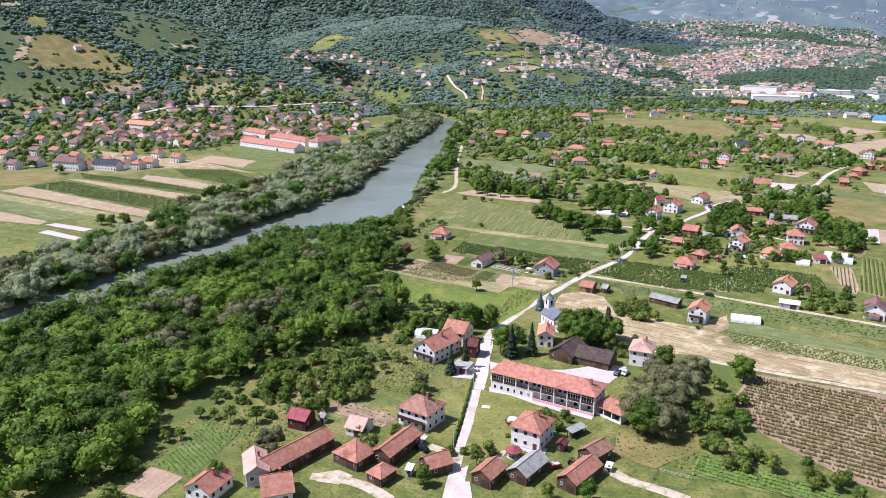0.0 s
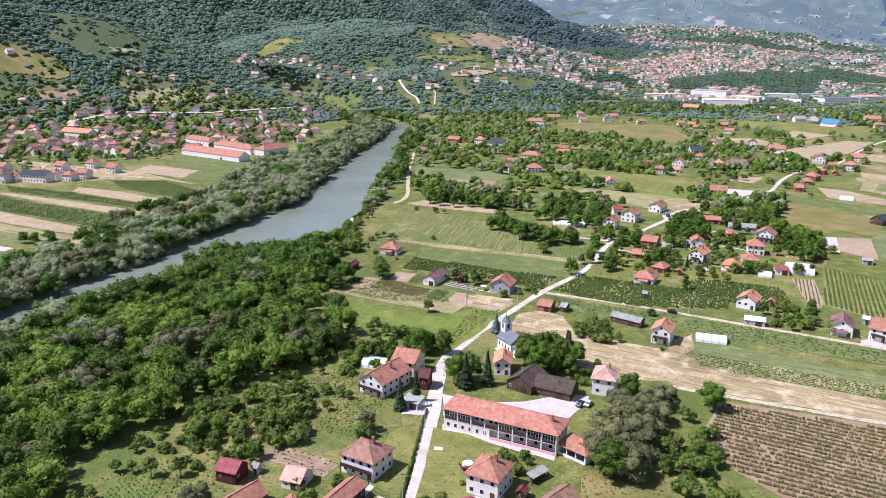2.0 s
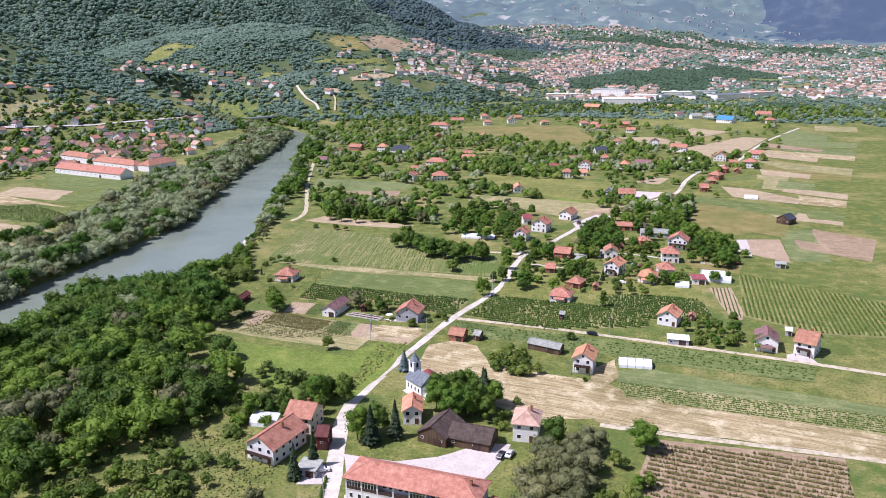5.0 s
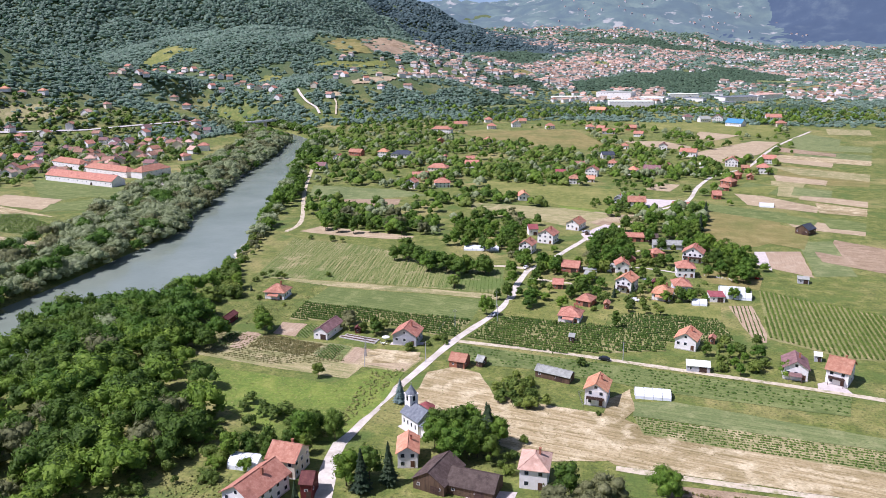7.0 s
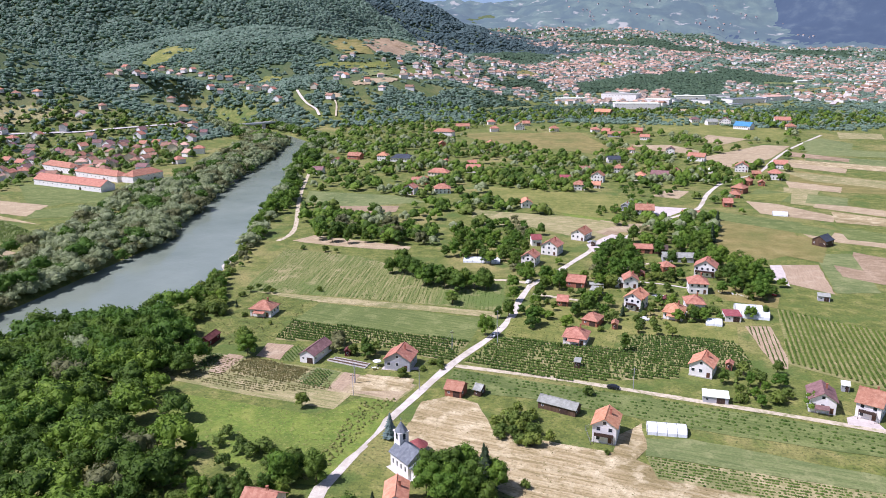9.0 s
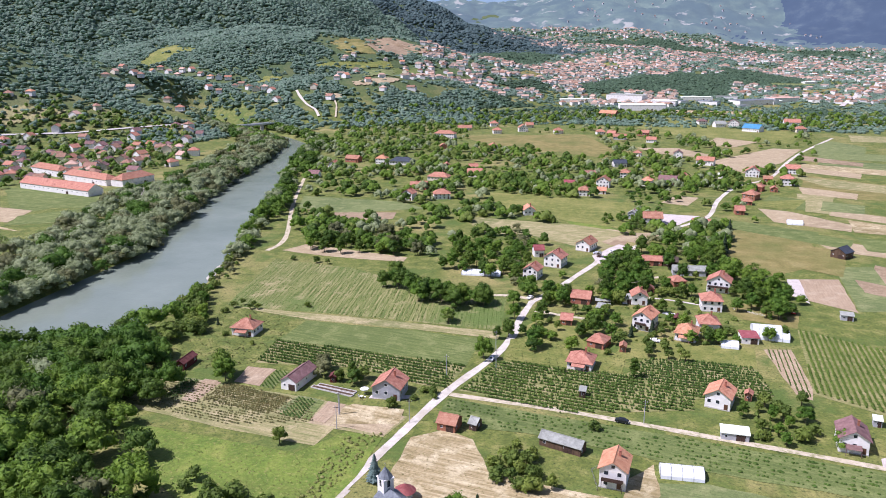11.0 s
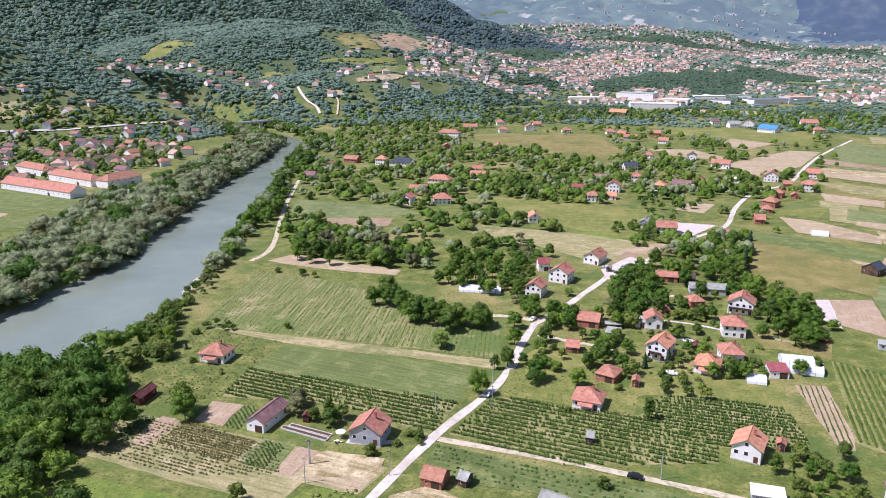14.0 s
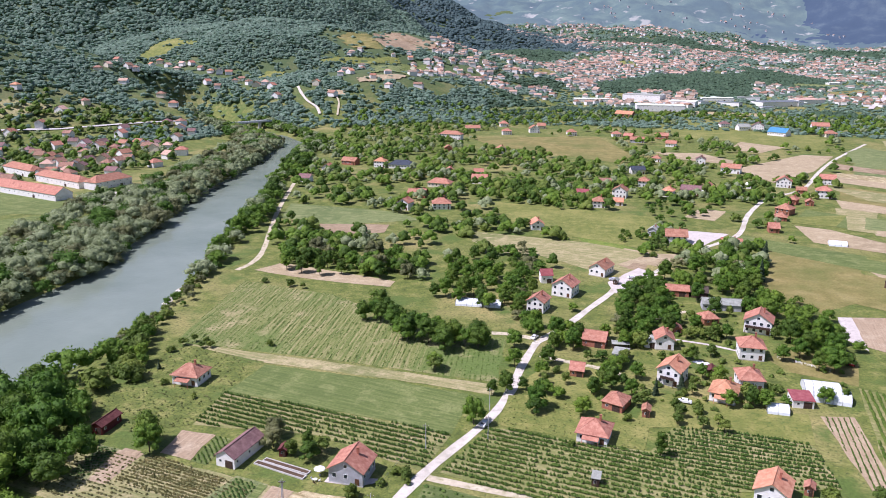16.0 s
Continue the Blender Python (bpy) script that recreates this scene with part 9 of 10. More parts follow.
rows("rows of berry canes beside the road", [(-127.8, 377.6), (-85.9, 372.6), (-48.2, 366.7), (-52.0, 344.9), (-87.5, 357.4), (-126.9, 354.5)], 101, 2.4, 0.5, 1.1, 0.8, M_CROP, 1.0)
rows("rows of berry canes across the road", [(-46.9, 345.8), (-36.6, 374.1), (-11.1, 371.3), (10.0, 370.3), (32.0, 355.4), (31.3, 345.7), (-12.0, 335.5)], 101, 2.4, 0.5, 1.1, 0.85, M_CROP, 1.0)
rows("rows of vegetables behind the houses", [(10.0, 370.3), (17.3, 386.5), (35.7, 388.4), (57.3, 384.8), (59.1, 361.8), (32.5, 354.4)], 96, 2.2, 0.5, 1.0, 0.8, M_CROP, 0.95)
rows("thin crop rows on bare soil", [(64.2, 404.4), (73.6, 405.9), (73.5, 373.0), (70.6, 361.3), (67.2, 363.7)], 4, 1.7, 0.45, 0.5, 0.5, M_CROP, 0.95)
rows("vineyard rows on trellises", [(82.3, 429.1), (119.1, 406.3), (141.0, 392.0), (124.7, 351.9), (99.3, 350.4), (73.2, 367.8)], 6, 2.0, 0.5, 1.2, 0.95, M_CROP, 1.0)
rows("dry brown maize rows", [(26.1, 247.1), (78.5, 245.5), (67.0, 182.2), (49.8, 189.2), (28.8, 205.9), (19.7, 221.0)], 102, 2.5, 0.4, 1.0, 0.75, M_CROP_DRY, 0.9)
rows("bright green potato rows", [(12.4, 187.6), (48.6, 178.3), (48.0, 172.6), (10.4, 174.9)], 102, 1.9, 0.4, 0.7, 1.2, M_POTATO, 1.0)
rows("bean rows in the garden", [(-126.3, 124.6), (-129.3, 148.2), (-116.6, 148.1), (-114.6, 124.2)], -62, 1.3, 0.45, 0.5, 0.8, M_POTATO, 1.0)
rows("sparse rows in the tilled plot", [(-99.4, 178.4), (-77.0, 174.7), (-78.3, 167.2), (-99.4, 170.0)], 100, 1.6, 0.8, 0.4, 0.5, M_CROP, 0.6)
rows("cabbage rows in the garden", [(-144.4, 321.1), (-146.0, 336.7), (-139.9, 336.5), (-139.2, 321.2)], 60, 1.4, 0.7, 0.5, 0.7, M_CROP, 0.95)
rows("weedy rows in the striped field", [(-155.9, 314.3), (-152.3, 336.6), (-118.3, 331.7), (-95.6, 327.6), (-87.8, 314.5), (-116.0, 307.0)], 101, 1.5, 0.8, 0.5, 0.7, M_CROP_DRY, 0.8)
rows("rough grass tufts on the verge", [(-49.0, 339.3), (89.3, 315.3), (85.2, 302.7), (30.0, 308.9), (10.3, 314.9), (-21.5, 321.5), (-50.2, 322.5)], 101, 2.2, 1.3, 0.5, 1.1, M_CROP, 0.6)
rows("orchard of young saplings", [(49.1, 348.5), (55.9, 346.0), (59.7, 328.2), (46.7, 329.9)], 10, 4.0, 2.2, 1.8, 1.5, M_BUSHY, 0.8)
rows("dark crop rows across the river", [(-493.3, 405.3), (-486.7, 431.4), (-309.0, 400.8), (-302.1, 376.1), (-318.3, 372.8)], 98, 2.6, 0.9, 0.9, 0.9, M_CROP, 0.9)
rows("dark crop rows across the river", [(-502.7, 464.2), (-433.8, 459.7), (-327.2, 438.8), (-320.9, 426.1), (-480.9, 447.6)], 98, 2.6, 0.9, 0.9, 0.9, M_CROP, 0.9)
rows("dark crop rows across the river", [(-440.6, 509.8), (-401.4, 526.9), (-356.0, 501.8), (-338.8, 469.4), (-408.3, 484.8)], 98, 2.6, 0.9, 0.9, 0.9, M_CROP, 0.9)
tufts("rough grass at the wood's edge", [(-136.7, 117.4), (-135.2, 150.4), (-118.0, 167.5), (-95.8, 168.2), (-101.1, 147.7), (-108.9, 139.5), (-132.1, 147.8), (-127.4, 124.2), (-127.9, 108.3)], 1.7, 0.5, M_GRASS, 0.8)
tufts("rough grass on the slope", [(-114.0, 227.9), (-98.7, 234.1), (-79.7, 218.7), (-75.8, 191.0), (-92.8, 187.7)], 1.3, 0.5, M_GRASS, 0.8)
tufts("dry rough grass behind the school", [(-12.5, 191.5), (11.3, 201.1), (12.6, 177.3), (-10.0, 176.0)], 1.5, 0.45, M_CROP_DRY, 0.8)
tufts("rough grass round the white house", [(-163.6, 357.3), (-168.0, 411.8), (-126.4, 404.0), (-128.2, 378.4), (-127.3, 354.4), (-143.5, 345.8)], 1.8, 0.5, M_GRASS, 0.7)
tufts("tall grass in the wet meadow", [(-150.1, 302.9), (-87.0, 295.4), (-76.1, 310.0), (-65.6, 307.7), (-66.9, 286.0), (-73.5, 259.0), (-92.6, 256.8), (-121.9, 275.6)], 1.3, 0.28, M_GRASS, 0.7)
tufts("weeds beside the road", [(-64.8, 312.1), (-68.7, 285.6), (-70.4, 259.6), (-78.1, 258.1), (-76.7, 287.8), (-75.3, 307.1)], 1.4, 0.7, M_GRASS, 0.8)
tufts("stubble tufts in the straw field", [(-55.6, 310.8), (-46.3, 317.8), (-36.7, 313.1), (-29.8, 296.6), (-13.7, 292.4), (0.6, 290.0), (10.4, 288.6), (17.3, 283.6), (67.4, 276.8), (30.3, 265.1), (-11.2, 257.3), (-56.6, 280.9)], 2.2, 0.25, M_CROP_DRY, 0.5)
tufts("dry grass beside the berry field", [(-34.9, 397.2), (-12.7, 402.5), (10.6, 387.9), (8.4, 370.6), (-11.2, 372.7), (-35.5, 376.2)], 1.8, 0.4, M_GRASS, 0.7)
rows("dry and green rows in the lined field", [(-178.8, 492.2), (-128.7, 482.2), (-111.4, 471.8), (-73.0, 442.1), (-42.9, 447.0), (-40.0, 405.9), (-77.7, 409.5), (-108.9, 411.4), (-168.8, 414.6)], -6, 1.9, 1.0, 0.35, 0.6, M_CROP, 0.5)
rows("vegetable rows in the plots", [(-100.7, 316.9), (-99.5, 330.4), (-92.8, 328.5), (-93.6, 315.4)], -40, 1.1, 0.6, 0.5, 0.7, M_CROP, 1.0, 0.2)
rows("vegetable rows in the plots", [(-116.1, 335.4), (-116.4, 349.7), (-111.4, 349.4), (-111.0, 334.5)], -40, 1.3, 0.6, 0.5, 0.6, M_CROP, 1.0, 0.2)
rows("maize rows in the striped field", [(-131.9, 321.3), (-128.8, 335.7), (-102.1, 329.8), (-103.2, 317.1)], 101, 1.2, 0.5, 0.7, 0.6, M_CROP_DRY, 1.0, 0.1)
tufts("weeds in the lined field", [(-178.8, 492.2), (-128.7, 482.2), (-111.4, 471.8), (-73.0, 442.1), (-42.9, 447.0), (-40.0, 405.9), (-77.7, 409.5), (-108.9, 411.4), (-168.8, 414.6)], 2.6, 0.35, M_CROP, 0.6)
rows("pale and green rows in the garden strip", [(16.6, 288.4), (110.3, 275.6), (106.7, 263.2), (19.2, 277.3)], 98, 1.5, 0.5, 0.45, 0.75, M_CROP, 0.75)

# ---- hill forest and far town ----
def crown_clump(seed, lobes):
    """A small uneven tree crown of a few rough lobes, one unit high."""
    r = np.random.default_rng(seed)
    vs, fs, o = [], [], 0
    for k in range(lobes):
        v, f = ICO1
        f = f[v[f].mean(1)[:, 2] > -0.25]
        a, off = k * 3.1 + r.uniform(0, 1), 0.0 if lobes == 1 else 0.3
        rad = (0.5 if lobes == 1 else 0.4) * r.uniform(0.85, 1.15)
        p = v * (1 + r.normal(0, 0.2, len(v)))[:, None] * rad * (1.05, 1.05, 0.9)
        vs.append(p + (math.cos(a) * off, math.sin(a) * off, 0.52 + (0.16 * r.uniform(-1, 1) if lobes > 1 else 0)))
        fs += (f + o).tolist()
        o += len(v)
    return np.concatenate(vs), fs


HILL_NEAR = [crown_clump(80 + k, 2) for k in range(6)]
HILL_FAR = [crown_clump(90 + k, 1) for k in range(6)]


def seen_from_valley(az, d, z, slack):
    """Which spots are not behind a nearer hill for someone over the middle of the valley."""
    a = np.arange(-66, 30, 0.5)
    r = np.arange(900, 4000, 20.0)
    ga, gr = np.meshgrid(np.radians(a), r, indexing="ij")
    rise = (height(gr * np.sin(ga), 80 + gr * np.cos(ga)) - 116) / gr
    most = np.maximum.accumulate(rise, axis=1)
    ia, ir = np.clip(((az + 66) * 2).astype(int), 0, len(a) - 1), np.clip(((d - 900) / 20).astype(int) - 1, 0, len(r) - 1)
    return (z - 116 + slack) / d >= most[ia, ir]


# The blue haze over the hills is put into this leaf colour.
M_HILL_HAZE = leaves("hillside foliage with haze tint", srgb(106, 134, 112), srgb(128, 155, 131), srgb(154, 177, 153), 0.24, 0.48)
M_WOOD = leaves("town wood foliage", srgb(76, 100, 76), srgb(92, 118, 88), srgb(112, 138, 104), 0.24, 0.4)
# Cloud shade and haze on the far ridge are put into this colour.
M_HILL_SHADE = leaves("ridge foliage with painted cloud shade", srgb(72, 92, 93), srgb(84, 106, 105), srgb(98, 119, 116), 0.2)


def far_woods(x, y):
    """Dark woods between the quarters of the far town: azimuth and distance ranges, with uneven edges."""
    d, az = np.hypot(x, y - 80), np.degrees(np.arctan2(x, y - 80))
    az, d = az + 0.8 * wavy(x, y, 230, 9.0), d + 60 * wavy(x, y, 260, 6.0)
    out = (az > -2.2) & (az < 8.5) & (d > 1690) & (d < 1760 + 50 * (az + 2.2))
    for a0, a1, d0, d1 in ((8, 13, 2050, 2400), (-12, -4, 2300, 2480), (-9, -1, 2480, 2640), (-8, 8, 1400, 1450), (-16, -8.5, 1180, 1330), (-9, 3, 1290, 1345), (12, 24, 1430, 1500), (3, 12, 1430, 1460), (-14, -4, 1640, 1690), (-3, 9, 2860, 2990), (8, 16, 3120, 3240)):
        out |= (az > a0) & (az < a1) & (d > d0) & (d < d1)
    return out


def hill_forest():
    n = 310000
    az, d = rng.uniform(-60, 24, n), np.sqrt(rng.uniform(880**2, 3350**2, n))
    x, y = d * np.sin(np.radians(az)), 80 + d * np.cos(np.radians(az))
    z = height(x, y)
    patch = wavy(x, y, 300, 5.0, 4)
    spur = (az < -25) & (d < 1450)
    knoll = (az > -20.4 + 2.2 * wavy(x, y, 170, 2.0)) & (az < -9) & (d < 1900)
    chance = np.where(az < -9, 1.0, 0.16 + 0.5 * (patch > 0.3))
    chance = np.where(spur, np.clip(0.32 + 1.7 * patch, 0.07, 1), chance)
    chance = np.where((az < -22) & (d > 1380) & (d < 1640) & (z < 84), np.clip(0.42 + patch, 0.12, 1), chance)
    chance = np.where(knoll, 0.03 + 0.8 * (patch > 0.26), chance)
    chance = np.where((az < -9) & (az > -26) & (d < 1290), np.clip(0.55 + 1.2 * patch, 0.15, 0.9), chance)
    chance = np.where(far_woods(x, y), 1.0, chance)
    for poly in OPEN:
        chance = np.where(inside(x, y, poly), 0.025, chance)
    # Ridge trees that take the painted cloud-shade colour.
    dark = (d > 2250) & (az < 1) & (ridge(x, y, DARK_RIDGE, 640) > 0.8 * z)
    town_wood = far_woods(x, y) & (az > -9) & ~dark
    chance = np.where(dark & (az < -3), 0.62, chance)
    near = d < 1750
    keep = (rng.random(n) < chance) & ((z > 2.5) | (d > 1180)) & (z < 122 + 0.092 * d) & seen_from_valley(az, d, z, 16)
    keep &= ~((x < -150) & (d < 1300) & (np.minimum(line_dist(x, y, BANK_L), line_dist(x, y, BANK_R)) < 12)) & ~inside(x, y, RIVER)
    for pts, w, _ in LINES:
        if max(p[1] for p in pts) > 900:
            keep &= line_dist(x, y + 6, pts) > w / 2 + 9
    for px, py, r in PLOTS:
        if py > 640:
            keep &= (np.abs(x - px) > r + 1.5) | (y > py + r + 2) | (y < py - r - 16)
    for name, m, some, label in (("hill_forest", M_HILL_HAZE, ~dark & ~town_wood, "broadleaf forest covering the hillsides"), ("town_wood", M_WOOD, town_wood, "dark woods and tree belts round the far town"), ("ridge_forest", M_HILL_SHADE, dark, "forest over the long far ridge, cloud shade in its colour")):
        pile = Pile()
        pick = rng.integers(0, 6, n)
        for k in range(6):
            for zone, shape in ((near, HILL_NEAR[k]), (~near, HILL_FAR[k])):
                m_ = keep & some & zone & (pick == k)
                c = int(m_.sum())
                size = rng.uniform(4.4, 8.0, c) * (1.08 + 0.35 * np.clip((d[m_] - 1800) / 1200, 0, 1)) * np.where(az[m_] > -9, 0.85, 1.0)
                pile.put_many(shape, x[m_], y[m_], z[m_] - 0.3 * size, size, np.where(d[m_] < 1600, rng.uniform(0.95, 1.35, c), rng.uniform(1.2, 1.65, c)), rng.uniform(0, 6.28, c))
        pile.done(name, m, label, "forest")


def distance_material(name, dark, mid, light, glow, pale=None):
    """Far mountains as a plain backdrop; the day's haze is put in as emission."""
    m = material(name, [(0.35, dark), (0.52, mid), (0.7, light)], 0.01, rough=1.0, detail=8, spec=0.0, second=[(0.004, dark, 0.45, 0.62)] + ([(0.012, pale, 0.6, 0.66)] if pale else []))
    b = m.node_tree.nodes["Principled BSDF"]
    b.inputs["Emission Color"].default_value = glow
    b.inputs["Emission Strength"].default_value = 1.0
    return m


def mountain_side(az, d):
    """The hazy inhabited mountainside behind the town."""
    x, y = d * np.sin(np.radians(az)), 80 + d * np.cos(np.radians(az))
    t = np.clip((d - 3250) / 1500, 0, 1)
    return height(x, y) - 8 + 24 * smooth01(t * 8) + 420 * t**1.5 * smooth01((az + 7) / 9) + smooth01(t * 3) * (34 * wavy(x, y, 700, 2.0, 4) + 7 * wavy(x, y, 130, 4.0, 4))


def backdrop(name, label, az0, az1, d0, d1, top, m):
    az, t = np.meshgrid(np.arange(az0, az1, 0.2), np.linspace(0, 1, 50))
    d = d0 + (d1 - d0) * t
    x, y = d * np.sin(np.radians(az)), 80 + d * np.cos(np.radians(az))
    z = top(az, d)
    ny, nx = az.shape
    i = np.arange(nx * ny).reshape(ny, nx)
    quads = np.stack([i[:-1, :-1], i[:-1, 1:], i[1:, 1:], i[1:, :-1]], -1).reshape(-1, 4)
    return tagged(new(name, mesh_of(name, np.stack([x, y, z], -1).reshape(-1, 3).tolist(), quads.tolist(), m, smooth=True)), label, "mountain", kind="structure")


def far_peak(az, d):
    x, y = d * np.sin(np.radians(az)), 80 + d * np.cos(np.radians(az))
    return 900 * smooth01((d - 4150) / 700) + 60 * wavy(x, y, 800, 1.0, 4) + 15 * wavy(x, y, 190, 5.0, 4) - 40


# Added sheet over the mountainside that carries the painted cloud shade.
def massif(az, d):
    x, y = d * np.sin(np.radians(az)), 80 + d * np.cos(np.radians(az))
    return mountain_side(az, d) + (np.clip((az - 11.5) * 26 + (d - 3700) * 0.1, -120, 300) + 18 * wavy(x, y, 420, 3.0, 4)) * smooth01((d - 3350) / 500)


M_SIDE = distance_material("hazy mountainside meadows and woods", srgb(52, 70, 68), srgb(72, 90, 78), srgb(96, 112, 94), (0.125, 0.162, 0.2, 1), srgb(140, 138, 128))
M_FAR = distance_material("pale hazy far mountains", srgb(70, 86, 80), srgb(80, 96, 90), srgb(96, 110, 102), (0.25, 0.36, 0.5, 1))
# Cloud shade is put into the massif's dark base and blue glow.
M_MASSIF = distance_material("massif with cloud shade in its colour", srgb(44, 56, 62), srgb(50, 62, 68), srgb(78, 90, 88), (0.07, 0.1, 0.165, 1))
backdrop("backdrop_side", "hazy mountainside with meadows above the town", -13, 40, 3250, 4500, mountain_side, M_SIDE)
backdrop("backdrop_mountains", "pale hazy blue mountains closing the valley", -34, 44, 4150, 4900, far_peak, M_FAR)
backdrop("backdrop_massif", "massif coloured dark blue to stand for cloud shade", 6, 44, 3350, 4450, massif, M_MASSIF)


def far_houses(name, label, spots, lo, hi, z_of=None, roofs=("muted", "pink", "old", "muted"), wall="white", flat=False):
    """Distant houses past counting: walls and tiled roofs in one mesh."""
    v, f, ids = [], [], []
    px, py = np.array([p[0] for p in spots]), np.array([p[1] for p in spots])
    zs = z_of(np.degrees(np.arctan2(px, py - 80)), np.hypot(px, py - 80)) if z_of else height(px, py)
    for (x, y), z in zip(spots, zs):
        w, d, h = rng.uniform(lo, hi), rng.uniform(0.85, 1.05) * lo, rng.uniform(4, 7)
        a, k = rng.uniform(-0.7, 0.7) + (1.57 if rng.random() < 0.4 else 0), int(rng.integers(1, 5))
        c, s = math.cos(a), math.sin(a)
        ridge_half = w / 2 * 0.35 if rng.random() < 0.45 else w / 2 + 0.4
        box = [(p * w / 2, q * d / 2, r) for r in (-4, h) for p, q in ((-1, -1), (1, -1), (1, 1), (-1, 1))]
        eave = [(p * (w / 2 + 0.5), q * (d / 2 + 0.5), h - 0.1) for p, q in ((-1, -1), (1, -1), (1, 1), (-1, 1))]
        rise = 0.9 if flat else d * 0.32
        top = [(-ridge_half, 0, h + rise), (ridge_half, 0, h + rise)]
        o = len(v)
        v += [(x + p * c - q * s, y + p * s + q * c, z + r) for p, q, r in box + eave + top]
        f += [(o, o + 1, o + 5, o + 4), (o + 1, o + 2, o + 6, o + 5), (o + 2, o + 3, o + 7, o + 6), (o + 3, o, o + 4, o + 7)]
        ids += [0] * 4
        f += [(o + 8, o + 9, o + 13, o + 12), (o + 9, o + 10, o + 13), (o + 10, o + 11, o + 12, o + 13), (o + 11, o + 8, o + 12), (o + 11, o + 10, o + 9, o + 8)]
        ids += [k] * 5
    me = mesh_of(name, v, f, [M_WALLS[wall]] + [M_ROOFS[r] for r in roofs], ids)
    return tagged(new(name, me), label, "houses", kind="stuff")


def town_spots(n, az0, az1, d0, d1, bias, seed):
    az, d = rng.uniform(az0, az1, n), np.sqrt(rng.uniform(d0**2, d1**2, n))
    x, y = d * np.sin(np.radians(az)), 80 + d * np.cos(np.radians(az))
    keep = (rng.random(n) < np.clip(bias + 0.9 * wavy(x, y, 420, seed, 3), 0.03, 1)) & ~far_woods(x, y)
    for poly in OPEN:
        keep &= ~inside(x, y, poly)
    return list(zip(x[keep].tolist(), y[keep].tolist()))


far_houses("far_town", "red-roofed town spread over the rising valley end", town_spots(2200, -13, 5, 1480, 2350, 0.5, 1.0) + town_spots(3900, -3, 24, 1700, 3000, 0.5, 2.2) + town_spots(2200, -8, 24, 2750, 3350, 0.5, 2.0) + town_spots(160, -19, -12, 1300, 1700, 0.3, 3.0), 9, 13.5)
far_houses("mountain_village", "scattered pale houses on the hazy mountainside", town_spots(300, -3, 15, 3380, 4000, 0.15, 5.0), 6, 8, mountain_side, ("muted", "pink", "muted", "muted"), "grey")
far_houses("town_blocks", "pale flat-roofed halls and blocks in the far town", town_spots(170, 9, 24, 2150, 2950, 0.6, 3.0) + town_spots(34, 2, 22, 1480, 1800, 0.35, 7.0), 18, 42, None, ("white", "grey", "white", "slate"), "white", True)
for n, (x, y) in enumerate(p for p in town_spots(420, -52, -25, 740, 1080, 0.5, 6.0) if p[1] > 600 and free_spot(p[0], p[1], 9) and not inside(np.array([p[0]]), np.array([p[1]]), RIVER)[0] and line_dist(np.array([p[0]]), np.array([p[1]]), BANK_L)[0] > 75):
    house(x, y, rng.uniform(-25, 25) + (90 if rng.random() < 0.3 else 0), rng.uniform(9, 12), rng.uniform(8, 10), rng.uniform(4.5, 6.5), "hxy"[int(rng.integers(3))], ("red", "old", "plum", "old", "pink", "plum")[int(rng.integers(6))], ("white", "white", "cream")[int(rng.integers(3))], 2, detail=0, group="houses across the river", z=spot(x, y))
# houses of the side valley and the terraces
GLEN = [(-717, 1131), (-725, 1165), (-752, 1228), (-724, 1212), (-713, 1214), (-832, 1440), (-826, 1458), (-798, 1437), (-764, 1410), (-766, 1432), (-750, 1436), (-722, 1418), (-698, 1408), (-681, 1407), (-665, 1411), (-612, 1329), (-612, 1355), (-574, 1302), (-555, 1288), (-542, 1294), (-521, 1272), (-897, 858), (-766, 938), (-757, 952), (-741, 963), (-726, 984), (-667, 1115), (-652, 966), (-649, 1007), (-570, 1076), (-646, 1244), (-602, 1100), (-638, 1287), (-614, 1276), (-495, 1230), (-863, 698), (-451, 1278), (-434, 1339), (-424, 1356), (-383, 1347), (-350, 1322), (-384, 1604), (-342, 1465), (-401, 1645), (-414, 1248)]
for x, y in GLEN:
    house(x, y, rng.uniform(-30, 30), rng.uniform(9, 12), rng.uniform(8, 10), rng.uniform(4.5, 6.5), "hxy"[int(rng.integers(3))], ("red", "old", "pink", "orange")[int(rng.integers(4))], ("white", "white", "cream")[int(rng.integers(3))], 2, detail=0, group="houses of the side valley")
# large halls at the edge of the town
for x, y, rot, w, d, h, rc in ((45, 1640, -20, 70, 34, 13, "grey"), (112, 1600, -15, 46, 30, 9, "white"), (-45, 1622, 12, 72, 18, 6, "white"), (285, 1690, 30, 90, 34, 8, "slate"), (350, 1760, 30, 60, 30, 9, "pink"), (180, 1700, 10, 60, 16, 6, "white")):
    house(x, y, rot, w, d, h, "f", rc, "white", 2, name="building", detail=1, group="halls of the far town")
hill_forest()

# ---- vehicles, poles and fences ----
car(-18.1, 231.7, 75, "black", "black hatchback parked in the school yard")
car(-15.6, 232.7, 75, "silver", "silver hatchback parked in the school yard")
car(-66.3, 215.2, 20, "white", "white car parked beside the road")
car(-62.2, 159.3, 160, "black", "dark car parked by the garage")
car(22.4, 404.9, -10, "white", "white car parked on the grass")
car(7.5, 541.2, 20, "white", "white van parked in the yard")
car(-1.6, 536.0, 10, "silver", "silver car parked in the yard")
car(-31.7, 449.7, 70, "white", "white car at the roadside")
car(-39.2, 374.5, 75, "silver", "silver car on the gravel road")
car(7.9, 332.9, -11, "black", "dark car on the farm track")
pole(-54.3, 164.1)
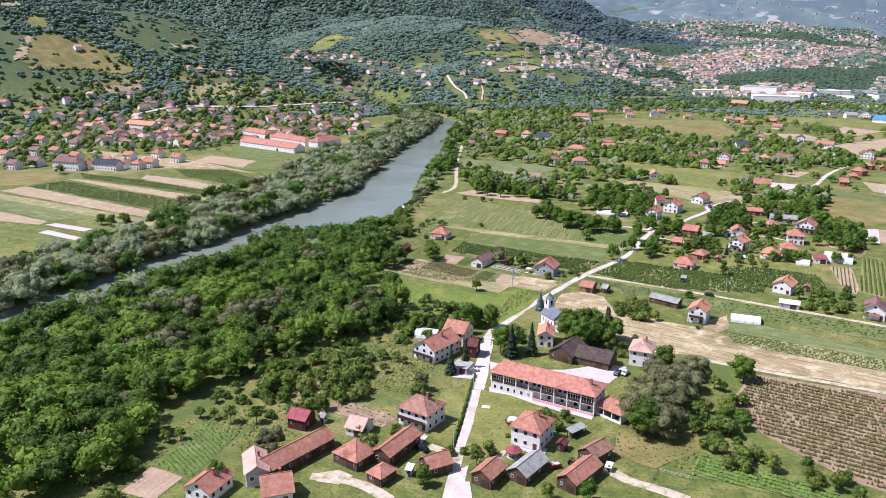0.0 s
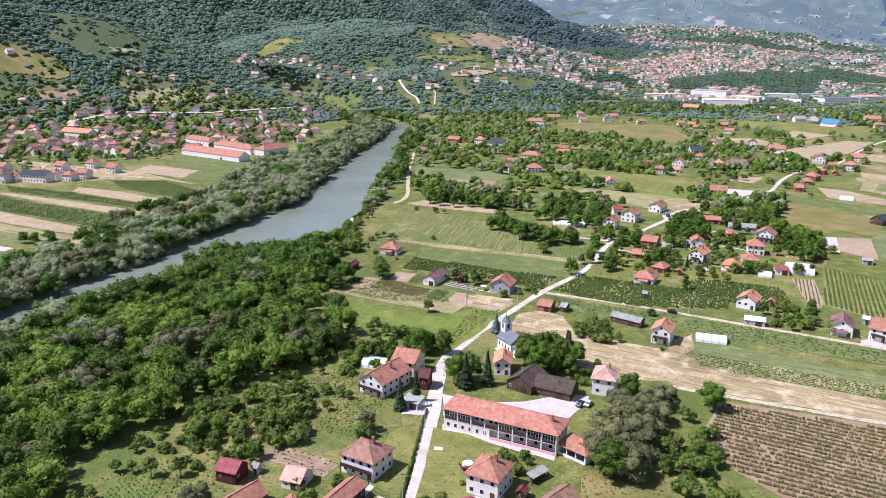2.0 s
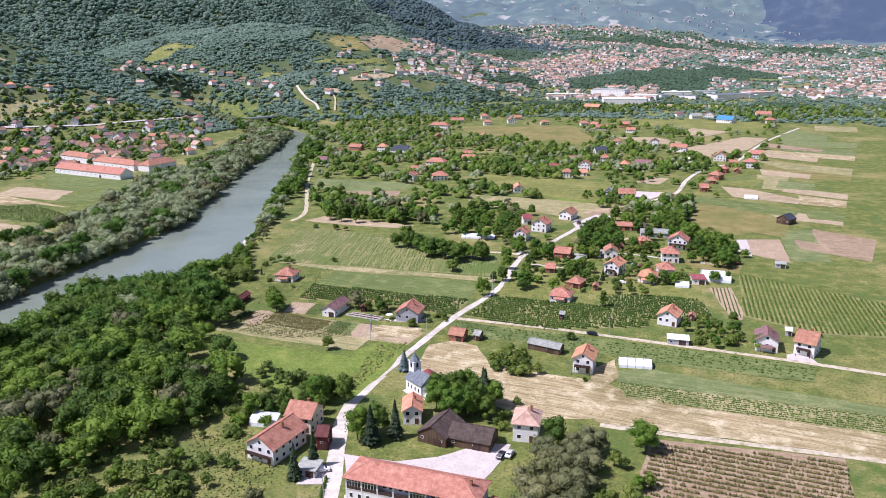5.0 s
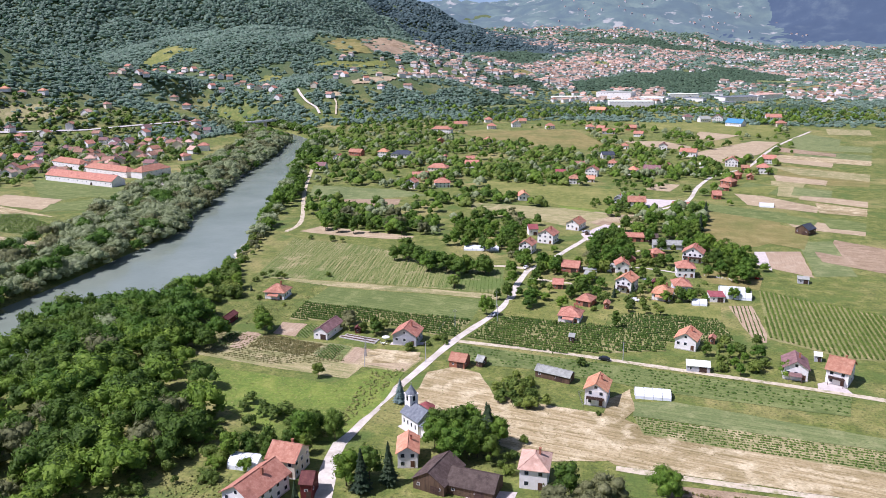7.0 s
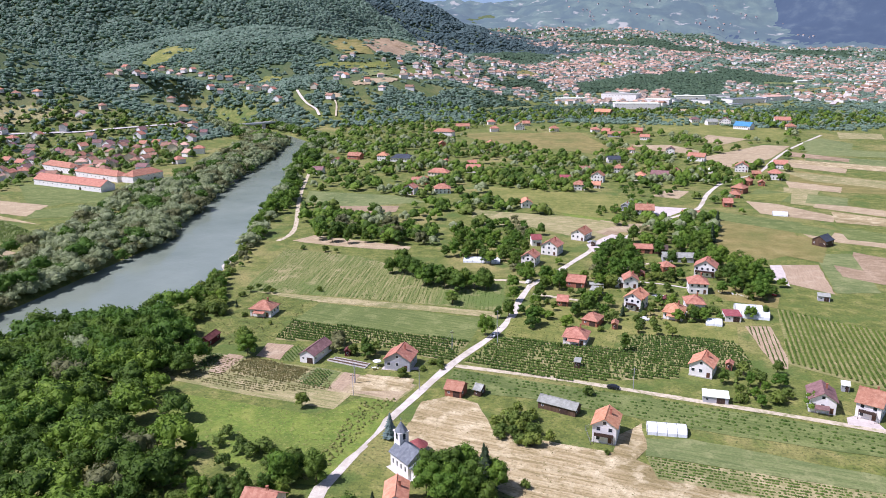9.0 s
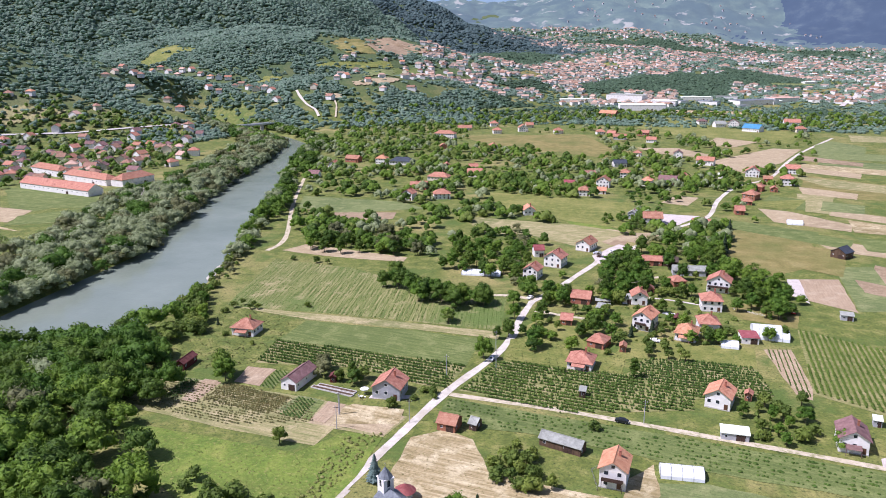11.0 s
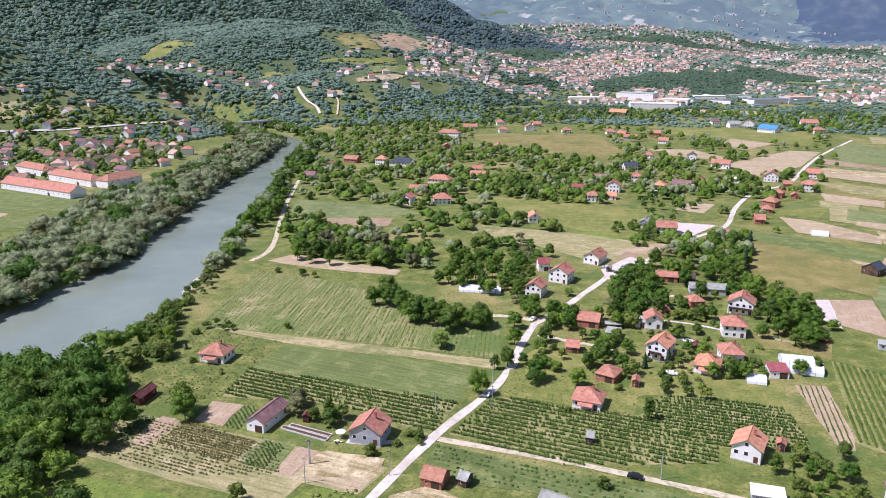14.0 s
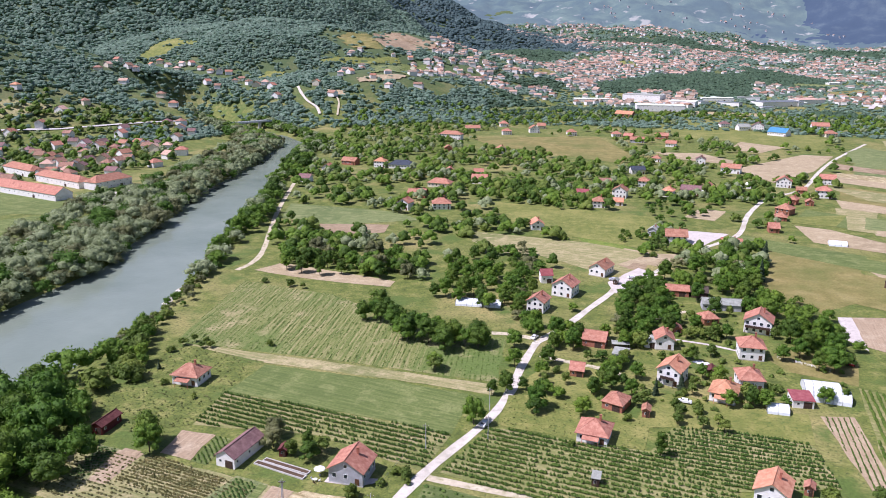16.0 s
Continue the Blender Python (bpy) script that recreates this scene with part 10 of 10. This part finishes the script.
pole(-61.1, 201.4)
pole(-58.3, 320.0)
pole(-53.6, 357.2)
pole(-39.3, 384.5)
pole(-82.0, 320.6)
pole(-79.6, 311.5)
pole(14.7, 333.7)
pole(-36.8, 366.2)
wire((-54.3, 164.1), (-61.1, 201.4))
wire((-58.3, 320.0), (-53.6, 357.2))
wire((-82.0, 320.6), (-79.6, 311.5))
trailer(-24.8, 164.4, 40)
trailer(-42.4, 182.8, 10, "red tractor trailer beside the lawn")
log_rack(-23.0, 184.4, 60)
woodpile(-68.1, 154.0, 20, 3.0)
fence([(-75.8, 191.0), (-68.4, 200.3), (-62.1, 204.2)])
hedge([(-64.0, 211.8), (-63.1, 205.8), (-58.6, 184.0), (-54.6, 163.8)])
fence([(0.5, 165.1), (1.9, 173.0), (10.7, 172.1), (9.7, 166.6), (0.5, 165.1)], "low plank fence round the vegetable bed", 0.8, 2.0)
fence([(0.6, 292.4), (-1.2, 301.9), (3.1, 306.5)])
fence([(59.3, 451.4), (75.8, 442.3)])
parasol(-78.4, 337.0)
garden_table(-78.4, 333.8, 0)
garden_chair(-77.3, 334.0, -80, "white")
garden_chair(-79.4, 334.1, 80, "white")
garden_chair(-78.3, 332.7, 180, "dark")
garden_bed(-90.0, 336.8, -15, 16.5, 1.4)
garden_bed(-89.0, 338.9, -14, 14.9, 1.4)
pole(-81.8, 320.9)
boat(29.9, 440.7, 10)
boat(31.5, 439.8, 15)
boat(33.2, 438.9, 5)
log_rack(1.7, 447.6, 5)
trailer(84.8, 450.1, 70, "small trailer with white sacks in the meadow")
ground_sheet(-53.4, 191.1, 12, 2.6, 1.6)
ground_sheet(1.3, 195.2, 40, 3.2, 1.4)
gazebo(-37.0, 165.6)
parasol(-42.3, 183.4)
garden_table(-43.5, 184.0, 0)
garden_chair(-44.6, 184.0, 80, "dark")
garden_chair(-43.3, 185.2, 0, "dark")
garden_chair(-43.6, 182.8, 180, "dark")
tractor(-20.3, 167.3, 40)
bridge((-530, 1031), (-395, 1243))
